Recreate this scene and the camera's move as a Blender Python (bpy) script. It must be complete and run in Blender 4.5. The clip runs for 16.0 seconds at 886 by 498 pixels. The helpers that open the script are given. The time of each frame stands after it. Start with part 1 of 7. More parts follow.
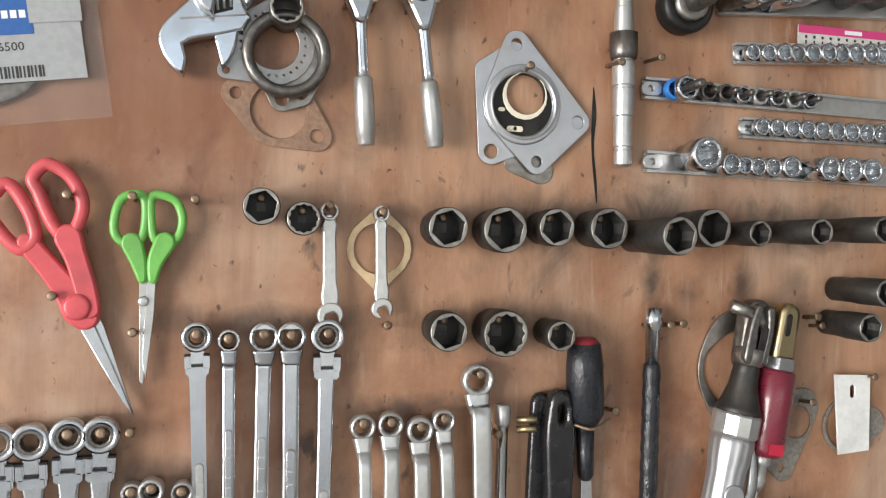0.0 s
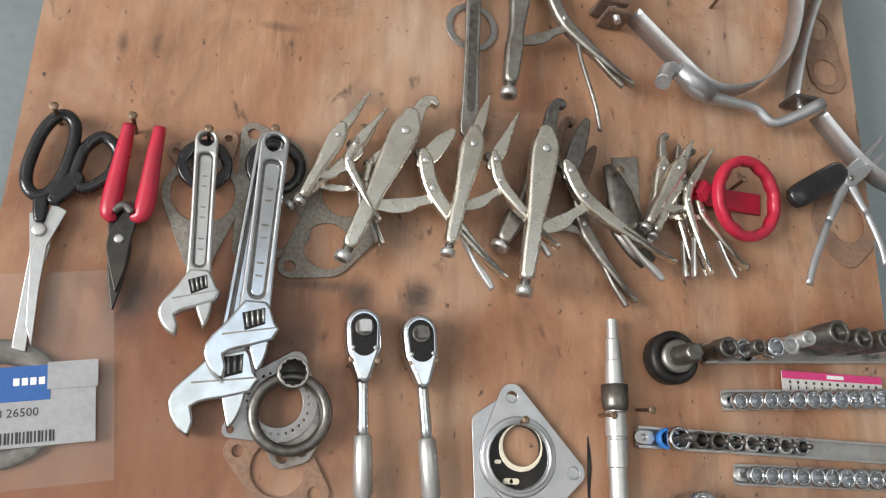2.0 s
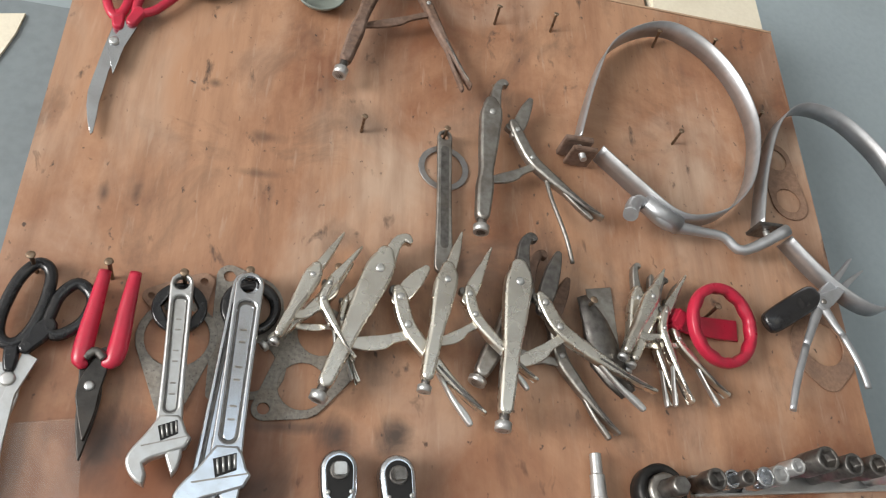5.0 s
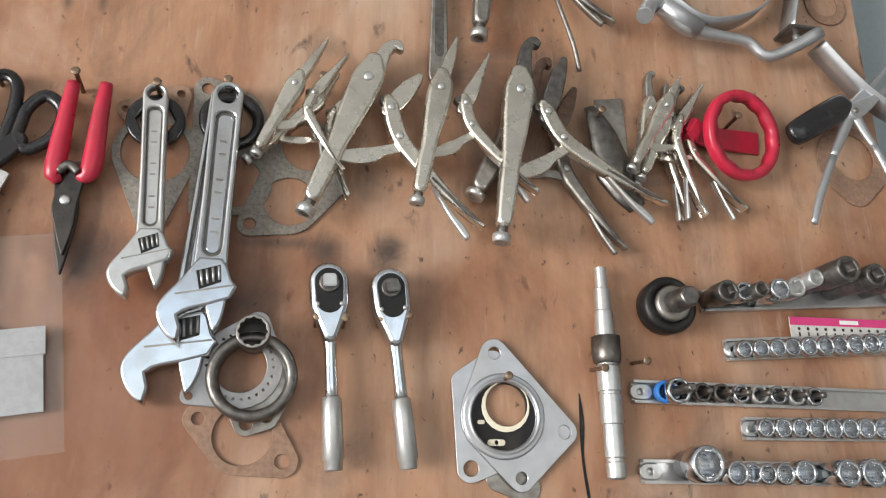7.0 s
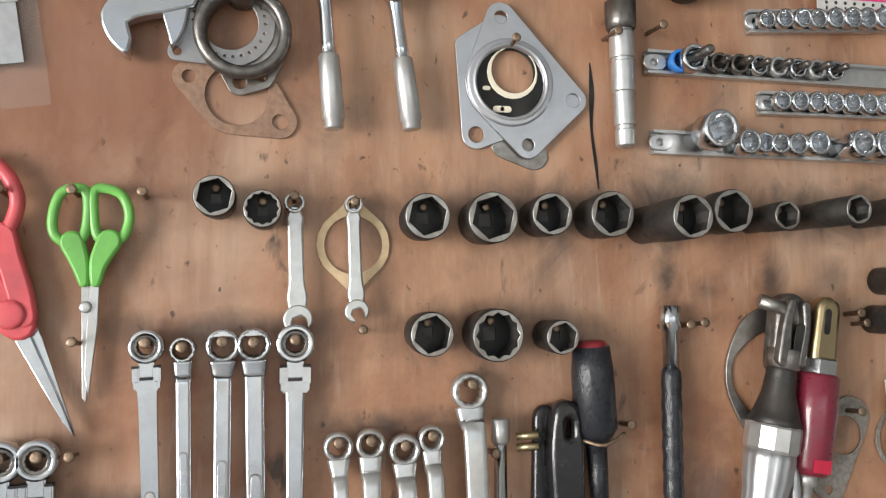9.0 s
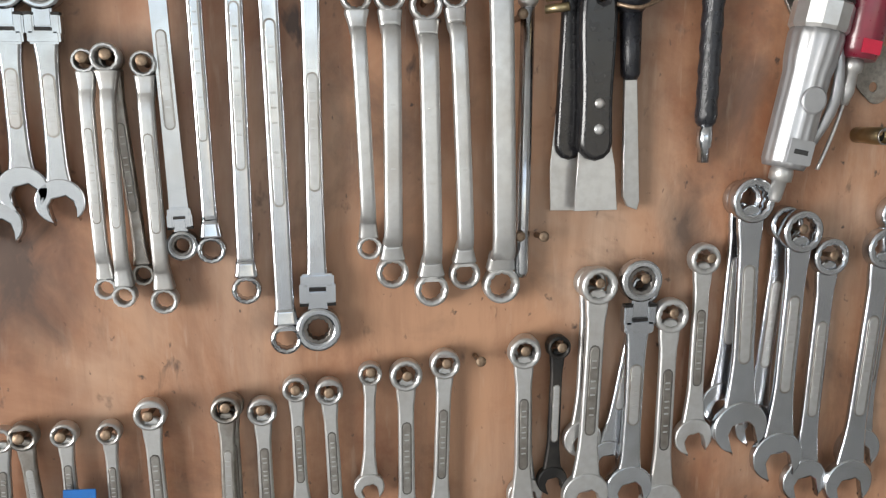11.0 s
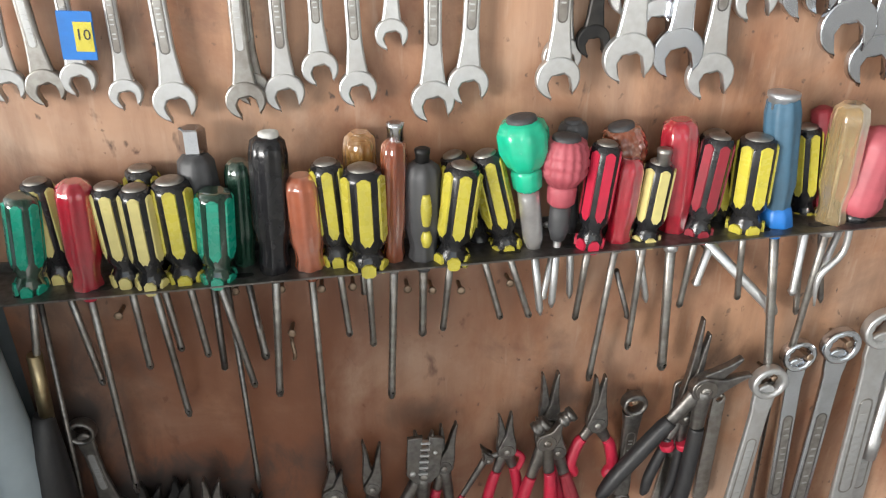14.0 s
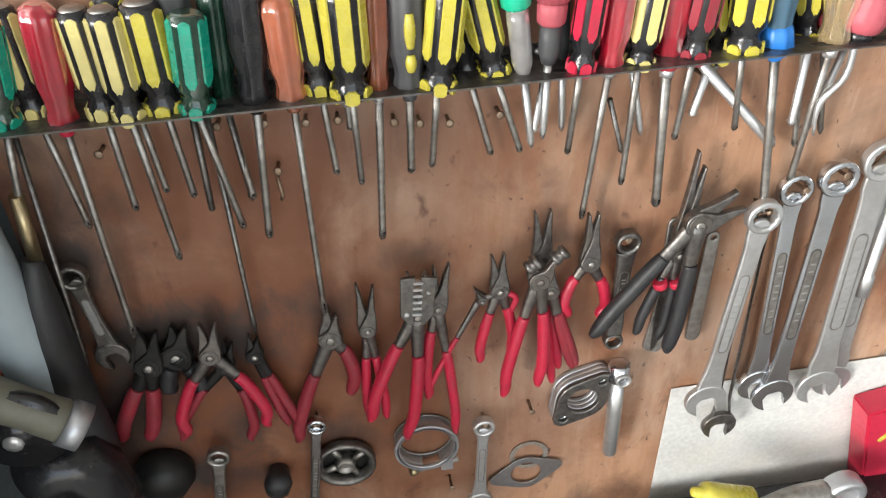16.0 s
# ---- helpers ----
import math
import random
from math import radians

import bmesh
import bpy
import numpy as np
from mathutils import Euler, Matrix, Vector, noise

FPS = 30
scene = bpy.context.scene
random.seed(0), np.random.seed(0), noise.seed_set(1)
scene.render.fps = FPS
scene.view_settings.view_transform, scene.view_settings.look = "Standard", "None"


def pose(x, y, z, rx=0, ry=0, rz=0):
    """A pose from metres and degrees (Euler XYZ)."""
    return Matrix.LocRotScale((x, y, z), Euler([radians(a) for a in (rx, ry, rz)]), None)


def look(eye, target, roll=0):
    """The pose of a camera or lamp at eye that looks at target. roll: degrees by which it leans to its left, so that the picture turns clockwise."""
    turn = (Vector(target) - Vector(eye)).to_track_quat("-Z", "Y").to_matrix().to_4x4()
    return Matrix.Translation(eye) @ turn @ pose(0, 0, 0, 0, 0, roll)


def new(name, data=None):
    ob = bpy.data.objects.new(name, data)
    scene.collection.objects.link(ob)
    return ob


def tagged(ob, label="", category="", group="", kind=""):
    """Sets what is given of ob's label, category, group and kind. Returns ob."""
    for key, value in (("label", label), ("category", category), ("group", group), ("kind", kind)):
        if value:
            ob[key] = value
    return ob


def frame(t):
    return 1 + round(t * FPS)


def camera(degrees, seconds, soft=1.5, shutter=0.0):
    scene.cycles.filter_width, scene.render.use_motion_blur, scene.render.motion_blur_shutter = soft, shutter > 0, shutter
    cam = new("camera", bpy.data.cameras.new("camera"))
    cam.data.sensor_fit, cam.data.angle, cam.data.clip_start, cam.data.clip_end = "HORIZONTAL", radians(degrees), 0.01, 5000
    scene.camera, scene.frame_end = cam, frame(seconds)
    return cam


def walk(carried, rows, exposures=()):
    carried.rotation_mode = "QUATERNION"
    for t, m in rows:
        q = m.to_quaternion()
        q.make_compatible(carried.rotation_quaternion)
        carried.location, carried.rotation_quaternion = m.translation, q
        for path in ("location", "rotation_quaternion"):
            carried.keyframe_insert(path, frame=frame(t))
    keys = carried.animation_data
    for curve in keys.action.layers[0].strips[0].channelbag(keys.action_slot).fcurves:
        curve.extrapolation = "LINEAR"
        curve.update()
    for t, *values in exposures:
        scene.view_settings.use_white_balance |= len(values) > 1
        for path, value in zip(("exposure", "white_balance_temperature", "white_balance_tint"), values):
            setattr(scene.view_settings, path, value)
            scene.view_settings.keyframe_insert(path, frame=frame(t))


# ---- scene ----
cam = camera(59.8, 16.0, 1.2)
PATH = [
    (0, (-0.069, -0.665, 1.826), (0.434, 1.27, 1.801), 0.9),
    (0.5, (-0.07, -0.669, 1.867), (0.455, 1.259, 1.962), 1.3),
    (1, (-0.07, -0.682, 1.889), (0.459, 1.222, 2.191), 0.8),
    (1.5, (-0.073, -0.695, 1.92), (0.389, 1.188, 2.409), 1.7),
    (2, (-0.078, -0.699, 1.928), (0.391, 1.16, 2.498), 1.8),
    (2.5, (-0.076, -0.703, 1.932), (0.392, 1.126, 2.593), 1.3),
    (3, (-0.072, -0.71, 1.934), (0.387, 1.078, 2.703), 0.5),
    (3.5, (-0.076, -0.723, 1.942), (0.384, 1.014, 2.819), 0.3),
    (3.7, (-0.072, -0.726, 1.945), (0.381, 1.0, 2.848), 0.3),
    (6, (-0.056, -0.69, 1.906), (0.382, 1.057, 2.775), -1.0),
    (6.5, (-0.011, -0.688, 1.899), (0.347, 1.145, 2.614), -0.2),
    (7, (-0.017, -0.652, 1.891), (0.388, 1.216, 2.483), -0.5),
    (7.5, (-0.014, -0.628, 1.869), (0.408, 1.244, 2.433), -0.7),
    (8, (-0.013, -0.61, 1.834), (0.418, 1.301, 2.234), -0.8),
    (8.2, (-0.006, -0.608, 1.827), (0.403, 1.326, 2.135), -0.9),
    (8.5, (-0.011, -0.603, 1.803), (0.413, 1.334, 2.056), -1.0),
    (9, (-0.011, -0.601, 1.78), (0.407, 1.352, 1.889), -1.0),
    (9.5, (-0.01, -0.597, 1.741), (0.405, 1.36, 1.707), -0.9),
    (10, (-0.001, -0.593, 1.678), (0.363, 1.373, 1.612), -1.0),
    (10.2, (-0.003, -0.592, 1.661), (0.361, 1.37, 1.529), -0.9),
    (12.3, (-0.01, -0.569, 1.493), (0.276, 1.321, 0.907), -0.2),
    (12.5, (-0.012, -0.57, 1.482), (0.275, 1.314, 0.873), -0.0),
    (12.7, (-0.011, -0.572, 1.471), (0.267, 1.299, 0.82), 0.0),
    (13, (-0.01, -0.574, 1.456), (0.257, 1.261, 0.707), -0.1),
    (13.2, (0.004, -0.575, 1.454), (0.218, 1.238, 0.637), -0.0),
    (13.5, (-0.011, -0.579, 1.435), (0.242, 1.226, 0.611), -0.1),
    (14, (-0.007, -0.579, 1.414), (0.231, 1.172, 0.478), 0.1),
    (14.5, (-0.007, -0.581, 1.401), (0.226, 1.132, 0.395), 0.2),
    (15, (-0.004, -0.584, 1.388), (0.222, 1.105, 0.34), 0.4),
    (15.5, (-0.001, -0.59, 1.37), (0.217, 1.034, 0.222), -0.1),
    (16, (0.001, -0.595, 1.363), (0.213, 1.015, 0.196), -1.3),
]
walk(cam, [(t, look(eye, target, roll)) for t, eye, target, roll in PATH], ((0, -0.12), (3.5, -0.15), (7, -0.08), (8, -0.02), (10, -0.18), (12.5, 0.05), (14.5, 0.68), (16, 0.92)))

# ---- light ----
world = bpy.data.worlds.new("sky")
scene.world = world
world.use_nodes = True
_sky = world.node_tree.nodes.new("ShaderNodeTexSky")
_sky.sky_type, _sky.sun_disc = "NISHITA", False
_sky.sun_elevation, _sky.sun_rotation = radians(38), radians(140)
_bg = world.node_tree.nodes["Background"]
_bg.inputs[1].default_value = 0.12
world.node_tree.links.new(_sky.outputs[0], _bg.inputs[0])


def area_lamp(name, eye, target, w, h, watts, colour):
    data = bpy.data.lights.new(name, "AREA")
    data.shape, data.size, data.size_y, data.energy, data.color = "RECTANGLE", w, h, watts, colour
    ob = new(name, data)
    ob.matrix_world = look(eye, target)
    return ob


# daylight that enters by the open workshop door, beside and behind the eye
area_lamp("door_daylight", (-5.55, -3.4, 1.5), (0.2, 0.0, 1.5), 3.2, 2.6, 650, (1.0, 0.98, 0.95))
area_lamp("gate_daylight", (0.1, -5.5, 1.8), (0.1, 0.0, 1.8), 5.8, 3.3, 52, (0.92, 0.97, 1.0))

# ---- materials ----
def material(name, colour, rough=0.5, metal=0.0, second=None, grain=60.0, amount=0.5, bump=0.1, spots=None, spot_scale=9.0,
             spot_amount=0.5, coat=0.0, clear=0.0, stretch=(1, 1, 1)):
    """A surface with a fine grain, larger stains and a little relief, in metres."""
    m = bpy.data.materials.new(name)
    m.use_nodes = True
    n, k = m.node_tree.nodes, m.node_tree.links
    b = n["Principled BSDF"]
    geo = n.new("ShaderNodeTexCoord")
    mapping = n.new("ShaderNodeMapping")
    mapping.inputs[3].default_value = stretch
    info = n.new("ShaderNodeObjectInfo")
    add = n.new("ShaderNodeVectorMath")
    k.new(geo.outputs["Object"], mapping.inputs[0])
    k.new(mapping.outputs[0], add.inputs[0])
    k.new(info.outputs["Random"], add.inputs[1])
    fine = n.new("ShaderNodeTexNoise")
    fine.inputs["Scale"].default_value, fine.inputs["Detail"].default_value = grain, 6
    large = n.new("ShaderNodeTexNoise")
    large.inputs["Scale"].default_value, large.inputs["Detail"].default_value = spot_scale, 4
    for tex in (fine, large):
        k.new(add.outputs[0], tex.inputs[0])
    mix = n.new("ShaderNodeMixRGB")
    mix.inputs[1].default_value = (*colour, 1)
    mix.inputs[2].default_value = (*(second or [c * 0.75 for c in colour]), 1)
    ramp = n.new("ShaderNodeMapRange")
    ramp.inputs[1].default_value, ramp.inputs[2].default_value, ramp.inputs[4].default_value = 0.38, 0.68, amount
    k.new(fine.outputs[0], ramp.inputs[0])
    k.new(ramp.outputs[0], mix.inputs[0])
    mix2 = n.new("ShaderNodeMixRGB")
    mix2.inputs[2].default_value = (*(spots or [c * 0.6 for c in colour]), 1)
    ramp2 = n.new("ShaderNodeMapRange")
    ramp2.inputs[1].default_value, ramp2.inputs[2].default_value, ramp2.inputs[4].default_value = 0.48, 0.72, spot_amount
    k.new(large.outputs[0], ramp2.inputs[0])
    k.new(ramp2.outputs[0], mix2.inputs[0])
    k.new(mix.outputs[0], mix2.inputs[1])
    k.new(mix2.outputs[0], b.inputs["Base Color"])
    rr = n.new("ShaderNodeMapRange")
    rr.inputs[3].default_value, rr.inputs[4].default_value = max(0.03, rough - 0.1), min(1, rough + 0.15)
    k.new(fine.outputs[0], rr.inputs[0])
    k.new(rr.outputs[0], b.inputs["Roughness"])
    b.inputs["Metallic"].default_value = metal
    b.inputs["Coat Weight"].default_value = coat
    b.inputs["Transmission Weight"].default_value = clear
    bm_ = n.new("ShaderNodeBump")
    bm_.inputs["Strength"].default_value, bm_.inputs["Distance"].default_value = bump, 0.002
    k.new(fine.outputs[0], bm_.inputs["Height"])
    k.new(bm_.outputs[0], b.inputs["Normal"])
    return m


CHROME = material("chrome", (0.62, 0.645, 0.68), 0.17, 1, (0.5, 0.52, 0.55), 60, 0.5, 0.008, (0.42, 0.4, 0.38), 24, 0.45)
SATIN = material("satin_steel", (0.57, 0.575, 0.575), 0.33, 0.82, (0.46, 0.455, 0.445), 160, 0.5, 0.015, (0.4, 0.37, 0.34), 22, 0.5)
NICKEL = material("nickel_steel", (0.76, 0.73, 0.665), 0.25, 1, (0.64, 0.61, 0.54), 60, 0.5, 0.008, (0.4, 0.35, 0.29), 26, 0.45)
WORN = material("worn_steel", (0.4, 0.385, 0.36), 0.42, 1, (0.24, 0.22, 0.2), 130, 0.7, 0.12, (0.16, 0.13, 0.11), 25, 0.7)
DARK = material("dark_steel", (0.2, 0.19, 0.18), 0.36, 0.9, (0.08, 0.073, 0.068), 150, 0.7, 0.15, (0.2, 0.17, 0.14), 30, 0.5)
BLACKENED = material("black_oxide", (0.022, 0.021, 0.021), 0.45, 0.6, (0.02, 0.02, 0.02), 140, 0.6, 0.12, (0.09, 0.08, 0.07), 30, 0.5)
RUST = material("rusty_steel", (0.2, 0.125, 0.09), 0.75, 0.35, (0.1, 0.065, 0.05), 180, 0.8, 0.5, (0.27, 0.2, 0.17), 30, 0.6)
NAIL = material("nail_steel", (0.33, 0.25, 0.18), 0.5, 0.9, (0.18, 0.11, 0.07), 300, 0.8, 0.2)
BRASS = material("brass", (0.45, 0.37, 0.22), 0.32, 1, (0.4, 0.3, 0.17), 150, 0.6, 0.08)
RUBBER = material("black_rubber", (0.014, 0.014, 0.016), 0.45, 0, (0.024, 0.023, 0.023), 180, 0.6, 0.15, (0.035, 0.033, 0.03), 30, 0.4)
TAPE = material("black_tape", (0.012, 0.013, 0.017), 0.28, 0, (0.02, 0.021, 0.026), 240, 0.6, 0.35, stretch=(1, 1, 4))
SOCKET_BLACK = material("phosphate_steel", (0.06, 0.057, 0.054), 0.46, 0.75, (0.03, 0.028, 0.027), 160, 0.7, 0.2, (0.11, 0.095, 0.085), 40, 0.5)


def plastic(name, colour, rough=0.35, **k):
    return material(name, colour, rough, 0, [c * 0.8 for c in colour], 140, 0.5, 0.06, [c * 0.5 + 0.02 for c in colour], 30, 0.5, **k)


RED = plastic("red_grip", (0.46, 0.018, 0.048), 0.3)
PINKRED = plastic("pale_red_handle", (0.6, 0.085, 0.1), 0.33)
MAROON = plastic("maroon_paint", (0.16, 0.014, 0.03), 0.28, coat=0.4)
DULLRED = plastic("worn_red_grip", (0.24, 0.018, 0.03), 0.45)
PINK = plastic("pink_rubber", (0.38, 0.075, 0.095), 0.5)
GREEN = plastic("green_handle", (0.16, 0.46, 0.09), 0.3)
EMERALD = plastic("emerald_handle", (0.01, 0.42, 0.25), 0.2, coat=0.4)
TEAL = plastic("teal_handle", (0.01, 0.3, 0.2), 0.25, coat=0.4)
DEEPGREEN = plastic("bottle_green_handle", (0.012, 0.05, 0.03), 0.12, coat=0.4, clear=0.25)
YELLOW = plastic("yellow_panel", (0.52, 0.45, 0.06), 0.25)
TUBEGREY = plastic("dull_olive_tube", (0.15, 0.145, 0.11), 0.45)
CREAM = plastic("faded_yellow_panel", (0.6, 0.52, 0.2), 0.3)
ORANGE = plastic("orange_handle", (0.56, 0.17, 0.09), 0.15, coat=0.4, clear=0.4)
AMBER = plastic("amber_handle", (0.62, 0.33, 0.09), 0.1, coat=0.5, clear=0.7)
BROWN = plastic("brown_handle", (0.3, 0.075, 0.03), 0.12, coat=0.5, clear=0.4)
PALEAMBER = plastic("pale_amber_handle", (0.55, 0.4, 0.2), 0.1, coat=0.5, clear=0.65)
CLEARRED = plastic("translucent_red_handle", (0.42, 0.012, 0.03), 0.12, coat=0.6, clear=0.3)
GREENGREY = plastic("grey_green_paint", (0.2, 0.225, 0.2), 0.45)
CAPBLUE = plastic("dull_blue_paint", (0.09, 0.115, 0.17), 0.35)
BLUEGREY = plastic("blue_grey_grip", (0.045, 0.11, 0.17), 0.5)
BLUE = plastic("blue_plastic", (0.02, 0.16, 0.5), 0.35)
GREYGRIP = plastic("grey_rubber", (0.055, 0.055, 0.058), 0.5)
BLACKPLASTIC = material("black_plastic", (0.010, 0.010, 0.012), 0.2, 0, (0.02, 0.02, 0.021), 140, 0.5, 0.08, (0.03, 0.028, 0.026), 30, 0.5)
SMOKE = plastic("smoky_clear_plastic", (0.5, 0.48, 0.47), 0.15, coat=0.5, clear=0.6)
WHITE = plastic("white_plastic", (0.75, 0.75, 0.73), 0.4)
PAPER = material("paper", (0.5, 0.495, 0.475), 0.8, 0, (0.7, 0.69, 0.64), 200, 0.5, 0.1, (0.66, 0.63, 0.56), 6, 0.5)
LABELGREY = material("dull_label_paper", (0.34, 0.35, 0.36), 0.7, 0, (0.27, 0.28, 0.29), 200, 0.5, 0.1, (0.24, 0.24, 0.24), 20, 0.5)
CARD = material("cardboard", (0.46, 0.31, 0.2), 0.85, 0, (0.38, 0.25, 0.16), 250, 0.6, 0.2, (0.36, 0.23, 0.15), 12, 0.5)
CREAMCARD = material("cream_carton", (0.74, 0.68, 0.55), 0.7, 0, (0.66, 0.6, 0.48), 220, 0.5, 0.1, (0.6, 0.52, 0.4), 12, 0.4)
GASKET = material("grey_gasket", (0.27, 0.25, 0.22), 0.62, 0.3, (0.16, 0.145, 0.13), 260, 0.8, 0.3, (0.2, 0.15, 0.11), 30, 0.6)
GASKETSTEEL = material("steel_gasket", (0.36, 0.355, 0.36), 0.42, 0.9, (0.26, 0.25, 0.25), 120, 0.5, 0.08, (0.33, 0.3, 0.27), 18, 0.5)
GASKETTAN = material("tan_gasket", (0.66, 0.5, 0.31), 0.7, 0, (0.55, 0.4, 0.24), 200, 0.6, 0.2)
GASKETRUST = material("rusty_gasket", (0.31, 0.19, 0.13), 0.7, 0.2, (0.2, 0.12, 0.08), 200, 0.7, 0.3, (0.2, 0.13, 0.1), 30, 0.6)
GALVANISED = material("galvanised_strap", (0.52, 0.53, 0.55), 0.4, 0.85, (0.42, 0.43, 0.45), 60, 0.6, 0.08, (0.34, 0.32, 0.31), 15, 0.5)
GREYPAINT = material("grey_blue_paint", (0.33, 0.39, 0.42), 0.45, 0, (0.29, 0.345, 0.375), 90, 0.5, 0.1, (0.24, 0.28, 0.3), 3, 0.5)
DARKPAINT = material("dark_grey_paint", (0.11, 0.13, 0.14), 0.55, 0, (0.075, 0.085, 0.092), 90, 0.5, 0.1, (0.14, 0.14, 0.14), 4, 0.5)
SIDEGREY = material("mid_grey_side", (0.19, 0.22, 0.235), 0.5, 0, (0.15, 0.175, 0.19), 90, 0.5, 0.1, (0.08, 0.085, 0.09), 4, 0.6)
PLASTER = material("old_plaster", (0.2, 0.195, 0.185), 0.85, 0, (0.15, 0.145, 0.14), 40, 0.5, 0.2, (0.45, 0.43, 0.4), 1.5, 0.6)
CEILING = material("pale_ceiling", (0.5, 0.49, 0.47), 0.85, 0, (0.43, 0.42, 0.4), 40, 0.5, 0.2, (0.38, 0.36, 0.34), 1.5, 0.5)
CONCRETE = material("oily_concrete", (0.5, 0.49, 0.47), 0.75, 0, (0.42, 0.41, 0.39), 50, 0.6, 0.25, (0.24, 0.23, 0.22), 2, 0.6)
PAINTEDBENCH = material("worn_bench_top", (0.2, 0.17, 0.15), 0.6, 0.2, (0.11, 0.095, 0.085), 70, 0.7, 0.2, (0.06, 0.05, 0.045), 6, 0.7)


def ink(name, colour):
    return material(name, colour, 0.6, 0, grain=300, amount=0.3, bump=0.02, spot_amount=0.2)


INKBLACK, INKBLUE, INKPINK, INKWHITE = ink("black_ink", (0.03, 0.03, 0.03)), ink("blue_ink", (0.02, 0.1, 0.33)), ink("magenta_ink", (0.62, 0.05, 0.2)), ink("white_ink", (0.8, 0.8, 0.8))


def perforated():
    """Grey facing sheet punched with rows of small pips."""
    m = GASKET.copy()
    m.name = "perforated_gasket"
    n, k = m.node_tree.nodes, m.node_tree.links
    b = n["Principled BSDF"]
    tc = n.new("ShaderNodeTexCoord")
    v = n.new("ShaderNodeTexVoronoi")
    v.inputs["Scale"].default_value, v.inputs["Randomness"].default_value = 330, 0.3
    k.new(tc.outputs["Object"], v.inputs["Vector"])
    r = n.new("ShaderNodeMapRange")
    r.inputs[1].default_value, r.inputs[2].default_value, r.inputs[3].default_value, r.inputs[4].default_value = 0.22, 0.36, 1.0, 0.0
    k.new(v.outputs["Distance"], r.inputs[0])
    x = n.new("ShaderNodeMixRGB")
    k.new(b.inputs["Base Color"].links[0].from_socket, x.inputs[1])
    x.inputs[2].default_value = (0.06, 0.05, 0.045, 1)
    k.new(r.outputs[0], x.inputs[0])
    k.new(x.outputs[0], b.inputs["Base Color"])
    return m


PERFORATED = perforated()
# soot marks; the broad ones at lower left put shade into the wood colour
STAINS_AND_SHADE = (
    (0.156, 1.843, 0.16, 0.030, 0.6), (0.316, 1.845, 0.15, 0.034, 0.75), (0.483, 1.845, 0.10, 0.030, 0.8), (0.158, 1.744, 0.10, 0.030, 0.7),
    (0.020, 2.089, 0.022, 0.024, 0.85), (0.076, 2.092, 0.022, 0.026, 0.9), (-0.023, 2.095, 0.05, 0.006, 0.5), (-0.179, 2.066, 0.022, 0.035, 0.75),
    (0.312, 1.786, 0.014, 0.034, 0.85), (0.349, 1.778, 0.02, 0.02, 0.5), (0.410, 1.788, 0.018, 0.03, 0.8), (0.471, 1.785, 0.02, 0.02, 0.5),
    (-0.046, 1.756, 0.11, 0.014, 0.65), (0.071, 1.678, 0.07, 0.014, 0.7), (-0.136, 1.634, 0.05, 0.014, 0.6), (0.297, 1.489, 0.024, 0.045, 0.8),
    (-0.215, 1.473, 0.06, 0.07, 0.8), (-0.205, 0.85, 0.10, 0.06, 0.95), (-0.249, 0.957, 0.03, 0.03, 0.85), (-0.218, 0.655, 0.12, 0.06, 0.95), (-0.125, 0.86, 0.05, 0.05, 0.7), (-0.04, 0.87, 0.04, 0.05, 0.75), (-0.04, 0.69, 0.06, 0.045, 0.75), (-0.14, 0.72, 0.04, 0.05, 0.7), (0.055, 0.93, 0.04, 0.02, 0.6), (-0.2, 1.165, 0.1, 0.03, 0.6), (-0.26, 0.96, 0.07, 0.16, 0.8), (-0.25, 0.76, 0.07, 0.12, 0.85), (-0.15, 0.84, 0.09, 0.07, 0.6), (0.2, 0.93, 0.08, 0.02, 0.45), (0.4, 0.95, 0.07, 0.03, 0.4), (-0.04, 1.43, 0.03, 0.02, 0.4), (0.34, 1.16, 0.1, 0.02, 0.35),
    (-0.195, 0.858, 0.10, 0.045, 0.8), (-0.276, 0.938, 0.04, 0.07, 0.7), (-0.168, 2.081, 0.05, 0.022, 0.4), (0.049, 2.153, 0.045, 0.035, 0.35), (0.248, 2.116, 0.05, 0.02, 0.3), (0.167, 2.208, 0.12, 0.03, 0.3), (0.029, 2.441, 0.04, 0.03, 0.45), (-0.074, 2.402, 0.02, 0.008, 0.5), (-0.078, 2.356, 0.03, 0.006, 0.45), (-0.218, 2.311, 0.007, 0.014, 0.6),
    (-0.189, 2.314, 0.006, 0.016, 0.6), (-0.132, 2.462, 0.01, 0.007, 0.6), (0.580, 2.318, 0.05, 0.03, 0.5), (-0.042, 2.038, 0.05, 0.03, 0.6),
)

# wood soaked dark red by old oil; lower-left ones also paint in shade
WASHES = (
    (-0.17, 1.98, 0.13, 0.12, 0.7), (-0.06, 2.07, 0.10, 0.04, 0.5), (-0.19, 0.78, 0.20, 0.20, 0.9), (-0.05, 0.84, 0.12, 0.10, 0.7), (-0.18, 1.03, 0.14, 0.06, 0.7),
    (-0.22, 1.17, 0.10, 0.03, 0.6), (0.02, 0.64, 0.20, 0.07, 0.5), (0.05, 1.04, 0.10, 0.04, 0.45), (0.16, 2.06, 0.08, 0.04, 0.35), (-0.22, 1.50, 0.06, 0.08, 0.5),
    (-0.1, 0.9, 0.32, 0.25, 0.4),
)


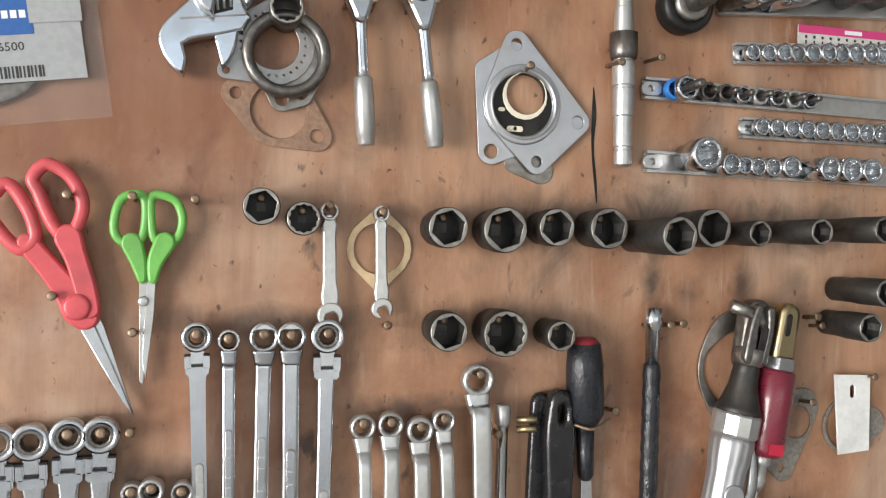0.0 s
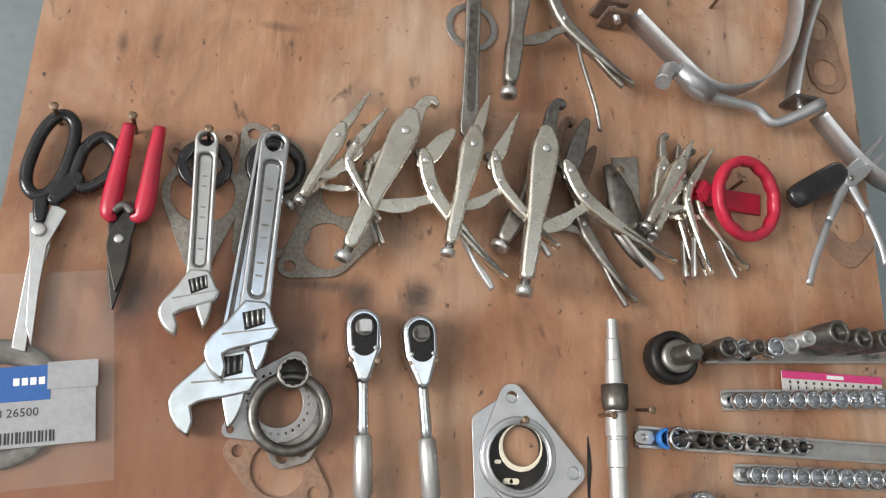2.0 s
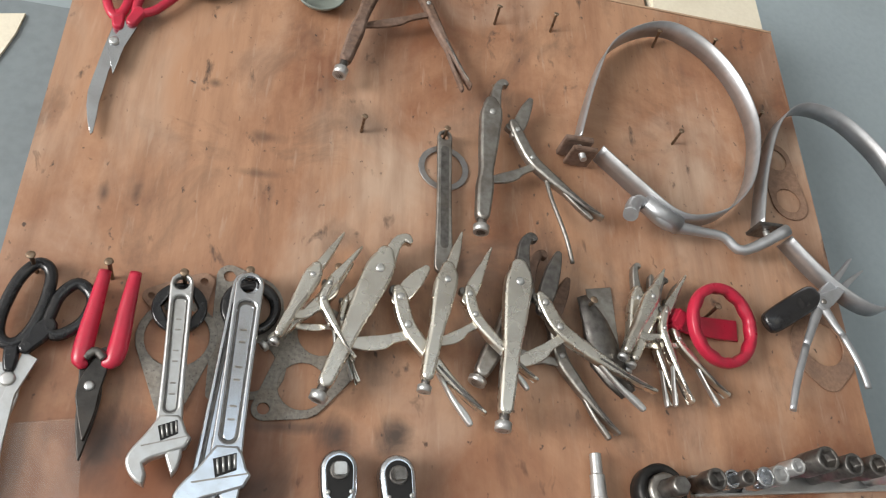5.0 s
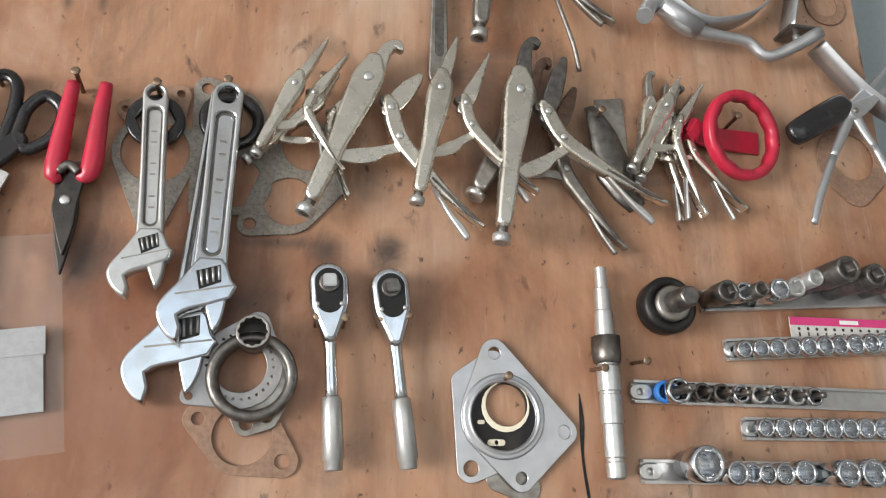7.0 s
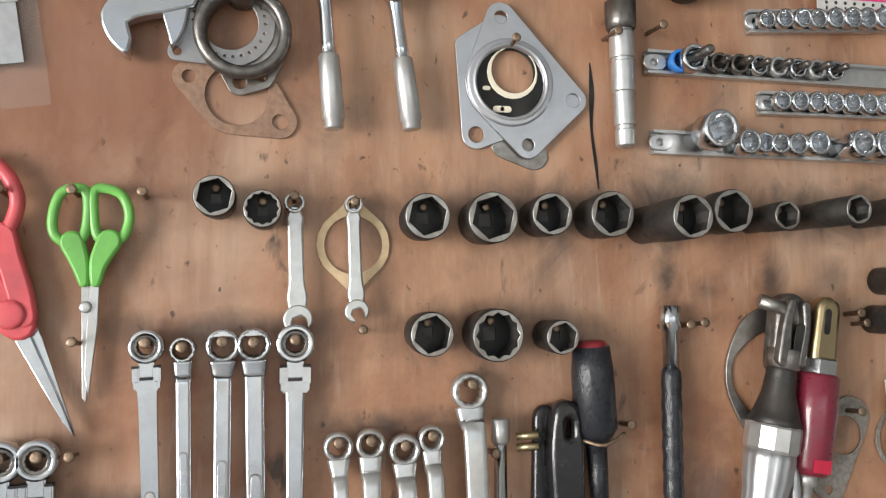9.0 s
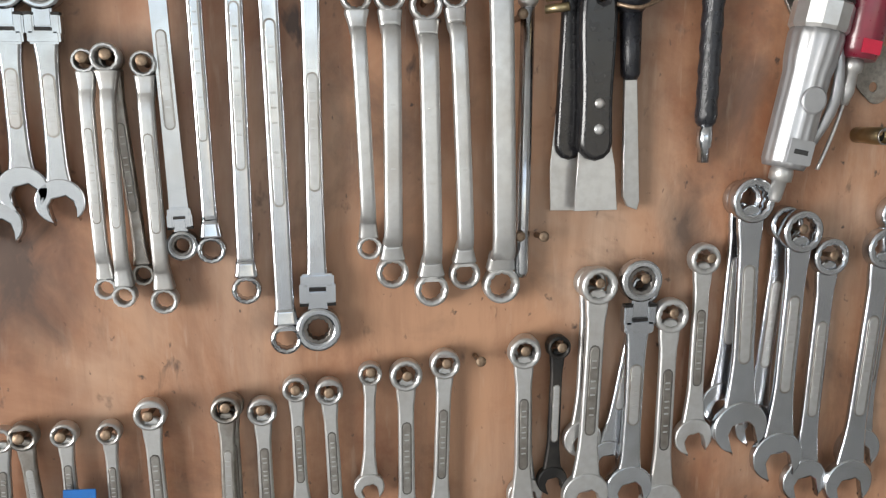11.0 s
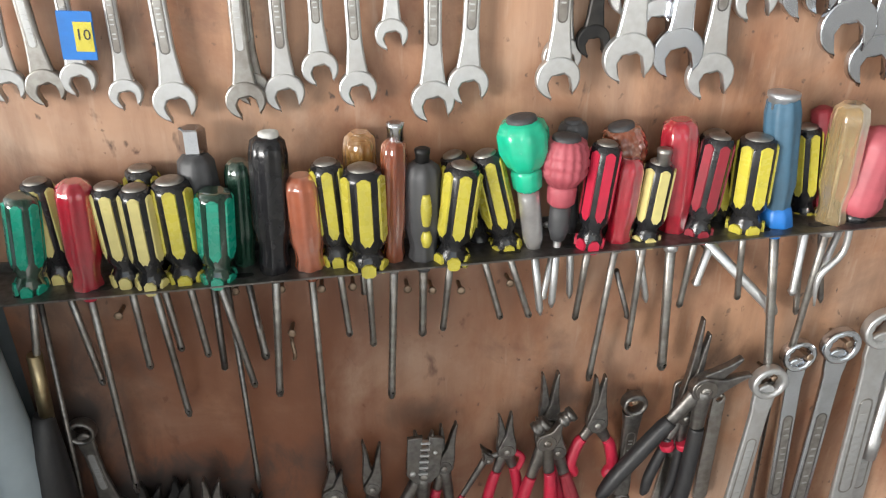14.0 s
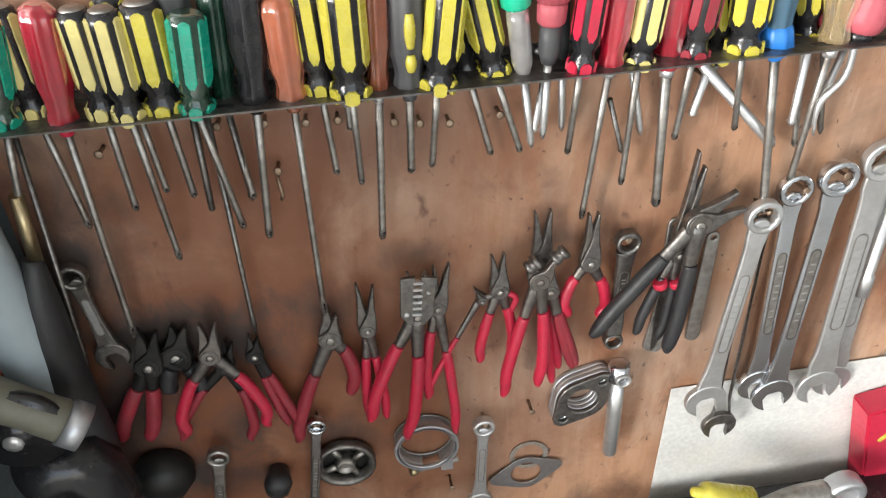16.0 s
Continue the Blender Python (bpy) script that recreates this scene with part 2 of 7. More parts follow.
def plywood():
    """Oil-stained reddish plywood: long upright grain, smudges, dark blots and scuffs."""
    m = bpy.data.materials.new("stained_plywood")
    m.use_nodes = True
    n, k = m.node_tree.nodes, m.node_tree.links
    b = n["Principled BSDF"]
    tc = n.new("ShaderNodeTexCoord")

    def tex(scale, detail, stretch, rough=0.55, distort=0.0):
        mp = n.new("ShaderNodeMapping")
        mp.inputs[3].default_value = stretch
        k.new(tc.outputs["Object"], mp.inputs[0])
        t = n.new("ShaderNodeTexNoise")
        t.inputs["Scale"].default_value, t.inputs["Detail"].default_value = scale, detail
        t.inputs["Roughness"].default_value, t.inputs["Distortion"].default_value = rough, distort
        k.new(mp.outputs[0], t.inputs[0])
        return t.outputs[0]

    def band(value, lo, hi, top):
        r = n.new("ShaderNodeMapRange")
        r.inputs[1].default_value, r.inputs[2].default_value, r.inputs[4].default_value = lo, hi, top
        k.new(value, r.inputs[0])
        return r.outputs[0]

    def mixed(base, colour, factor, blend="MIX"):
        x = n.new("ShaderNodeMixRGB")
        x.blend_type = blend
        if isinstance(base, tuple):
            x.inputs[1].default_value = (*base, 1)
        else:
            k.new(base, x.inputs[1])
        x.inputs[2].default_value = (*colour, 1)
        k.new(factor, x.inputs[0])
        return x.outputs[0]

    grain = tex(38, 8, (1, 1, 0.12), 0.65)
    c = mixed((0.41, 0.228, 0.135), (0.225, 0.092, 0.046), band(tex(4.2, 7, (1, 1, 0.8), 0.68, 0.6), 0.43, 0.62, 0.92))
    c = mixed(c, (0.45, 0.325, 0.24), band(tex(5.3, 6, (1.2, 1, 0.7), 0.58, 0.8), 0.46, 0.68, 0.85))
    c = mixed(c, (0.17, 0.08, 0.048), band(grain, 0.44, 0.76, 0.6))
    c = mixed(c, (0.085, 0.055, 0.042), band(tex(8, 7, (1, 1, 0.7), 0.64, 0.7), 0.54, 0.72, 0.75))
    c = mixed(c, (0.045, 0.03, 0.025), band(tex(40, 4, (1, 1, 0.55), 0.6, 0.4), 0.635, 0.74, 0.85))
    c = mixed(c, (0.04, 0.03, 0.026), band(tex(120, 3, (1, 1, 0.7), 0.5, 0.3), 0.665, 0.74, 0.85))
    c = mixed(c, (0.5, 0.37, 0.28), band(tex(110, 3, (1, 1, 0.15)), 0.6, 0.8, 0.5))
    # soot and oil rubbed on by the tools, lower-left shade painted in: x, z, half width, half height, strength
    smear = tex(26, 5, (1, 1, 0.6), 0.65, 0.8)
    cloud = tex(11, 6, (1, 1, 0.8), 0.65, 0.9)
    for x, z, hx, hz, power, mark, edge, reach in [(*q, (0.165, 0.053, 0.02), cloud, 1.9) for q in WASHES] + [(*q, (0.035, 0.027, 0.024), smear, 1.45) for q in STAINS_AND_SHADE]:
        mp = n.new("ShaderNodeMapping")
        mp.vector_type = "POINT"
        mp.inputs[1].default_value, mp.inputs[3].default_value = (-x / hx, 0, -z / hz), (1 / hx, 0, 1 / hz)
        k.new(tc.outputs["Object"], mp.inputs[0])
        ln = n.new("ShaderNodeVectorMath")
        ln.operation = "LENGTH"
        k.new(mp.outputs[0], ln.inputs[0])
        add = n.new("ShaderNodeMath")
        add.operation = "ADD"
        k.new(ln.outputs["Value"], add.inputs[0])
        k.new(band(edge, 0.3, 0.75, 0.9), add.inputs[1])
        c = mixed(c, mark, band(add.outputs[0], reach, reach - 0.95, power))
    k.new(c, b.inputs["Base Color"])
    r = n.new("ShaderNodeMapRange")
    r.inputs[3].default_value, r.inputs[4].default_value = 0.36, 0.62
    k.new(tex(9, 5, (1, 1, 1)), r.inputs[0])
    k.new(r.outputs[0], b.inputs["Roughness"])
    bp = n.new("ShaderNodeBump")
    bp.inputs["Strength"].default_value, bp.inputs["Distance"].default_value = 0.12, 0.002
    k.new(grain, bp.inputs["Height"])
    k.new(bp.outputs[0], b.inputs["Normal"])
    return m


PLYWOOD = plywood()

# ---- shapes: u to the right, v up, w out of the board ----
def linked(name, bm, mat, parent=None, label=""):
    me = bpy.data.meshes.new(name)
    bm.to_mesh(me)
    bm.free()
    me.materials.append(mat)
    ob = new(name, me)
    if parent:
        ob.parent = parent
    return tagged(ob, label)


def part(name, bm, mat, parent, label=""):
    return linked(name, bm, mat, parent, label)


def thing(name, label, category, m, group=""):
    ob = new(name)
    ob.empty_display_size = 0.02
    ob.matrix_world = m
    return tagged(ob, label, category, group)


BOARD = Matrix(((1, 0, 0, 0), (0, 0, -1, 0), (0, 1, 0, 0), (0, 0, 0, 1)))


def spot(x, z, w=0.0, turn=0.0):
    """On the board at x, z, w out of it, turned anticlockwise by degrees."""
    return Matrix.Translation((x, -w, z)) @ BOARD @ Matrix.Rotation(radians(turn), 4, "Z")


def span(xa, za, xb, zb, wa=0.0, wb=None):
    """Hung from a, with -v pointing to b: the pose and the length."""
    a, b = Vector((xa, -wa, za)), Vector((xb, -(wa if wb is None else wb), zb))
    v = (a - b).normalized()
    u = v.cross(Vector((0, -1, 0))).normalized()
    w = u.cross(v)
    return Matrix(((u.x, v.x, w.x, a.x), (u.y, v.y, w.y, a.y), (u.z, v.z, w.z, a.z), (0, 0, 0, 1))), (a - b).length


def circle(cx, cy, r, n=24, ry=None, start=0.0):
    return [(cx + r * math.cos(start + 2 * math.pi * i / n), cy + (ry or r) * math.sin(start + 2 * math.pi * i / n)) for i in range(n)]


def cogged(cx, cy, r, points=12, depth=0.12):
    return [(cx + r * (1 - depth * (i % 2)) * math.cos(math.pi * i / points), cy + r * (1 - depth * (i % 2)) * math.sin(math.pi * i / points)) for i in range(2 * points)]


def hexagon(cx, cy, r, turn=0.0):
    return circle(cx, cy, r, 6, start=turn)


def hull(*discs, n=20):
    """The outline of a band stretched round discs (x, y, r)."""
    pts = sorted(set((round(x, 6), round(y, 6)) for cx, cy, r in discs for x, y in circle(cx, cy, r, n)))
    out = []
    for seq in (pts, pts[::-1]):
        chain = []
        for p in seq:
            while len(chain) > 1 and (chain[-1][0] - chain[-2][0]) * (p[1] - chain[-2][1]) - (chain[-1][1] - chain[-2][1]) * (p[0] - chain[-2][0]) <= 1e-12:
                chain.pop()
            chain.append(p)
        out += chain[:-1]
    return out


def smooth(pts, steps=5):
    """A curve through points of any dimension."""
    p = [Vector(q) for q in pts]
    out = []
    for i in range(len(p) - 1):
        a, b, c, d = p[max(i - 1, 0)], p[i], p[i + 1], p[min(i + 2, len(p) - 1)]
        for s in range(steps):
            t = s / steps
            out.append(0.5 * (2 * b + (c - a) * t + (2 * a - 5 * b + 4 * c - d) * t * t + (3 * b - a - 3 * c + d) * t ** 3))
    return out + [p[-1]]


def stroke(pts, steps=5, n=6):
    """The outline of a brush drawn through (x, y, half width)."""
    q = smooth(pts, steps)
    left, right = [], []
    for i, p in enumerate(q):
        d = (q[min(i + 1, len(q) - 1)] - q[max(i - 1, 0)]).to_2d().normalized()
        nrm = Vector((-d.y, d.x))
        left.append(tuple(p.to_2d() + nrm * p.z))
        right.append(tuple(p.to_2d() - nrm * p.z))
    d0, d1 = (q[1] - q[0]).to_2d(), (q[-1] - q[-2]).to_2d()
    a0, a1 = math.atan2(d0.y, d0.x), math.atan2(d1.y, d1.x)
    cap1 = [(q[-1].x + q[-1].z * math.cos(a1 + math.pi / 2 - math.pi * i / n), q[-1].y + q[-1].z * math.sin(a1 + math.pi / 2 - math.pi * i / n)) for i in range(1, n)]
    cap0 = [(q[0].x + q[0].z * math.cos(a0 - math.pi / 2 - math.pi * i / n), q[0].y + q[0].z * math.sin(a0 - math.pi / 2 - math.pi * i / n)) for i in range(1, n)]
    return left + cap1 + right[::-1] + cap0


def plate(loops, w0, w1, bevel=0.0008, bm=None):
    """Flat stock cut to an outline with holes, its edges rounded, from w0 to w1."""
    cu = bpy.data.curves.new("outline", "CURVE")
    cu.dimensions, cu.fill_mode = "2D", "BOTH"
    t = (w1 - w0) / 2
    bevel = min(bevel, t * 0.95)
    cu.extrude, cu.bevel_depth, cu.bevel_resolution, cu.offset = t - bevel, bevel, 1, -bevel
    for lp in loops:
        s = cu.splines.new("POLY")
        s.points.add(len(lp) - 1)
        for pt, (x, y) in zip(s.points, lp):
            pt.co = (x, y, 0, 1)
        s.use_cyclic_u = True
    ob = bpy.data.objects.new("outline", cu)
    me = bpy.data.meshes.new_from_object(ob)
    reach = max(max(abs(x), abs(y)) for x, y in loops[0]) + 0.001
    if any(max(abs(v.co.x), abs(v.co.y)) > reach for v in me.vertices):
        cu.offset = 0
        cu.bevel_depth, cu.extrude = 0.0, t
        bpy.data.meshes.remove(me)
        me = bpy.data.meshes.new_from_object(ob)
    me.transform(Matrix.Translation((0, 0, (w0 + w1) / 2)))
    bm = bm or bmesh.new()
    bm.from_mesh(me)
    bpy.data.objects.remove(ob)
    bpy.data.curves.remove(cu)
    bpy.data.meshes.remove(me)
    return bm


def loft(rings, bm=None, closed=False, caps=True, shade=True):
    """Skin over rings of equally many points."""
    bm = bm or bmesh.new()
    vs = [[bm.verts.new(p) for p in r] for r in rings]
    n = len(vs[0])
    pairs = list(zip(vs, vs[1:])) + ([(vs[-1], vs[0])] if closed else [])
    for a, b in pairs:
        for i in range(n):
            f = bm.faces.new((a[i], a[(i + 1) % n], b[(i + 1) % n], b[i]))
            f.smooth = shade
    if caps and not closed:
        bm.faces.new(vs[0][::-1])
        bm.faces.new(vs[-1])
    return bm


def turned(profile, bm=None, n=18, at=(0, 0), squash=1.0, flutes=0, depth=0.0, shade=True, axis="v", caps=True):
    """Turned on a lathe about the v (or w) axis: rows of (place along it, radius)."""
    rings = []
    for s, r in profile:
        ring = []
        for i in range(n):
            a = 2 * math.pi * i / n
            k = r * (1 - depth * (0.5 - 0.5 * math.cos(flutes * a)))
            x, y = k * math.cos(a), k * math.sin(a) * squash
            ring.append((at[0] + x, s, at[1] - y) if axis == "v" else (at[0] + x, at[1] + y, s))
        rings.append(ring)
    return loft(rings, bm, caps=caps, shade=shade)


def hollow(w0, w1, ro, ri, floor, at=(0, 0), points=6, bm=None, taper=1.0, chamfer=0.0012):
    """A socket: a barrel along w with a polygonal mouth sunk to floor."""
    n = 36
    mouth = []
    for i in range(n):
        a = 2 * math.pi * i / n
        if points == 6:
            k = math.cos(math.pi / 6) / math.cos((a % (math.pi / 3)) - math.pi / 6)
        else:
            k = 1 - 0.1 * abs(((a * points / (2 * math.pi)) % 1) - 0.5) * 2
        mouth.append((ri * k * math.cos(a), ri * k * math.sin(a)))

    def ring(r, w):
        return [(at[0] + r * math.cos(2 * math.pi * i / n), at[1] + r * math.sin(2 * math.pi * i / n), w) for i in range(n)]
    rings = [ring(ro * taper, w0), ring(ro * taper, w0 + (w1 - w0) * 0.35), ring(ro, w0 + (w1 - w0) * 0.5), ring(ro, w1 - chamfer), ring(ro - chamfer, w1)]
    rings += [[(at[0] + x * 1.05, at[1] + y * 1.05, w1) for x, y in mouth], [(at[0] + x, at[1] + y, w1 - 0.001) for x, y in mouth], [(at[0] + x, at[1] + y, floor) for x, y in mouth]]
    return loft(rings, bm)


def rod(pts, radius, n=10, steps=4, bm=None, flat=1.0, square=1.0, closed=False):
    """A bar bent through points; radius is one number or one for each point; flat squeezes it along w."""
    rad = radius if isinstance(radius, (list, tuple)) else [radius] * len(pts)
    rows = [(*p, r) for p, r in zip(pts, rad)]
    if closed:
        q = smooth(rows[-1:] + rows + rows[:2], steps)[steps:-steps - 1]
    else:
        q = smooth(rows, steps) if len(pts) > 2 else [Vector(row) for row in rows]
    rings = []
    for i, p in enumerate(q):
        d = ((q[(i + 1) % len(q)] - q[i - 1]) if closed else (q[min(i + 1, len(q) - 1)] - q[max(i - 1, 0)])).to_3d().normalized()
        side = d.cross(Vector((0, 0, 1)))
        side = side.normalized() if side.length > 0.05 else Vector((1, 0, 0))
        up = side.cross(d)
        turn = [(math.cos(2 * math.pi * (j + 0.5) / n), math.sin(2 * math.pi * (j + 0.5) / n)) for j in range(n)]
        rings.append([p.to_3d() + (side * math.copysign(abs(a) ** square, a) + up * math.copysign(abs(b) ** square, b) * flat) * max(p.w, 0.0001) for a, b in turn])
    return loft(rings, bm, closed=closed)


def box(x0, x1, y0, y1, z0, z1, bm=None, bevel=0.0):
    bm = bm or bmesh.new()
    made = bmesh.ops.create_cube(bm, size=1, matrix=Matrix.Translation(((x0 + x1) / 2, (y0 + y1) / 2, (z0 + z1) / 2)) @ Matrix.Diagonal((x1 - x0, y1 - y0, z1 - z0, 1)))
    if bevel:
        edges = list({e for v in made["verts"] for e in v.link_edges})
        bmesh.ops.bevel(bm, geom=edges, offset=bevel, segments=2, affect="EDGES")
    return bm

# ---- the place ----
def structure(name, bm, mat, label, category):
    return tagged(linked(name, bm, mat), label, category, kind="structure")


structure("plywood_board", box(-0.293, 0.612, 0.0, 0.012, 0.42, 2.702, bevel=0.0012), PLYWOOD, "oil-stained reddish plywood tool board on the workshop wall", "board")
structure("wall_north", box(-5.6, 3.1, 0.16, 0.3, 0.0, 3.6), GREYPAINT, "grey-blue painted sheet metal wall behind the tool board", "wall")
_west = box(-5.72, -5.6, -1.6, 0.3, 0.0, 3.6)
box(-5.72, -5.6, -5.6, -5.2, 0.0, 3.6, _west)
box(-5.72, -5.6, -5.2, -1.6, 2.9, 3.6, _west)
structure("wall_west", _west, PLASTER, "old plastered side wall with an open doorway", "wall")
structure("wall_east", box(3.1, 3.22, -5.6, 0.3, 0.0, 3.6), PLASTER, "old plastered side wall", "wall")
structure("floor", box(-5.6, 3.1, -5.6, 0.16, -0.1, 0.0), CONCRETE, "oily grey concrete workshop floor", "floor")
structure("ceiling", box(-5.72, 3.22, -5.6, 0.3, 3.6, 3.72), CEILING, "plain pale workshop ceiling", "ceiling")
_wall = box(-5.72, -5.6, -5.72, -5.6, 0.0, 3.6)
for x0, x1, z0, z1 in ((-5.6, 3.22, 3.48, 3.6), (-5.6, -2.82, 0, 3.48), (3.02, 3.22, 0, 3.48), (-2.82, 3.02, 0, 0.12)):
    box(x0, x1, -5.72, -5.6, z0, z1, _wall)
structure("wall_south", _wall, PLASTER, "old plastered wall with a wide open doorway", "wall")
# added slab, a darker grey than the wall that it covers
structure("side_panel", box(-0.75, -0.297, 0.03, 0.155, 0.0, 2.56, bevel=0.004), SIDEGREY, "mid-grey slab added over the wall beside the board", "panel")
structure("wall_seam", box(0.705, 0.717, 0.148, 0.165, 0.0, 3.6, bevel=0.003), GREYPAINT, "raised seam in the grey-blue metal wall", "wall")
# added out of view: a box that keeps door light off the lower left
_ob = thing("shade_box", "unseen dark box beside the board, added to shade its lower left", "cabinet", Matrix.Translation((-0.67, -0.22, 0.0)))
part("body", box(-0.30, 0.30, -0.22, 0.22, 0.0, 1.20, bevel=0.006), DARKPAINT, _ob)
part("door", box(-0.29, 0.29, -0.236, -0.221, 0.03, 1.18, bevel=0.004), DARKPAINT, _ob)

# ---- hand tools: one builder for each kind ----
def jaw(bm, y, r, w0, w1, turn=15, gap=0.5):
    """An open wrench jaw round (0, y), its mouth pointing down."""
    pts = []
    g = r * gap
    for i in range(25):
        a = radians(-90 + 32 + (360 - 64) * i / 24)
        pts.append((r * 1.02 * math.cos(a), r * 0.98 * math.sin(a)))
    pts += [(-g * 1.02, -r * 0.95), (-g, -r * 0.1), (-g * 0.55, r * 0.16), (g * 0.55, r * 0.16), (g, -r * 0.1), (g * 1.02, -r * 0.95)]
    c, s = math.cos(radians(turn)), math.sin(radians(turn))
    return plate([[(x * c - z * s, y + x * s + z * c) for x, z in pts]], w0, w1, 0.0012, bm)


def shank(length, wa, wb, ra, rb, w0, w1, bm=None):
    """A waisted bar between two heads, half widths wa and wb."""
    return plate([stroke([(0, -ra * 0.8, ra * 0.62), (0, -ra * 1.5, wa * 1.15), (0, -ra * 2.4, wa), (0, -length * 0.5, (wa + wb) / 2), (0, -length + rb * 2.6, wb), (0, -length + rb * 1.5, wb * 1.25), (0, -length + rb * 0.7, rb * 0.62)], 4)], w0, w1, 0.0016, bm)


def stamp(length, half, w, parent, mat, y0=0.3, y1=0.68):
    """A sunk panel on the shank with worn raised marks."""
    part("panel_groove", plate([hull((0, -length * y0, half * 0.62), (0, -length * y1, half * 0.62), n=12), hull((0, -length * y0, half * 0.45), (0, -length * y1, half * 0.45), n=12)], w - 0.0004, w + 0.0003, 0.0001), DARK if mat is WORN else WORN, parent)
    part("panel", plate([hull((0, -length * y0, half * 0.45), (0, -length * y1, half * 0.45), n=12)], w - 0.0004, w + 0.0004, 0.0002), mat, parent)
    bm = bmesh.new()
    for i in range(9):
        y = -length * (y0 + (y1 - y0) * (0.12 + 0.085 * i))
        if i not in (2, 6):
            plate([hull((-half * 0.18, y, half * 0.12), (half * 0.18, y, half * 0.12), n=6)], w + 0.0005, w + 0.0009, 0.0001, bm)
    tagged(part("raised_lettering", bm, SATIN, parent), kind="stuff")


def combination_wrench(xa, za, xb, zb, r, mat=SATIN, label="satin steel combination wrench hung on a nail by its ring", w=0.006, turn=15, panel=True, rj=None, wide=0.5, name="combination_wrench", points=12):
    m, length = span(xa, za, xb, zb, w, w)
    ob = thing(name, label, "wrench", m, "combination wrenches")
    rj = rj or r * 1.3
    part("ring_end", plate([circle(0, 0, r, 28), cogged(0, 0, r * 0.68, points, 0.1)], 0.0, 0.011, 0.0018), mat, ob)
    h = r * wide
    part("shank", shank(length, h, h * 1.05, r, rj, 0.002, 0.0075), mat, ob)
    part("open_jaw", jaw(None, -length, rj, 0.001, 0.0085, turn), mat, ob)
    if panel:
        stamp(length, h, 0.0075, ob, WORN if len(label) % 2 else SATIN)
    return ob


def box_wrench(xa, za, xb, zb, ra, rb, mat=CHROME, label="chromed double ring wrench hung on a nail", w=0.006, offset=0.0, panel=True, half=0.6):
    m, length = span(xa, za, xb, zb, w, w)
    ob = thing("ring_wrench", label, "wrench", m, "ring wrenches")
    for y, r in ((0, ra), (-length, rb)):
        part("ring_end", plate([circle(0, y, r, 28), cogged(0, y, r * 0.68, 12, 0.1)], 0.0, 0.012, 0.002), mat, ob)
    h = min(ra, rb) * half
    y0, y1 = -ra * 0.9, -length + rb * 0.9
    n = 12
    part("shank", rod([(0, y0, 0.006), (0, y0 - 0.012, 0.006 + offset * 0.3), (0, y0 - 0.03, 0.006 + offset), (0, y1 + 0.03, 0.006 + offset), (0, y1 + 0.012, 0.006 + offset * 0.3), (0, y1, 0.006)],
                      [ra * 0.8, h * 1.1, h, h, h * 1.1, rb * 0.8], 16, 5, flat=0.0042 / h, square=0.5), mat, ob)
    if panel:
        stamp(length, h, 0.0102 + offset, ob, mat)
    return ob


def flex_head(bm_parent, y, r, mat, down=1):
    """A hinged ratcheting ring at y, its fork towards the shank (down: 1 when the shank hangs below)."""
    head = part("ratchet_head", plate([circle(0, y, r, 28), circle(0, y, r * 0.62, 24)], 0.0, 0.012, 0.002), mat, bm_parent)
    part("ratchet_gear", plate([circle(0, y, r * 0.66, 24), cogged(0, y, r * 0.5, 12, 0.12)], 0.001, 0.0108, 0.0006), DARK, head)
    s = -down
    part("tongue", box(-r * 0.42, r * 0.42, min(y + s * r * 0.8, y + s * r * 1.75), max(y + s * r * 0.8, y + s * r * 1.75), 0.002, 0.0105, bevel=0.0012), mat, bm_parent)
    bm = bmesh.new()
    for side in (-1, 1):
        a, b = sorted((side * r * 0.36, side * r * 0.78))
        box(a, b, min(y + s * r * 1.15, y + s * r * 2.1), max(y + s * r * 1.15, y + s * r * 2.1), 0.0015, 0.0115, bm, bevel=0.0012)
    box(-r * 0.72, r * 0.72, min(y + s * r * 1.85, y + s * r * 2.5), max(y + s * r * 1.85, y + s * r * 2.5), 0.0015, 0.0115, bm, bevel=0.0015)
    part("hinge_fork", bm, mat, bm_parent)
    gap = bmesh.new()
    for x0, x1, t0, t1 in ((-0.78, -0.4, 1.08, 1.2), (0.4, 0.78, 1.08, 1.2), (-0.36, 0.36, 1.74, 1.9)):
        a, b = sorted((y + s * r * t0, y + s * r * t1))
        box(x0 * r, x1 * r, a, b, 0.006, 0.0119, gap)
    part("hinge_gap", gap, BLACKENED, bm_parent)


def flex_wrench(xa, za, xb, zb, r, end="jaw", rb=None, mat=CHROME, label="chromed flex-head ratchet wrench hung on a nail", w=0.006):
    m, length = span(xa, za, xb, zb, w, w)
    ob = thing("ratchet_wrench", label, "wrench", m, "flex-head ratchet wrenches")
    flex_head(ob, 0, r, mat)
    rb = rb or r
    h = r * 0.5
    y1 = -length + (rb * 2.2 if end == "flex" else rb * 0.8)
    part("shank", plate([stroke([(0, -r * 2.2, h * 1.25), (0, -r * 3.2, h), (0, (y1 - r * 2) / 2, h * 0.92), (0, y1 + rb, h), (0, y1, h * 1.25)], 4)], 0.002, 0.0092, 0.0022), mat, ob)
    if end == "flex":
        flex_head(ob, -length, rb, mat, -1)
    else:
        part("open_jaw", jaw(None, -length, rb * 1.15, 0.001, 0.0095, 12), mat, ob)
    stamp(length, h, 0.0092, ob, SATIN, 0.42, 0.66)
    return ob


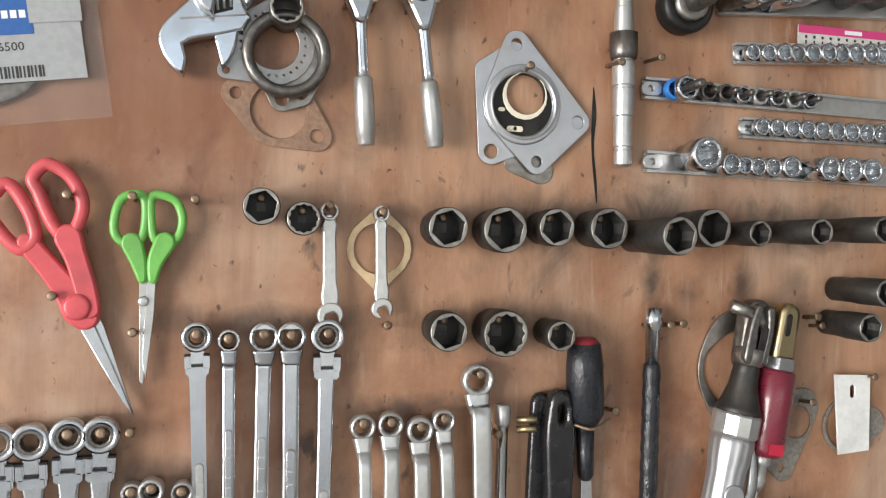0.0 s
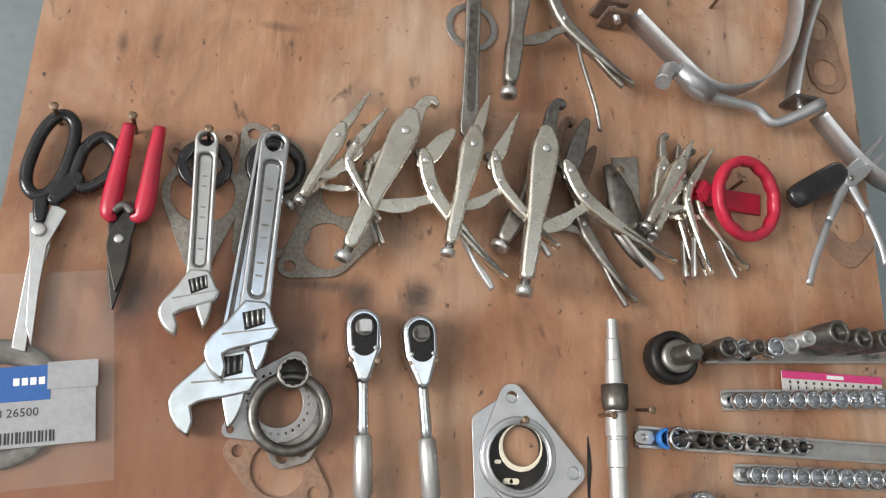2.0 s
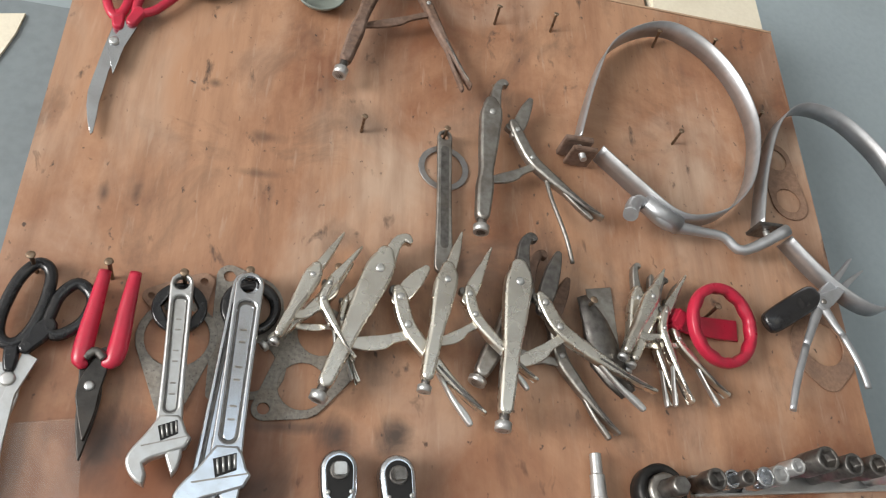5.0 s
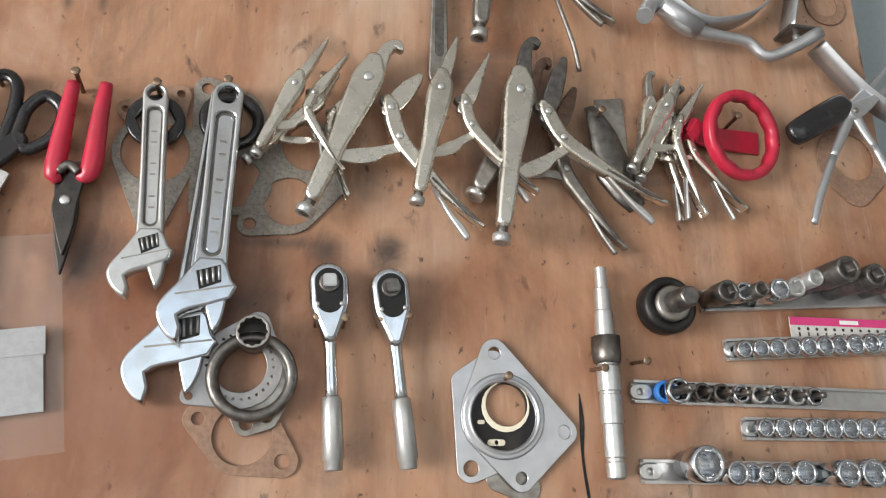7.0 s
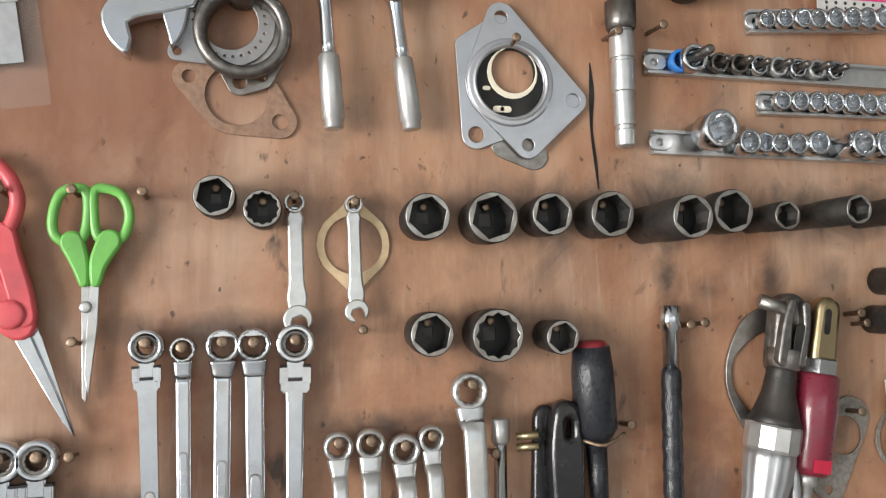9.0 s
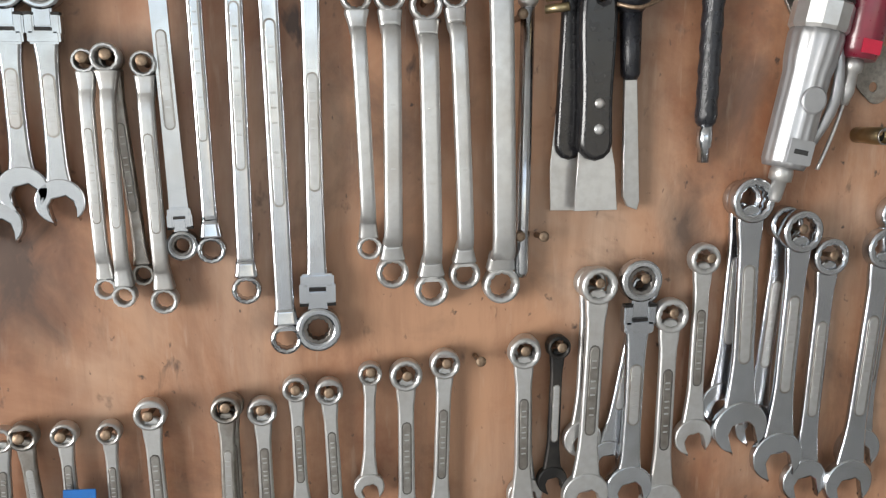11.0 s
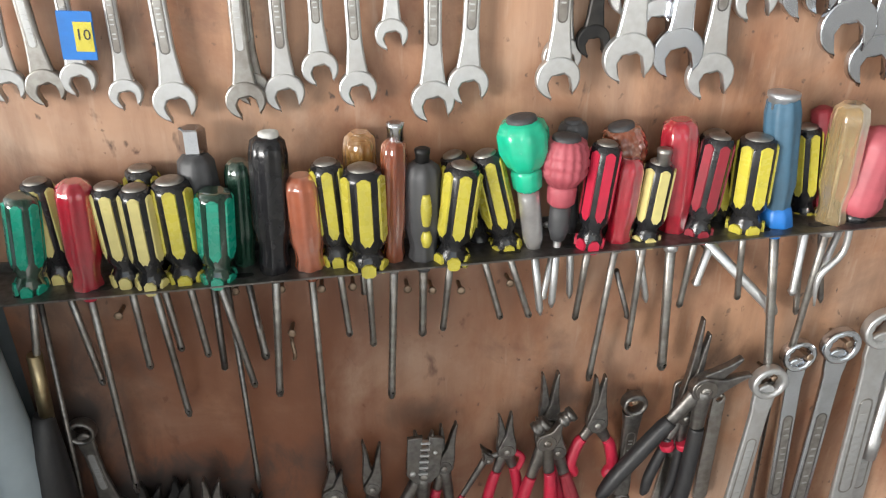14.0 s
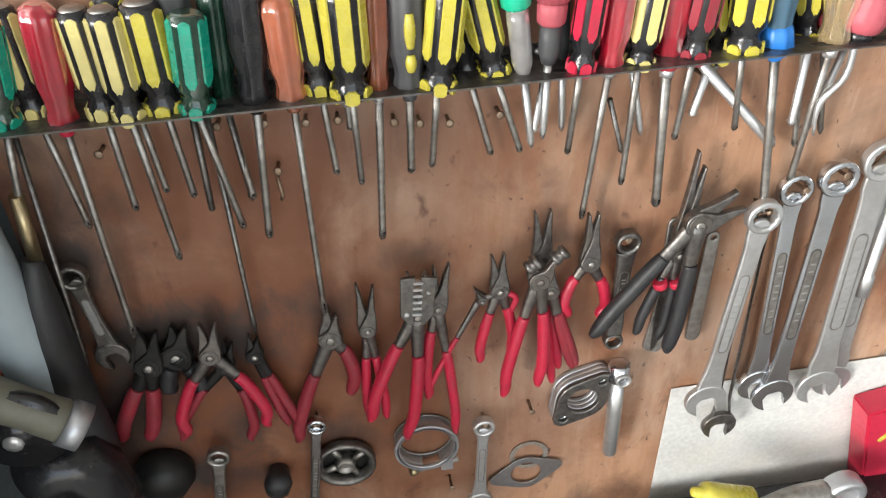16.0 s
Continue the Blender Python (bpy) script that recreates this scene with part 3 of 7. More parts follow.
def nail(x, z, out=0.022, r=0.0018, head=0.0038, tilt=6, mat=NAIL):
    m = spot(x, z, 0.0) @ Matrix.Rotation(radians(-tilt), 4, "X")
    bm = turned([(-0.001, r), (out, r), (out, head * 0.9), (out + 0.0008, head), (out + 0.0016, head * 0.8), (out + 0.0018, head * 0.3)], n=12, axis="w")
    ob = linked("nail", bm, mat)
    ob.matrix_world = m
    return tagged(ob, "bent rusty nail driven into the plywood board", "nail", "nails")


def screwdriver(xt, zt, xb, zb, xe, ze, width, style, w=0.036, wtip=0.02, blade=0.003, label="", tip="flat"):
    """Handle from its cap (t) to the rail (b), then the blade to its tip (e)."""
    m, length = span(xt, zt, xb, zb, w, w)
    ob = thing("screwdriver", label, "screwdriver", m, "screwdrivers in the rail")
    r = width / 2
    e = m.inverted() @ Vector((xe, -wtip, ze))
    core, panel, ends = style
    if panel is not None:
        part("handle", turned([(-0.000, r * 0.55), (-0.002, r * 0.86), (-length * 0.1, r * 0.97), (-length * 0.7, r * 0.95), (-length * 0.77, r * 0.66), (-length * 0.83, r * 0.7), (-length * 0.88, r * 0.9), (-length * 0.97, r * 0.85), (-length, r * 0.5)], n=24), core, ob)
        for i in range(6):
            a = math.pi / 3 * i + 0.5
            t = Vector((math.cos(a), 0, math.sin(a)))
            s = Vector((-t.z, 0, t.x))
            rings = []
            for y, hw, out in ((-length * 0.05, 0.1, 0.9), (-length * 0.075, 0.32, 1.0), (-length * 0.62, 0.32, 1.0), (-length * 0.69, 0.1, 0.93)):
                rings.append([tuple(t * r * k * out + s * r * hw * q + Vector((0, y, 0))) for q, k in ((-1, 0.9), (-0.9, 1.0), (0.9, 1.0), (1, 0.9))])
            part("grip_panel", loft(rings, shade=False), panel, ob)
        if ends is not None:
            for i in range(6):
                a = math.pi / 3 * i + 0.5
                t = Vector((math.cos(a), 0, math.sin(a)))
                s = Vector((-t.z, 0, t.x))
                rings = [[tuple(t * r * k + s * r * hw * q + Vector((0, y, 0))) for q, k in ((-1, 0.78), (-0.9, 0.96), (0.9, 0.96), (1, 0.78))] for y, hw in ((-length * 0.86, 0.16), (-length * 0.89, 0.36), (-length * 0.96, 0.36), (-length * 0.985, 0.2))]
                part("collar_panel", loft(rings, shade=False), ends, ob)
        if core is not DEEPGREEN:
            part("end_cap", turned([(0.0016, r * 0.25), (0.0014, r * 0.5), (0.0, r * 0.66), (-0.003, r * 0.7)], n=20), WORN, ob)
    else:
        part("handle", turned([(0.0, r * 0.5), (-0.004, r * 0.88), (-length * 0.12, r), (-length * 0.62, r * 0.98), (-length * 0.74, r * 0.8), (-length * 0.82, r * 0.74), (-length * 0.9, r * 0.86), (-length * 0.97, r * 0.82), (-length, r * 0.45)], n=48, flutes=8, depth=0.09), core, ob)
        part("ferrule", turned([(-length * 0.985, r * 0.42), (-length - 0.006, r * 0.38), (-length - 0.007, r * 0.2)], n=14), ends or SATIN, ob)
        if core in (CLEARRED, ORANGE, AMBER, BROWN, PALEAMBER):
            part("tang", rod([(0, -length * 0.45, 0), (0, -length * 0.98, 0)], blade * 1.1, 10, 1), SATIN, ob)
    d = Vector((e.x, e.y + length, e.z))
    end = Vector((0, -length, 0))
    if d.length > 0.01:
        pts = [tuple(end + d * s) for s in (-0.03, 0.9, 0.94, 1.0)]
        part("blade", rod(pts, [blade, blade * 0.95, blade * 1.1, blade * 0.7], 10, 2, flat=0.9), WORN, ob)
    return ob


def lettering(text, size, m, mat, parent, out=0.0003, name="lettering"):
    """Printed writing, its lower left corner at m."""
    cu = bpy.data.curves.new(name, "FONT")
    cu.body, cu.size, cu.extrude, cu.resolution_u = text, size, out / 2, 2
    ob = bpy.data.objects.new(name, cu)
    me = bpy.data.meshes.new_from_object(ob)
    bpy.data.objects.remove(ob)
    me.transform(m)
    bm = bmesh.new()
    bm.from_mesh(me)
    bpy.data.meshes.remove(me)
    return part(name, bm, mat, parent)


def rivet(x, y, w, r, parent, mat=SATIN, h=0.0016):
    return part("rivet", turned([(w - 0.002, r), (w + h * 0.5, r), (w + h, r * 0.7), (w + h * 1.1, r * 0.2)], n=14, at=(x, y), axis="w"), mat, parent)


def around(x, z):
    """Places on the board as steps from x, z."""
    return lambda px, pz: (px - x, pz - z)


def locking_pliers(pivot, knob, jaw_tip, moving_tip, joint, hinge, lever_end, release_end, top, low, mat=NICKEL, w=0.012, label="nickel-plated locking pliers hung open on a nail", nose=True, jawmat=None):
    """Places on the board of its rivets and ends; top and low are half widths of the fixed handle."""
    to = around(*pivot)
    k, j, mj, a, b, l, e = [Vector(to(*q)) for q in (knob, jaw_tip, moving_tip, joint, hinge, lever_end, release_end)]
    ob = thing("locking_pliers", label, "pliers", spot(*pivot, w), "locking pliers")
    d = k.normalized()
    s = Vector((-d.y, d.x))
    if s.dot(a) < 0:
        s = -s
    length = k.length
    jawmat = jawmat or mat
    part("fixed_handle", plate([stroke([(*(-d * top * 1.25 - s * top * 0.12), top * 0.62), (*(-d * top * 0.55), top * 0.92), (*(d * top * 0.5), top), (*(d * length * 0.28), top * 0.84), (*(d * length * 0.5), top * 0.62), (*(d * length * 0.62), low * 1.1), (*(d * length * 0.76), low), (*(d * length * 0.86), low * 0.9)], 4)], 0.004, 0.018, 0.003), mat, ob)
    if nose:
        part("fixed_jaw", plate([stroke([(*(-d * top * 0.6), top * 0.6), (*(j * 0.5), top * 0.46), (*(j * 0.66), top * 0.4), (*j, 0.0012)], 4)], 0.005, 0.015, 0.0012), jawmat, ob)
    else:
        part("fixed_jaw", plate([stroke([(*(-d * top * 0.7 + s * top * 0.2), top * 0.7), (*(j * 0.5 - s * top * 0.1), top * 0.5), (*(j * 0.84 - s * top * 0.22), top * 0.4), (*(j + s * top * 0.1), top * 0.34), (*(j + s * top * 0.4 + d * top * 0.1), top * 0.24)], 5)], 0.005, 0.015, 0.0015), jawmat, ob)
    up = mj - a
    if nose:
        jaw_line = [(*(a - up * 0.12), top * 0.5), (*(a + up * 0.18), top * 0.6), (*(a + up * 0.42), top * 0.46), (*(a + up * 0.6), top * 0.34), (*mj, 0.0012)]
    else:
        jaw_line = [(*(a - up * 0.1), top * 0.45), (*(a + up * 0.25), top * 0.62), (*(a + up * 0.6 - d * top * 0.1), top * 0.56), (*(a + up * 0.85), top * 0.42), (*mj, top * 0.28)]
    part("moving_jaw", plate([stroke(jaw_line, 5)], 0.003, 0.012, 0.0014), jawmat, ob)
    part("joint_block", plate([hull((*(a * 0.72 - d * top * 0.1), top * 0.34), (*a, top * 0.38), n=12)], 0.002, 0.010, 0.001), DARK, ob)
    fall = l - b
    part("lever", plate([stroke([(*(a - (b - a) * 0.3), top * 0.36), (*a, top * 0.52), (*b, top * 0.54), (*(b + fall * 0.3 + d * top * 0.3), top * 0.48), (*(b + fall * 0.6 + d * top * 0.32), top * 0.3), (*(b + fall * 0.85 + d * top * 0.14), top * 0.2), (*l, top * 0.12)], 5)], 0.002, 0.0135, 0.0026), mat, ob)
    r0 = b + fall * 0.42 + d * top * 0.6
    part("release_lever", plate([stroke([(*r0, top * 0.12), (*(r0.lerp(e, 0.5) + d * top * 0.12), top * 0.16), (*(r0.lerp(e, 0.82)), top * 0.24), (*e, top * 0.2)], 5)], 0.004, 0.011, 0.0016), SATIN if mat is NICKEL else mat, ob)
    part("release_groove", plate([stroke([(*(r0 - d * top * 0.2), top * 0.06), (*(r0.lerp(l, 0.6) + d * top * 0.05), top * 0.1), (*(r0.lerp(l, 0.9)), top * 0.06)], 4)], 0.001, 0.0145, 0.0004), DARK, ob)
    lk, lq = d * length * 0.56 + s * low * 0.4, b + fall * 0.1
    run = lq - lk
    part("link", plate([stroke([(*lk, top * 0.3), (*(lk + run * 0.3 + d * top * 0.25), top * 0.5), (*(lk + run * 0.52 + d * top * 0.3), top * 0.5), (*(lk + run * 0.68 + d * top * 0.1), top * 0.34), (*lq, top * 0.36)], 5)], 0.006, 0.0095, 0.0008), mat, ob)
    for c, r, h in ((Vector((0, 0)), 0.3, 0.018), (a, 0.25, 0.0135), (b, 0.25, 0.0135)):
        rivet(c.x, c.y, h - 0.0004, top * r * 1.2, ob, DARK, 0.0006)
        rivet(c.x, c.y, h, top * r, ob)
    p, q = Vector((*(d * length * 0.84), 0.011)), Vector((*k, 0.011))
    screw = part("adjusting_screw", rod([tuple(p), tuple(q)], low * 0.62, 12, 1), DARK, ob)
    part("knob", rod([tuple(p.lerp(q, 0.62)), tuple(p.lerp(q, 0.68)), tuple(q)], [low * 0.8, low * 1.05, low * 1.0], 16, 1), SATIN, screw)
    return ob


def pliers(x, z, xj, zj, xm, zm, xa, za, xb, zb, half, grip, name="pliers", label="", mat=DARK, w=0.01, bow=0.25, wire=0.0, group="pliers"):
    """Joint, two jaw tips, two handle ends. grip: the handles' covering."""
    to = around(x, z)
    ob = thing(name, label, "pliers", spot(x, z, w), group)
    tips = [Vector(to(xj, zj)), Vector(to(xm, zm))]
    ends = [Vector(to(xa, za)), Vector(to(xb, zb))]
    mid = (ends[0] + ends[1]) / 2
    for i in (0, 1):
        t, e = tips[i], ends[i]
        part("jaw", plate([stroke([(0, 0, half * 1.15), (*(t * 0.25 + (t - tips[1 - i]) * 0.08), half * 0.82), (*(t * 0.45 + (t - tips[1 - i]) * 0.08), half * 0.5), (*(t * 0.75), half * 0.3), (*t, half * 0.14)], 5)], 0.002 + 0.003 * i, 0.010 + 0.003 * i, 0.0012), mat, ob)
        out = (e - mid)
        bend = e * 0.4 + out * bow
        part("tang", rod([(0, 0, 0.006 + 0.003 * i), (*(bend * 0.6), 0.008), (*bend, 0.009)], [half * 0.8, half * 0.6, half * 0.5], 10, 3, flat=0.7), mat, ob)
        if grip is not None:
            part("grip", rod([(*(bend * 0.72), 0.009), (*bend, 0.009), (*(bend * 0.4 + e * 0.6 + out * bow * 0.5), 0.010), (*(e * 0.93), 0.010), (*e, 0.010)], [half * 0.56, half * 0.64, half * 0.66, half * 0.58, half * 0.3], 12, 4), grip, ob)
        else:
            part("handle", rod([(*bend, 0.009), (*(bend * 0.4 + e * 0.6 + out * bow * 0.5), 0.010), (*e, 0.010)], [half * 0.5, half * 0.5, half * 0.45], 12, 4, flat=0.7), mat, ob)
    part("joint_disc", plate([circle(0, 0, half * 0.9, 20)], 0.011, 0.0138, 0.0006), mat, ob)
    rivet(0, 0, 0.0138, half * 0.4, ob, WORN)
    return ob


def scissors(x, z, label, grip, loops, arms, blades, thick, r, steel=SATIN, w=0.006, screw=None):
    """Pivot x, z; handle loops, arms (with half widths) and blade outlines, each as places on the board."""
    to = around(x, z)
    ob = thing("scissors", label, "scissors", spot(x, z, w), "scissors")
    for i, bl in enumerate(blades):
        part("blade", plate([[to(*q) for q in bl]], 0.003 * i, 0.0028 + 0.003 * i, 0.0006), steel, ob)
    for i, (lp, arm) in enumerate(zip(loops, arms)):
        bm = rod([(*to(*q), 0.006) for q in lp], thick, 12, 4, flat=0.85, closed=True)
        plate([stroke([(*to(a, b), h) for a, b, h in arm], 4)], 0.0015 + 0.001 * i, 0.0095 + 0.001 * i, 0.0022, bm)
        part("handle_loop", bm, grip, ob)
    rivet(0, 0, 0.0105 if screw else 0.007, r, ob, screw or SATIN)
    return ob


def adjustable_wrench(xa, za, xb, zb, half, head, label, mat=CHROME, w=0.008):
    """Hung by the hole (a); b is the middle of the worm; half width of the handle, unit of the head."""
    m, length = span(xa, za, xb, zb, w, w)
    ob = thing("adjustable_wrench", label, "wrench", m, "adjustable wrenches")
    h, k = half, head

    def at(*pts):
        return [(x * k, y * k - length) for x, y in pts]

    def curved(*pts):
        return [tuple(p) for p in smooth(at(*pts), 4)]
    low = -length + k * 1.9
    recess = hull((-h * 0.12, -h * 1.75, h * 0.5), (h * 0.12, -h * 1.75, h * 0.5), (-h * 0.06, low, h * 0.5), (h * 0.06, low, h * 0.5), n=16)
    part("handle", plate([stroke([(0, 0, h), (0, -length * 0.3, h * 0.97), (0, -length * 0.6, h * 0.95), (0, -length + k * 1.1, h * 1.02), (0, -length + k * 0.3, h * 1.1)], 5), circle(0, 0, h * 0.64, 24), recess], 0.001, 0.012, 0.0016), mat, ob)
    part("recess_floor", plate([recess], 0.003, 0.0075, 0.0001), DARK, ob)
    part("recessed_panel", plate([hull((-h * 0.1, -h * 1.85, h * 0.4), (h * 0.1, -h * 1.85, h * 0.4), (0, low + h * 0.1, h * 0.42), n=16)], 0.004, 0.0092, 0.0008), mat, ob)
    bm = bmesh.new()
    for i in range(8):
        y = -h * 2.6 - (-low - h * 2.9) * (0.1 + 0.8 * i / 7)
        if i not in (2, 5):
            plate([hull((-h * 0.16, y, h * 0.08), (h * 0.16, y, h * 0.08), n=6)], 0.009, 0.0097, 0.0001, bm)
    tagged(part("raised_lettering", bm, WORN, ob), kind="stuff")
    part("fixed_jaw", plate([at((-0.7, 1.2)) + curved((-1.02, 0.75), (-1.75, -0.35), (-2.65, -1.5), (-2.98, -2.35), (-2.72, -3.25), (-2.15, -3.95), (-1.5, -4.35)) + at((-1.38, -3.4), (-1.65, -2.65), (-1.35, -2.4), (-0.9, -2.2), (0.1, -1.9), (1.4, -1.42), (1.8, -0.62), (1.45, -0.2), (1.08, 0.75), (0.7, 1.2))], 0.0, 0.0142, 0.0022), mat, ob)
    part("jaw_seam", plate([at((-1.95, -1.25), (1.5, -0.5), (1.52, -0.6), (-1.9, -1.36))], 0.0141, 0.0143, 0.00005), WORN, ob)
    part("movable_jaw", plate([at((-0.15, -1.75), (0.0, -2.3)) + curved((0.48, -3.65), (0.85, -3.15), (1.1, -2.3), (1.2, -1.35))], 0.0015, 0.0128, 0.0018), mat, ob)
    part("worm_window", plate([at((-0.8, 0.26), (0.67, 0.74), (0.8, -0.37), (-0.5, -0.93))], 0.0141, 0.0147, 0.0001), BLACKENED, ob)
    bm = bmesh.new()
    for i in range(4):
        a, b = Vector(at((-0.52 + i * 0.36, 0.26 + i * 0.12))[0]), Vector(at((-0.32 + i * 0.33, -0.68 + i * 0.14))[0])
        rod([(*a, 0.0146), (*b, 0.0146)], k * 0.085, 8, 1, bm)
    part("worm_screw", bm, SATIN, ob)
    return ob


def gasket(x, z, outline, holes, mat, label, w=0.001, thick=0.0016, turn=0.0, name="gasket", dots=()):
    """A flat gasket: a hull of discs with holes, in steps from x, z."""
    ob = linked(name, plate([hull(*outline)] + [circle(hx, hy, r, 28) for hx, hy, r in holes] + [circle(dx, dy, 0.0011, 6) for dx, dy in dots], 0, thick, 0.0004), mat)
    ob.matrix_world = spot(x, z, w, turn)
    return tagged(ob, label, "gasket", "gaskets")


def impact_socket(x, z, out, ro, points=6, mat=SOCKET_BLACK, label="blackened impact socket stuck on a nail", back=0.002, taper=0.92, group="impact sockets"):
    """x, z of its mouth, which stands out from the board."""
    ob = thing("impact_socket", label, "socket", spot(x, z, 0.0), group)
    ro, ri = ro * 0.83, 0.86  # outer radius, and the mouth as a share of it
    part("barrel", hollow(back, out, ro, ro * 0.92, out - ro * 1.3, points=12, taper=taper), mat, ob)
    part("worn_rim", plate([circle(0, 0, ro * 0.965, 32), hexagon(0, 0, ro * ri, 0.3) if points == 6 else cogged(0, 0, ro * ri, points, 0.12)], out - 0.0006, out + 0.0006, 0.0004), WORN, ob, "rim worn to bright steel")
    part("drive_floor", plate([circle(0, 0, ro * ri * 1.0, 24), [(-ro * 0.25, -ro * 0.25), (ro * 0.25, -ro * 0.25), (ro * 0.25, ro * 0.25), (-ro * 0.25, ro * 0.25)]], out - ro * 1.3, out - ro * 1.3 + 0.001, 0.0002), BLACKENED, ob)
    return ob


def ball_driver(xt, zt, xb, zb, r, ball, neck, label, w=0.036, ribs=0):
    """A stubby driver: a ball grip on a ratchet neck."""
    m, length = span(xt, zt, xb, zb, w, w)
    ob = thing("ratchet_driver", label, "screwdriver", m, "screwdrivers in the rail")
    rows = [(0.0, r * 0.45), (-r * 0.12, r * 0.82), (-r * 0.5, r), (-r * 1.2, r * 0.98), (-r * 1.7, r * 0.78), (-r * 1.95, r * 0.6)]
    if ribs:
        rows = [(0.0, r * 0.45), (-r * 0.12, r * 0.82)] + [(-r * (0.3 + 1.3 * i / (4 * ribs)), r * (0.9 + 0.1 * math.sin(math.pi * i / (4 * ribs))) * (0.93 if i % 4 == 0 else 1.0)) for i in range(4 * ribs + 1)] + [(-r * 1.95, r * 0.6)]
    part("ball_grip", turned(rows, n=64 if ribs else 48, flutes=16 if ribs else 8, depth=0.07), ball, ob)
    part("cap", turned([(0.002, r * 0.3), (0.0015, r * 0.55), (-0.002, r * 0.6)], n=18), GREYGRIP, ob)
    part("collar", turned([(-r * 1.9, r * 0.55), (-r * 2.1, r * 0.62), (-r * 2.7, r * 0.58), (-r * 2.85, r * 0.45)], n=32, flutes=12, depth=0.06), ball, ob)
    part("barrel", turned([(-r * 2.8, r * 0.42), (-r * 3.4, r * 0.44), (-length * 0.9, r * 0.42), (-length, r * 0.3)], n=20), neck, ob)
    part("bit", turned([(-length * 0.98, 0.0035), (-length - 0.06, 0.0032), (-length - 0.066, 0.001)], n=6), SATIN, ob)
    return ob

# ---- top of the board ----
_w = 0.015
scissors(-0.239, 2.487, "red-handled scissors with curved chromed blades hung on a nail", RED,
         (((-0.253, 2.590), (-0.259, 2.564), (-0.254, 2.536), (-0.243, 2.520), (-0.235, 2.537), (-0.234, 2.570), (-0.239, 2.599)), ((-0.188, 2.581), (-0.202, 2.591), (-0.216, 2.585), (-0.223, 2.556), (-0.224, 2.531), (-0.208, 2.536), (-0.193, 2.555), (-0.185, 2.569))),
         (((-0.241, 2.523, 0.007), (-0.239, 2.510, 0.006)), ((-0.221, 2.530, 0.007), (-0.226, 2.516, 0.006))),
         (((-0.245, 2.509), (-0.235, 2.511), (-0.232, 2.488), (-0.234, 2.472), (-0.238, 2.450), (-0.239, 2.429), (-0.240, 2.410), (-0.239, 2.392), (-0.239, 2.374), (-0.241, 2.371), (-0.246, 2.384), (-0.251, 2.404), (-0.253, 2.421), (-0.252, 2.438), (-0.250, 2.460), (-0.248, 2.482)), ((-0.232, 2.521), (-0.220, 2.511), (-0.228, 2.483), (-0.233, 2.445), (-0.244, 2.480))), 0.0052, 0.0052, CHROME)


def bell_cup(x, z, r, mat, inner, label):
    ob = thing("bell_cup", label, "cup", spot(x, z, 0.002))
    part("cup", turned([(0.0, r * 0.55), (0.003, r * 0.8), (0.012, r), (0.014, r), (0.0135, r * 0.94), (0.006, r * 0.72), (0.004, r * 0.3)], n=36, axis="w"), mat, ob)
    part("hub", turned([(0.004, r * 0.28), (0.012, r * 0.25), (0.013, r * 0.1)], n=20, axis="w"), inner, ob)
    part("hook", rod([(0, 0.002, 0.012), (0.001, r * 0.5, 0.02), (0.001, r * 1.25, 0.016)], 0.002, 8), DARK, ob)
    return ob


bell_cup(-0.162, 2.595, 0.027, CAPBLUE, DARK, "dented blue-grey metal cap hung on a wire hook")
bell_cup(-0.031, 2.610, 0.031, GREENGREY, DARK, "grey-green metal cup hung on a wire hook")
locking_pliers((0.043, 2.665), (-0.003, 2.481), (0.074, 2.748), (0.116, 2.739), (0.083, 2.640), (0.098, 2.610), (0.150, 2.497), (0.140, 2.492), 0.0110, 0.0078, RUST, 0.012, "rusty brown locking pliers hung on a nail", False)
locking_pliers((0.172, 2.458), (0.156, 2.304), (0.187, 2.507), (0.222, 2.489), (0.203, 2.442), (0.219, 2.407), (0.299, 2.342), (0.286, 2.340), 0.0125, 0.0085, WORN, 0.014, "large worn grey locking pliers hung on a nail", False)
_s = linked("spring_wire", rod([(0, 0, 0.0), (0.004, -0.03, 0.004), (0.016, -0.075, 0.006), (0.022, -0.105, 0.004)], 0.0024, 8), WORN)
_s.matrix_world = spot(0.236, 2.386, 0.02)
tagged(_s, "bent grey steel release wire beside locking pliers", "wire")
gasket(0.122, 2.393, ((0, 0, 0.029),), ((0, 0, 0.022),), GASKETSTEEL, "thin steel ring washer hung behind a flat wrench")
_m, _l = span(0.121, 2.428, 0.119, 2.267, 0.008)
_ob = thing("flat_wrench", "worn flat steel wrench hung on a nail", "wrench", _m)
part("bar", plate([stroke([(0, 0, 0.0085), (0, -_l * 0.5, 0.008), (0, -_l, 0.010)], 3), circle(0, 0, 0.0045, 16)], 0, 0.006, 0.0014), WORN, _ob)
part("recess", plate([hull((0, -0.018, 0.0045), (0, -_l * 0.85, 0.0045), n=10)], 0.0058, 0.0064, 0.0002), DARK, _ob)


def strap(points, x, z, w0, w1, bm=None, closed=False):
    """A flat band on edge through steps from x, z."""
    q = smooth([(*p, 0) for p in points], 7)
    rings = []
    for i, p in enumerate(q):
        d = (q[min(i + 1, len(q) - 1)] - q[max(i - 1, 0)]).normalized()
        nrm = Vector((-d.y, d.x, 0)) * 0.0008
        rings.append([p + nrm + Vector((0, 0, w0)), p - nrm + Vector((0, 0, w0)), p - nrm + Vector((0, 0, w1)), p + nrm + Vector((0, 0, w1))])
    return loft(rings, bm)


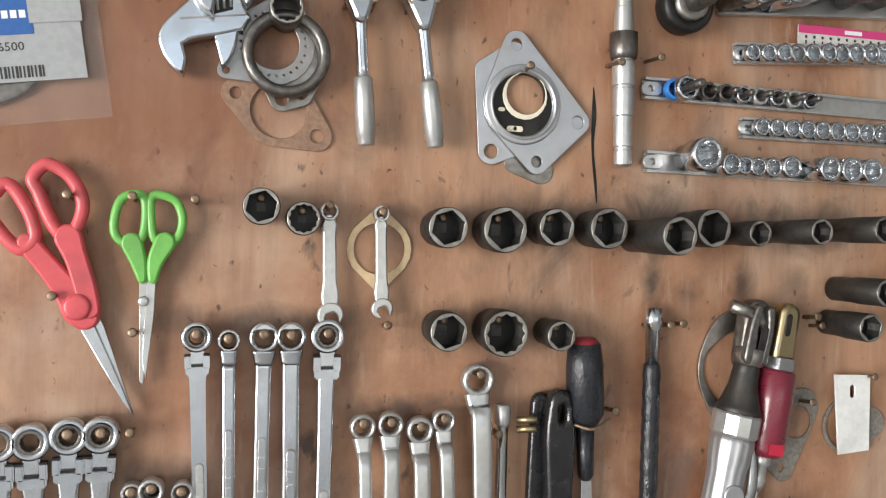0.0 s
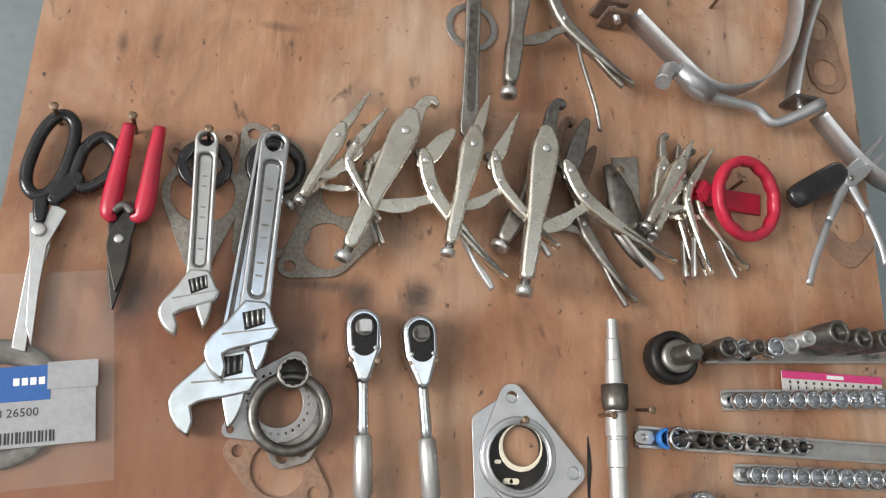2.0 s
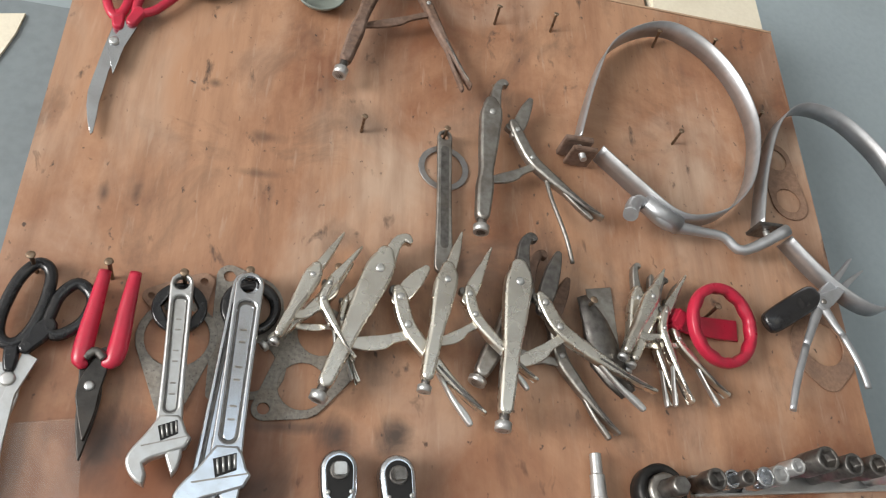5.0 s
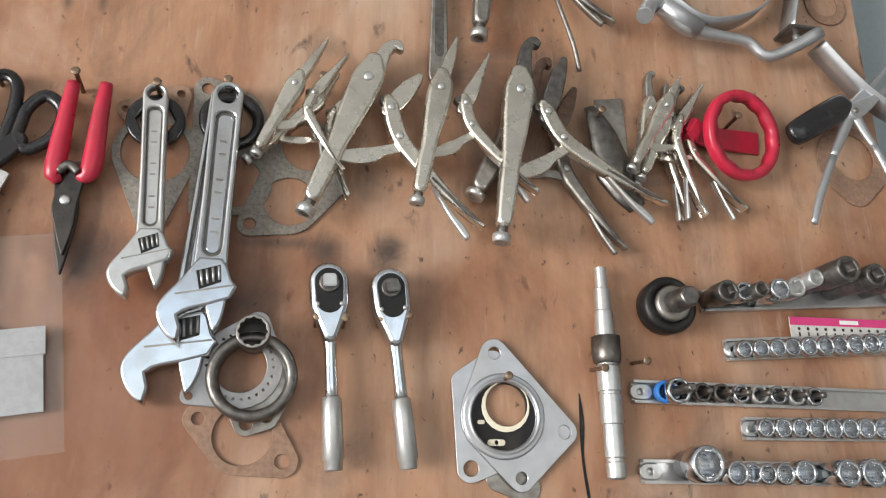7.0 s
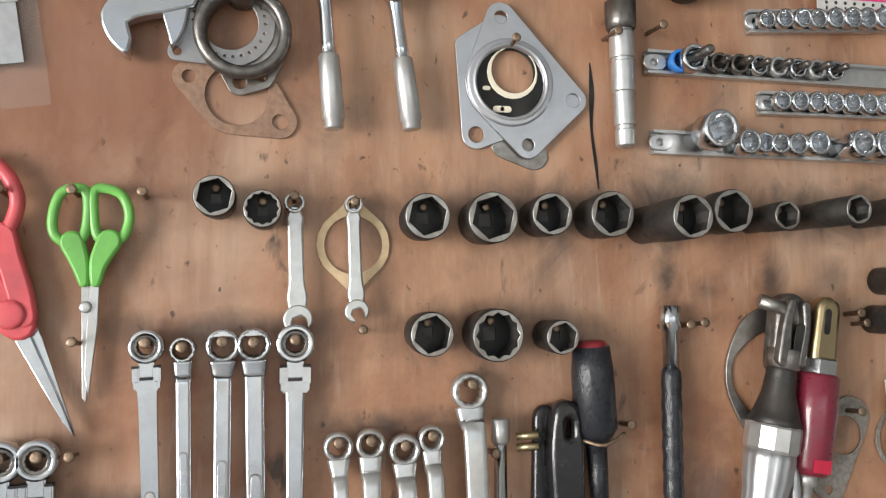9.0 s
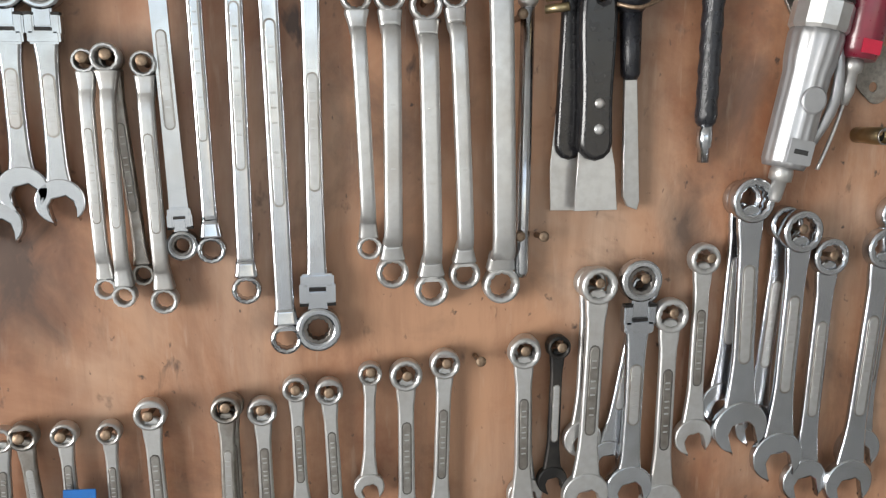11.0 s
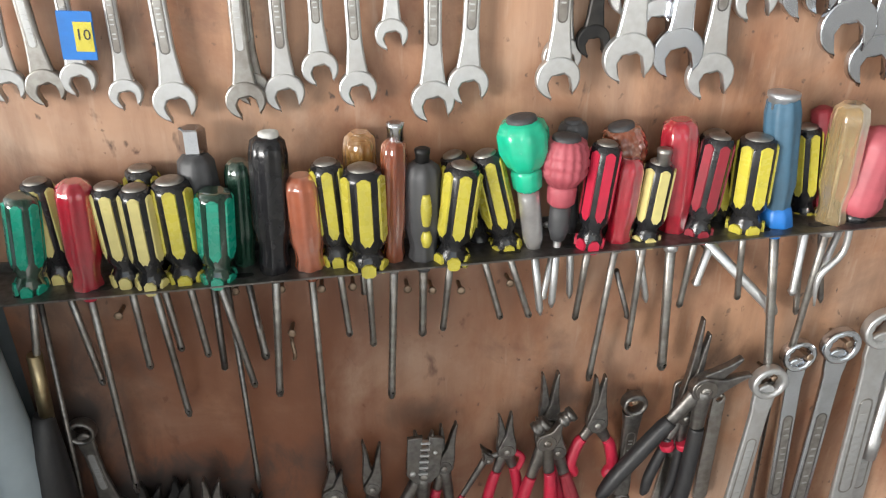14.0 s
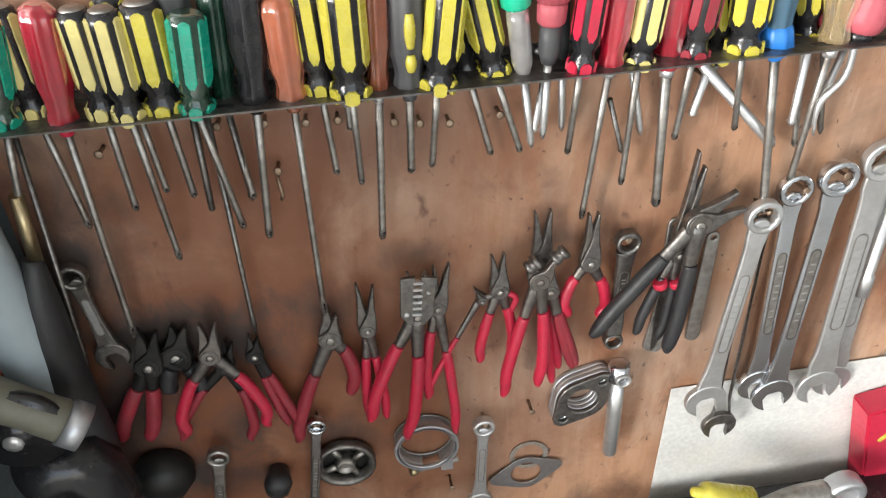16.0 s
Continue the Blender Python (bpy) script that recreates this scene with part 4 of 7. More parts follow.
_c = (0.410, 2.494)
_to = around(*_c)
_ob = thing("strap_wrench", "large galvanised steel strap filter wrench with crank handle", "strap wrench", spot(*_c, 0.0), "strap wrenches")
part("band", strap([_to(0.278, 2.442), _to(0.304, 2.525), _to(0.335, 2.594), _to(0.385, 2.635), _to(0.432, 2.646), _to(0.479, 2.621), _to(0.513, 2.571),
                    _to(0.525, 2.501), _to(0.503, 2.422), _to(0.465, 2.376), _to(0.420, 2.356), _to(0.387, 2.359), _to(0.351, 2.388), _to(0.304, 2.431)], *_c, 0.006, 0.036), GALVANISED, _ob)
_q = Vector(_to(0.276, 2.438))
part("clamp_plate", box(_q.x - 0.018, _q.x + 0.016, _q.y - 0.006, _q.y + 0.001, 0.004, 0.038, bevel=0.001), RUST, _ob)
part("clamp_plate", box(_q.x - 0.010, _q.x + 0.020, _q.y - 0.018, _q.y - 0.012, 0.004, 0.038, bevel=0.001), RUST, _ob)
part("bolt", rod([(_q.x, _q.y + 0.008, 0.024), (_q.x + 0.004, _q.y - 0.026, 0.03)], 0.004, 10), SATIN, _ob)
part("handle_bar", rod([(*_to(0.322, 2.338), 0.045), (*_to(0.343, 2.366), 0.03), (*_to(0.379, 2.346), 0.024), (*_to(0.419, 2.342), 0.022), (*_to(0.452, 2.339), 0.022), (*_to(0.475, 2.323), 0.024), (*_to(0.527, 2.349), 0.04)],
                       [0.0085, 0.008, 0.0085, 0.006, 0.0055, 0.006, 0.007], 12, 4), GALVANISED, _ob)
part("sleeve", rod([(*_to(0.350, 2.365), 0.03), (*_to(0.394, 2.344), 0.024)], 0.0105, 14), GALVANISED, _ob)
_c = (0.627, 2.400)
_to = around(*_c)
_ob = thing("strap_wrench", "second galvanised strap wrench hung past the board edge", "strap wrench", spot(*_c, 0.0), "strap wrenches")
part("band", strap([_to(0.503, 2.360), _to(0.528, 2.442), _to(0.564, 2.517), _to(0.609, 2.552), _to(0.668, 2.540), _to(0.719, 2.481), _to(0.736, 2.407),
                    _to(0.703, 2.316), _to(0.647, 2.266), _to(0.589, 2.289), _to(0.536, 2.345)], *_c, 0.006, 0.034), GALVANISED, _ob)
_q = Vector(_to(0.507, 2.357))
part("clamp_plate", box(_q.x - 0.012, _q.x + 0.02, _q.y - 0.003, _q.y + 0.002, 0.006, 0.036, bevel=0.001), DARK, _ob)
part("bolt", rod([(_q.x + 0.004, _q.y + 0.008, 0.02), (_q.x + 0.006, _q.y - 0.02, 0.024)], 0.004, 10), SATIN, _ob)
gasket(0.569, 2.446, ((-0.004, 0.032, 0.024), (0.004, -0.032, 0.026)), ((-0.003, 0.03, 0.016), (0.003, -0.03, 0.017)), GASKETRUST, "brown two-hole manifold gasket on the board")

# boxes that stand on the board's top edge
def carton(name, x0, x1, y0, y1, z0, z1, mat, label, flap):
    ob = thing(name, label, "box", Matrix.Translation(((x0 + x1) / 2, y0, z0)))
    hw = (x1 - x0) / 2
    part("body", box(-hw, hw, 0, y1 - y0, 0, z1 - z0, bevel=0.003), mat, ob)
    part("lid_flap", box(-hw - 0.002, hw + 0.002, -0.0035, -0.0005, (z1 - z0) * flap, z1 - z0 + 0.002, bevel=0.0008), mat, ob)
    return ob


carton("cardboard_box", 0.055, 0.418, 0.006, 0.15, 2.706, 2.83, CARD, "plain brown cardboard box on top of the board", 0.3)
_ob = carton("parts_carton", 0.425, 0.605, 0.004, 0.15, 2.706, 2.81, CREAMCARD, "cream parts carton on top of the board", 0.75)
part("print_mark", box(0.03, 0.075, -0.0045, -0.0036, 0.062, 0.07), INKBLACK, _ob)
structure("shelf", box(-0.1, 0.612, 0.0, 0.158, 2.7025, 2.7055), CARD, "thin brown shelf along the top edge of the board", "shelf")
for _x, _z, _t in ((0.190, 2.621, 20), (0.266, 2.626, 20), (0.497, 2.636, 20), (0.413, 2.632, 20), (0.544, 2.526, 15), (0.419, 2.477, 8), (0.028, 2.427, 8), (0.121, 2.428, 8), (-0.230, 2.581, 8), (0.178, 2.498, 5)):
    nail(_x, _z, 0.024, tilt=_t)

# ---- the main row ----
scissors(-0.257, 2.119, "black-handled tailor scissors with steel blades hung on a nail", BLACKPLASTIC,
         (((-0.259, 2.224), (-0.269, 2.207), (-0.275, 2.175), (-0.272, 2.155), (-0.260, 2.149), (-0.249, 2.163), (-0.243, 2.190), (-0.243, 2.215), (-0.250, 2.225)), ((-0.207, 2.201), (-0.220, 2.210), (-0.232, 2.198), (-0.236, 2.182), (-0.237, 2.167), (-0.227, 2.160), (-0.211, 2.172), (-0.205, 2.188))),
         (((-0.260, 2.149, 0.006), (-0.259, 2.138, 0.006), (-0.258, 2.129, 0.005)), ((-0.236, 2.167, 0.008), (-0.244, 2.157, 0.009), (-0.249, 2.147, 0.006))),
         (((-0.268, 2.134), (-0.250, 2.136), (-0.247, 2.106), (-0.253, 2.067), (-0.251, 2.016), (-0.262, 2.019), (-0.262, 2.100)), ((-0.251, 2.144), (-0.238, 2.138), (-0.249, 2.106), (-0.249, 2.067), (-0.247, 2.020), (-0.254, 2.038), (-0.260, 2.095))), 0.0055, 0.0062, SATIN)
# red pruning shears
_c = (-0.193, 2.117)
_to = around(*_c)
_ob = thing("pruning_shears", "red-handled pruning shears with dark blades hung on a nail", "shears", spot(*_c, 0.006))
for _p, _q, _e, _s in ((_to(-0.199, 2.223), _to(-0.204, 2.142), _to(-0.191, 2.057), -1), (_to(-0.173, 2.224), _to(-0.177, 2.145), _to(-0.190, 2.072), 1)):
    part("grip", rod([(*_p, 0.010), (*(Vector(_p) * 0.6 + Vector(_q) * 0.4), 0.010), (*_q, 0.008), (_s * 0.006, 0.022, 0.007)], [0.0055, 0.007, 0.0085, 0.004], 12, 5, flat=0.8), RED, _ob)
    part("blade", plate([stroke([(_s * 0.008, 0.03, 0.006), (0, 0, 0.0095), (*(Vector(_e) * 0.5), 0.007), (*_e, 0.001)], 5)], 0.002 + 0.0022 * _s, 0.006 + 0.0022 * _s, 0.001), SOCKET_BLACK, _ob)
part("spring", rod([(-0.008, 0.024, 0.01), (0, 0.03, 0.011), (0.008, 0.024, 0.01)], 0.004, 10), DARK, _ob)
rivet(0, 0, 0.0085, 0.0042, _ob)
gasket(-0.130, 2.171, ((0.0, 0.0, 0.036), (0.002, -0.060, 0.013)), ((0.0, 0.0, 0.0285), (0.002, -0.062, 0.003)), PERFORATED, "perforated grey exhaust gasket behind a small wrench", 0.001)
gasket(-0.131, 2.208, ((0.017, 0.018, 0.010), (-0.027, 0.0, 0.008), (0.0, -0.004, 0.024)), ((0.018, 0.019, 0.0035), (-0.027, 0.0, 0.003), (0.0, -0.006, 0.015)), GASKETRUST, "dark brown flange gasket with two lugs", 0.003, 0.002)
_ob = linked("hex_ring", plate([circle(0, 0, 0.0245, 32), hexagon(0, 0, 0.0165, 0.0)], 0, 0.007, 0.0015), BLACKPLASTIC)
_ob.matrix_world = spot(-0.131, 2.196, 0.006)
tagged(_ob, "black plastic ring with a hexagonal hole behind an adjustable wrench", "ring")
adjustable_wrench(-0.131, 2.215, -0.123, 2.081, 0.0102, 0.0104, "small worn chromed adjustable wrench hung on a nail", SATIN, 0.014)
gasket(-0.069, 2.207, ((-0.022, 0.029, 0.012), (0.0, 0.0, 0.032), (0.009, -0.060, 0.030), (-0.024, -0.086, 0.006)), ((0.0, 0.0, 0.0245), (0.007, -0.059, 0.0235), (-0.022, 0.029, 0.0055)), PERFORATED, "long perforated grey manifold gasket behind the large wrenches", 0.0008)
_ob = linked("bearing_ring", turned([(0.0, 0.0265), (0.008, 0.028), (0.010, 0.026), (0.010, 0.020), (0.004, 0.018)], n=32, axis="w", caps=False), BLACKPLASTIC)
_ob.matrix_world = spot(-0.068, 2.203, 0.003)
tagged(_ob, "black plastic ring hung behind an adjustable wrench", "ring")
adjustable_wrench(-0.074, 2.224, -0.090, 2.015, 0.0130, 0.0146, "large chromed adjustable wrench behind a second one", CHROME, 0.004)
adjustable_wrench(-0.071, 2.217, -0.074, 2.054, 0.0130, 0.0126, "large bright chromed adjustable wrench hung on a nail", CHROME, 0.020)
gasket(-0.014, 2.133, ((-0.033, -0.023, 0.011), (-0.002, -0.002, 0.029), (0.014, 0.052, 0.029), (0.041, 0.016, 0.008)), ((0.0, 0.0, 0.0225), (0.014, 0.053, 0.0225), (-0.033, -0.023, 0.0055)), PERFORATED, "grey perforated two-port exhaust gasket behind locking pliers", 0.0012)
_curved = "nickel-plated curved-jaw locking pliers hung open"
locking_pliers((0.004, 2.222), (-0.054, 2.162), (0.024, 2.255), (0.038, 2.243), (0.020, 2.215), (0.017, 2.196), (0.036, 2.136), (0.030, 2.140), 0.0068, 0.0048, NICKEL, 0.006)
locking_pliers((-0.015, 2.231), (-0.045, 2.162), (0.012, 2.280), (0.031, 2.269), (0.002, 2.226), (-0.003, 2.210), (0.030, 2.154), (0.014, 2.154), 0.0085, 0.0050, NICKEL, 0.020)
locking_pliers((0.050, 2.248), (-0.002, 2.114), (0.075, 2.287), (0.098, 2.256), (0.072, 2.222), (0.080, 2.194), (0.156, 2.113), (0.141, 2.103), 0.0145, 0.0082, NICKEL, 0.014, _curved, False)
locking_pliers((0.115, 2.238), (0.093, 2.125), (0.131, 2.293), (0.163, 2.281), (0.139, 2.227), (0.144, 2.206), (0.205, 2.145), (0.195, 2.137), 0.0112, 0.0066, NICKEL, 0.026)
locking_pliers((0.190, 2.244), (0.168, 2.094), (0.205, 2.299), (0.237, 2.283), (0.218, 2.226), (0.232, 2.201), (0.331, 2.143), (0.315, 2.125), 0.0142, 0.0078, NICKEL, 0.026, "large nickel-plated curved-jaw locking pliers with dark jaws", False, DARK)
locking_pliers((0.201, 2.241), (0.150, 2.144), (0.226, 2.293), (0.255, 2.265), (0.235, 2.220), (0.241, 2.179), (0.297, 2.104), (0.286, 2.100), 0.0125, 0.0090, WORN, 0.004, "worn grey locking pliers behind another pair", False, RUST)
_ob = linked("crumpled_sleeve", rod([(0, 0.05, 0.012), (0.01, 0.02, 0.016), (0.02, -0.02, 0.014), (0.04, -0.055, 0.016)], [0.006, 0.015, 0.020, 0.010], 7, 2, flat=0.35), DARK)
_ob.matrix_world = spot(0.270, 2.198, 0.002)
tagged(_ob, "crumpled grey metal foil sleeve hung behind pliers", "sleeve")
_ob = linked("steel_shim", plate([[(-0.018, 0.05), (0.012, 0.055), (0.016, -0.05), (-0.012, -0.045)]], 0, 0.002), WORN)
_ob.matrix_world = spot(0.299, 2.213, 0.001)
tagged(_ob, "thin grey steel shim plate on the board", "plate")
locking_pliers((0.334, 2.251), (0.312, 2.167), (0.339, 2.293), (0.357, 2.282), (0.356, 2.241), (0.350, 2.219), (0.366, 2.139), (0.357, 2.137), 0.0085, 0.0058, NICKEL, 0.002, _curved, False, WORN)
locking_pliers((0.347, 2.238), (0.314, 2.172), (0.366, 2.275), (0.382, 2.270), (0.368, 2.240), (0.374, 2.207), (0.424, 2.149), (0.411, 2.139), 0.0080, 0.0052, NICKEL, 0.010, _curved, False, WORN)
locking_pliers((0.341, 2.246), (0.300, 2.176), (0.361, 2.281), (0.388, 2.278), (0.357, 2.232), (0.352, 2.213), (0.374, 2.136), (0.356, 2.133), 0.0085, 0.0052, NICKEL, 0.020)
# red oil filter ring
_c = (0.424, 2.224)
_ob = thing("filter_ring", "red plastic toothed ring hung on a nail", "ring", spot(*_c, 0.03) @ Matrix.Rotation(radians(-32), 4, "Z") @ Matrix.Rotation(radians(14), 4, "Y") @ Matrix.Scale(1.12, 4))
_rings = []
for _k in range(48):
    _a = 2 * math.pi * _k / 48
    _d = Vector((math.cos(_a), math.sin(_a), 0))
    _r = 0.0335 - (0.0014 if _k % 4 < 2 else 0)
    _rings.append([_d * _r + Vector((0, 0, 0.005)), _d * 0.0405 + Vector((0, 0, 0.005)), _d * 0.0415 + Vector((0, 0, 0.003)), _d * 0.0415 + Vector((0, 0, -0.003)), _d * 0.0405 + Vector((0, 0, -0.005)), _d * _r + Vector((0, 0, -0.005))])
part("ring", loft(_rings, closed=True), RED, _ob)
_turn = Matrix.Rotation(radians(26), 2)
part("bracket", plate([[tuple(_turn @ Vector(q)) for q in ((-0.044, 0.010), (-0.010, 0.010), (0.036, 0.018), (0.038, -0.004), (-0.010, -0.010), (-0.044, -0.012))]], -0.022, -0.017, 0.001), RED, _ob)
part("arm", box(-0.045, -0.030, -0.031, -0.011, -0.026, -0.008, bevel=0.003), RED, _ob)
gasket(0.571, 2.219, ((0, 0, 0.042), (0.0, -0.03, 0.02)), ((0.002, 0.006, 0.026),), GASKETRUST, "round brown flange gasket behind pliers")
pliers(0.563, 2.266, 0.621, 2.329, 0.630, 2.313, 0.494, 2.137, 0.598, 2.168, 0.0085, None, "circlip_pliers", "chromed long-handled pliers hung open over a gasket", GALVANISED, 0.016, 0.1, group="bright pliers")
_ob = linked("rubber_scraper", rod([(-0.036, -0.020, 0.014), (-0.026, -0.014, 0.016), (0.026, 0.018, 0.018), (0.036, 0.025, 0.016)], [0.007, 0.0135, 0.0135, 0.007], 16, 4, flat=0.7, square=0.7), BLACKPLASTIC)
_ob.matrix_world = spot(0.524, 2.254, 0.004)
tagged(_ob, "black rubber scraper hung on the board", "scraper")
for _x, _z in ((-0.259, 2.222), (-0.195, 2.223), (-0.130, 2.220), (-0.072, 2.229), (0.010, 2.242), (0.423, 2.243), (0.276, 2.235)):
    nail(_x, _z, 0.030, 0.002, 0.0042)

# bagged part with a printed label
_c = (-0.232, 1.988)
_ob = thing("parts_bag", "clear plastic bag with a round part and white label", "bag", spot(_c[0] - 0.006, _c[1], 0.001, 8))
BAG = material("bag_film", (0.45, 0.44, 0.42), 0.22, 0, grain=30, amount=0.4, bump=0.6, spot_amount=0.3)
BAG.node_tree.nodes["Principled BSDF"].inputs["Alpha"].default_value = 0.07
part("film", box(-0.10, 0.058, -0.078, 0.096, 0.006, 0.0066), BAG, _ob).visible_shadow = False
part("round_part", turned([(0.0, 0.05), (0.004, 0.052), (0.005, 0.05), (0.005, 0.034), (0.001, 0.032)], n=40, at=(-0.03, -0.01), axis="w", caps=False), DARK, _ob)
_card = part("label_card", box(-0.10, 0.044, -0.046, 0.008, 0.007, 0.0076), LABELGREY, _ob)
part("blue_band", box(-0.10, 0.010, -0.010, 0.018, 0.0077, 0.0080), INKBLUE, _card)
part("white_tab", box(0.008, 0.046, -0.002, 0.020, 0.0081, 0.0085), LABELGREY, _card)
lettering("51718 26500", 0.0095, Matrix.Translation((-0.048, -0.022, 0.0077)), INKBLACK, _card)
_bm = bmesh.new()
for _i in range(26):
    box(-0.055 + _i * 0.0027, -0.055 + _i * 0.0027 + (0.0012 if _i % 3 else 0.0019), -0.043, -0.034, 0.0077, 0.0079, _bm)
tagged(part("barcode", _bm, INKBLACK, _card), kind="stuff")
_bm = hull((-0.04, 0.006, 0.004), (-0.034, 0.006, 0.004), n=10)
part("oval_mark", plate([_bm], 0.0081, 0.0083, 0.0001), INKWHITE, _card)
_bm = bmesh.new()
for _i in range(4):
    box(-0.017 + _i * 0.0062, -0.0125 + _i * 0.0062, 0.0025, 0.0085, 0.0081, 0.0083, _bm)
part("band_print", _bm, INKWHITE, _card)

# ---- gaskets, ratchets and shaft ----
gasket(-0.041, 1.932, ((-0.035, 0.013, 0.012), (0.0, 0.0, 0.031), (0.032, -0.020, 0.013)), ((0.0, 0.0, 0.0235), (0.032, -0.020, 0.0058), (-0.035, 0.013, 0.005)), GASKETRUST, "rusty brown flange gasket on the board", 0.001)
gasket(-0.030, 1.955, ((0.006, -0.008, 0.011), (-0.009, -0.014, 0.010), (0.018, 0.014, 0.010), (-0.012, 0.028, 0.026)), ((-0.012, 0.028, 0.022), (0.007, -0.008, 0.005), (-0.009, -0.014, 0.005)), WORN, "dark scalloped flange gasket on the board", 0.003, 0.002)
gasket(-0.046, 1.986, ((-0.038, -0.024, 0.007), (0.0, 0.0, 0.034), (0.012, 0.036, 0.010)), ((0.0, 0.0, 0.021), (-0.038, -0.024, 0.003)), GASKETSTEEL, "bright punched steel gasket behind the large wrench", 0.006, 0.0015,
       dots=[(r * math.cos(a * 0.24), r * math.sin(a * 0.24)) for r in (0.0265,) for a in range(26)])
_ob = linked("flange_ring", turned([(0.0, 0.030), (0.004, 0.036), (0.010, 0.036), (0.013, 0.033), (0.013, 0.029), (0.009, 0.0265), (0.001, 0.026)], n=40, axis="w", caps=False), DARK)
_ob.matrix_world = spot(-0.036, 1.977, 0.0078)
tagged(_ob, "thick dark cast ring hung over a gasket", "ring")
impact_socket(-0.037, 2.010, 0.035, 0.0165, 12, DARK, "worn steel twelve-point socket stuck on a nail")


def ratchet(xa, za, xb, zb, r, gear, label):
    m, length = span(xa, za, xb, zb, 0.008)
    ob = thing("socket_ratchet", label, "ratchet", m, "socket ratchets")
    head = part("head", plate([hull((0, 0.008, r), (0, -0.010, r * 0.96), (0, -0.036, r * 0.42), n=24)], 0.0, 0.020, 0.004), CHROME, ob)
    part("back_plate", plate([hull((0, 0.007, r * 0.72), (0, -0.008, r * 0.68), n=24)], 0.0195, 0.0212, 0.0006), BLACKENED, head)
    part("drive_square", box(-0.0052, 0.0052, 0.001, 0.0115, 0.021, 0.031, bevel=0.001), gear, head)
    part("drive_boss", turned([(0.021, 0.0085), (0.0225, 0.0083), (0.023, 0.0075)], n=24, at=(0, 0.006), axis="w"), DARK, head)
    for s in (-1, 1):
        rivet(s * r * 0.6, -0.012, 0.0208, 0.002, head)
    part("neck", rod([(0, -0.028, 0.010), (0, -0.05, 0.010), (0, -length * 0.62, 0.010)], [0.0075, 0.0052, 0.0056], 14, 3), CHROME, ob)
    part("grip", turned([(-length * 0.60, 0.0068), (-length * 0.61, 0.0080), (-length * 0.7, 0.0084), (-length * 0.94, 0.0088), (-length * 0.95, 0.0074), (-length * 0.99, 0.0074), (-length, 0.0062)], n=32, at=(0, 0.010), flutes=16, depth=0.03), SATIN, ob)
    return ob


ratchet(0.022, 2.048, 0.031, 1.904, 0.0165, SATIN, "chromed socket ratchet resting on two nails")
ratchet(0.074, 2.046, 0.091, 1.905, 0.0165, DARK, "chromed socket ratchet with black selector plate on two nails")
for _x, _z in ((0.013, 2.023), (0.036, 2.023), (0.067, 2.024), (0.089, 2.027)):
    nail(_x, _z, 0.026)

# layered steel flange gaskets
_c = (0.175, 1.949)
FLANGE = material("zinc_flange", (0.5, 0.51, 0.54), 0.36, 0.9, (0.43, 0.44, 0.46), 90, 0.5, 0.03, (0.46, 0.44, 0.42), 18, 0.4)
gasket(*_c, ((0.020, -0.059, 0.012), (-0.004, -0.050, 0.012)), (), WORN, "dark gasket beneath two steel ones", 0.0005, 0.001)
gasket(*_c, ((-0.029, -0.043, 0.012), (-0.036, 0.030, 0.009), (0.052, -0.013, 0.011), (-0.008, 0.045, 0.012)), ((0.0, 0.0, 0.031), (-0.029, -0.043, 0.0065)), FLANGE, "pale steel flange gasket beneath another", 0.002, 0.0016)
gasket(*_c, ((-0.007, 0.054, 0.0125), (0.054, -0.013, 0.0115), (0.014, -0.051, 0.0115), (-0.003, 0.0, 0.035)), ((0.0, 0.0, 0.0285), (-0.007, 0.054, 0.0055), (0.054, -0.013, 0.006), (0.014, -0.051, 0.0052)), FLANGE, "triangular embossed steel flange gasket hung on a nail", 0.0045, 0.002)
_ob = linked("bead_ring", turned([(0.005, 0.0286), (0.0085, 0.0298), (0.0085, 0.0315), (0.006, 0.033), (0.0075, 0.0345), (0.005, 0.0365)], n=48, axis="w", caps=False), FLANGE)
_ob.matrix_world = spot(*_c, 0.0018)
tagged(_ob, "pressed steel bead round a gasket opening", "ring")
gasket(*_c, ((0.0, 0.0, 0.0288),), ((0.001, 0.008, 0.0195),), BLACKENED, "worn black sealing ring inside the flange gasket", 0.0032, 0.0014)
gasket(0.177, 1.957, ((0, 0, 0.0215),), ((0.001, 0.002, 0.0188),), CREAMCARD, "pale paper ring inside the flange gasket", 0.005, 0.0012)
for _x, _z, _r in ((0.165, 1.927, 0.0045), (0.171, 1.927, 0.0045), (0.155, 1.944, 0.003)):
    gasket(_x, _z, ((-_r * 0.5, 0, _r * 0.6), (_r * 0.5, 0, _r * 0.6)), (), CREAMCARD, "torn scrap of pale gasket paper", 0.0048, 0.0006)
nail(0.176, 1.979, 0.022)

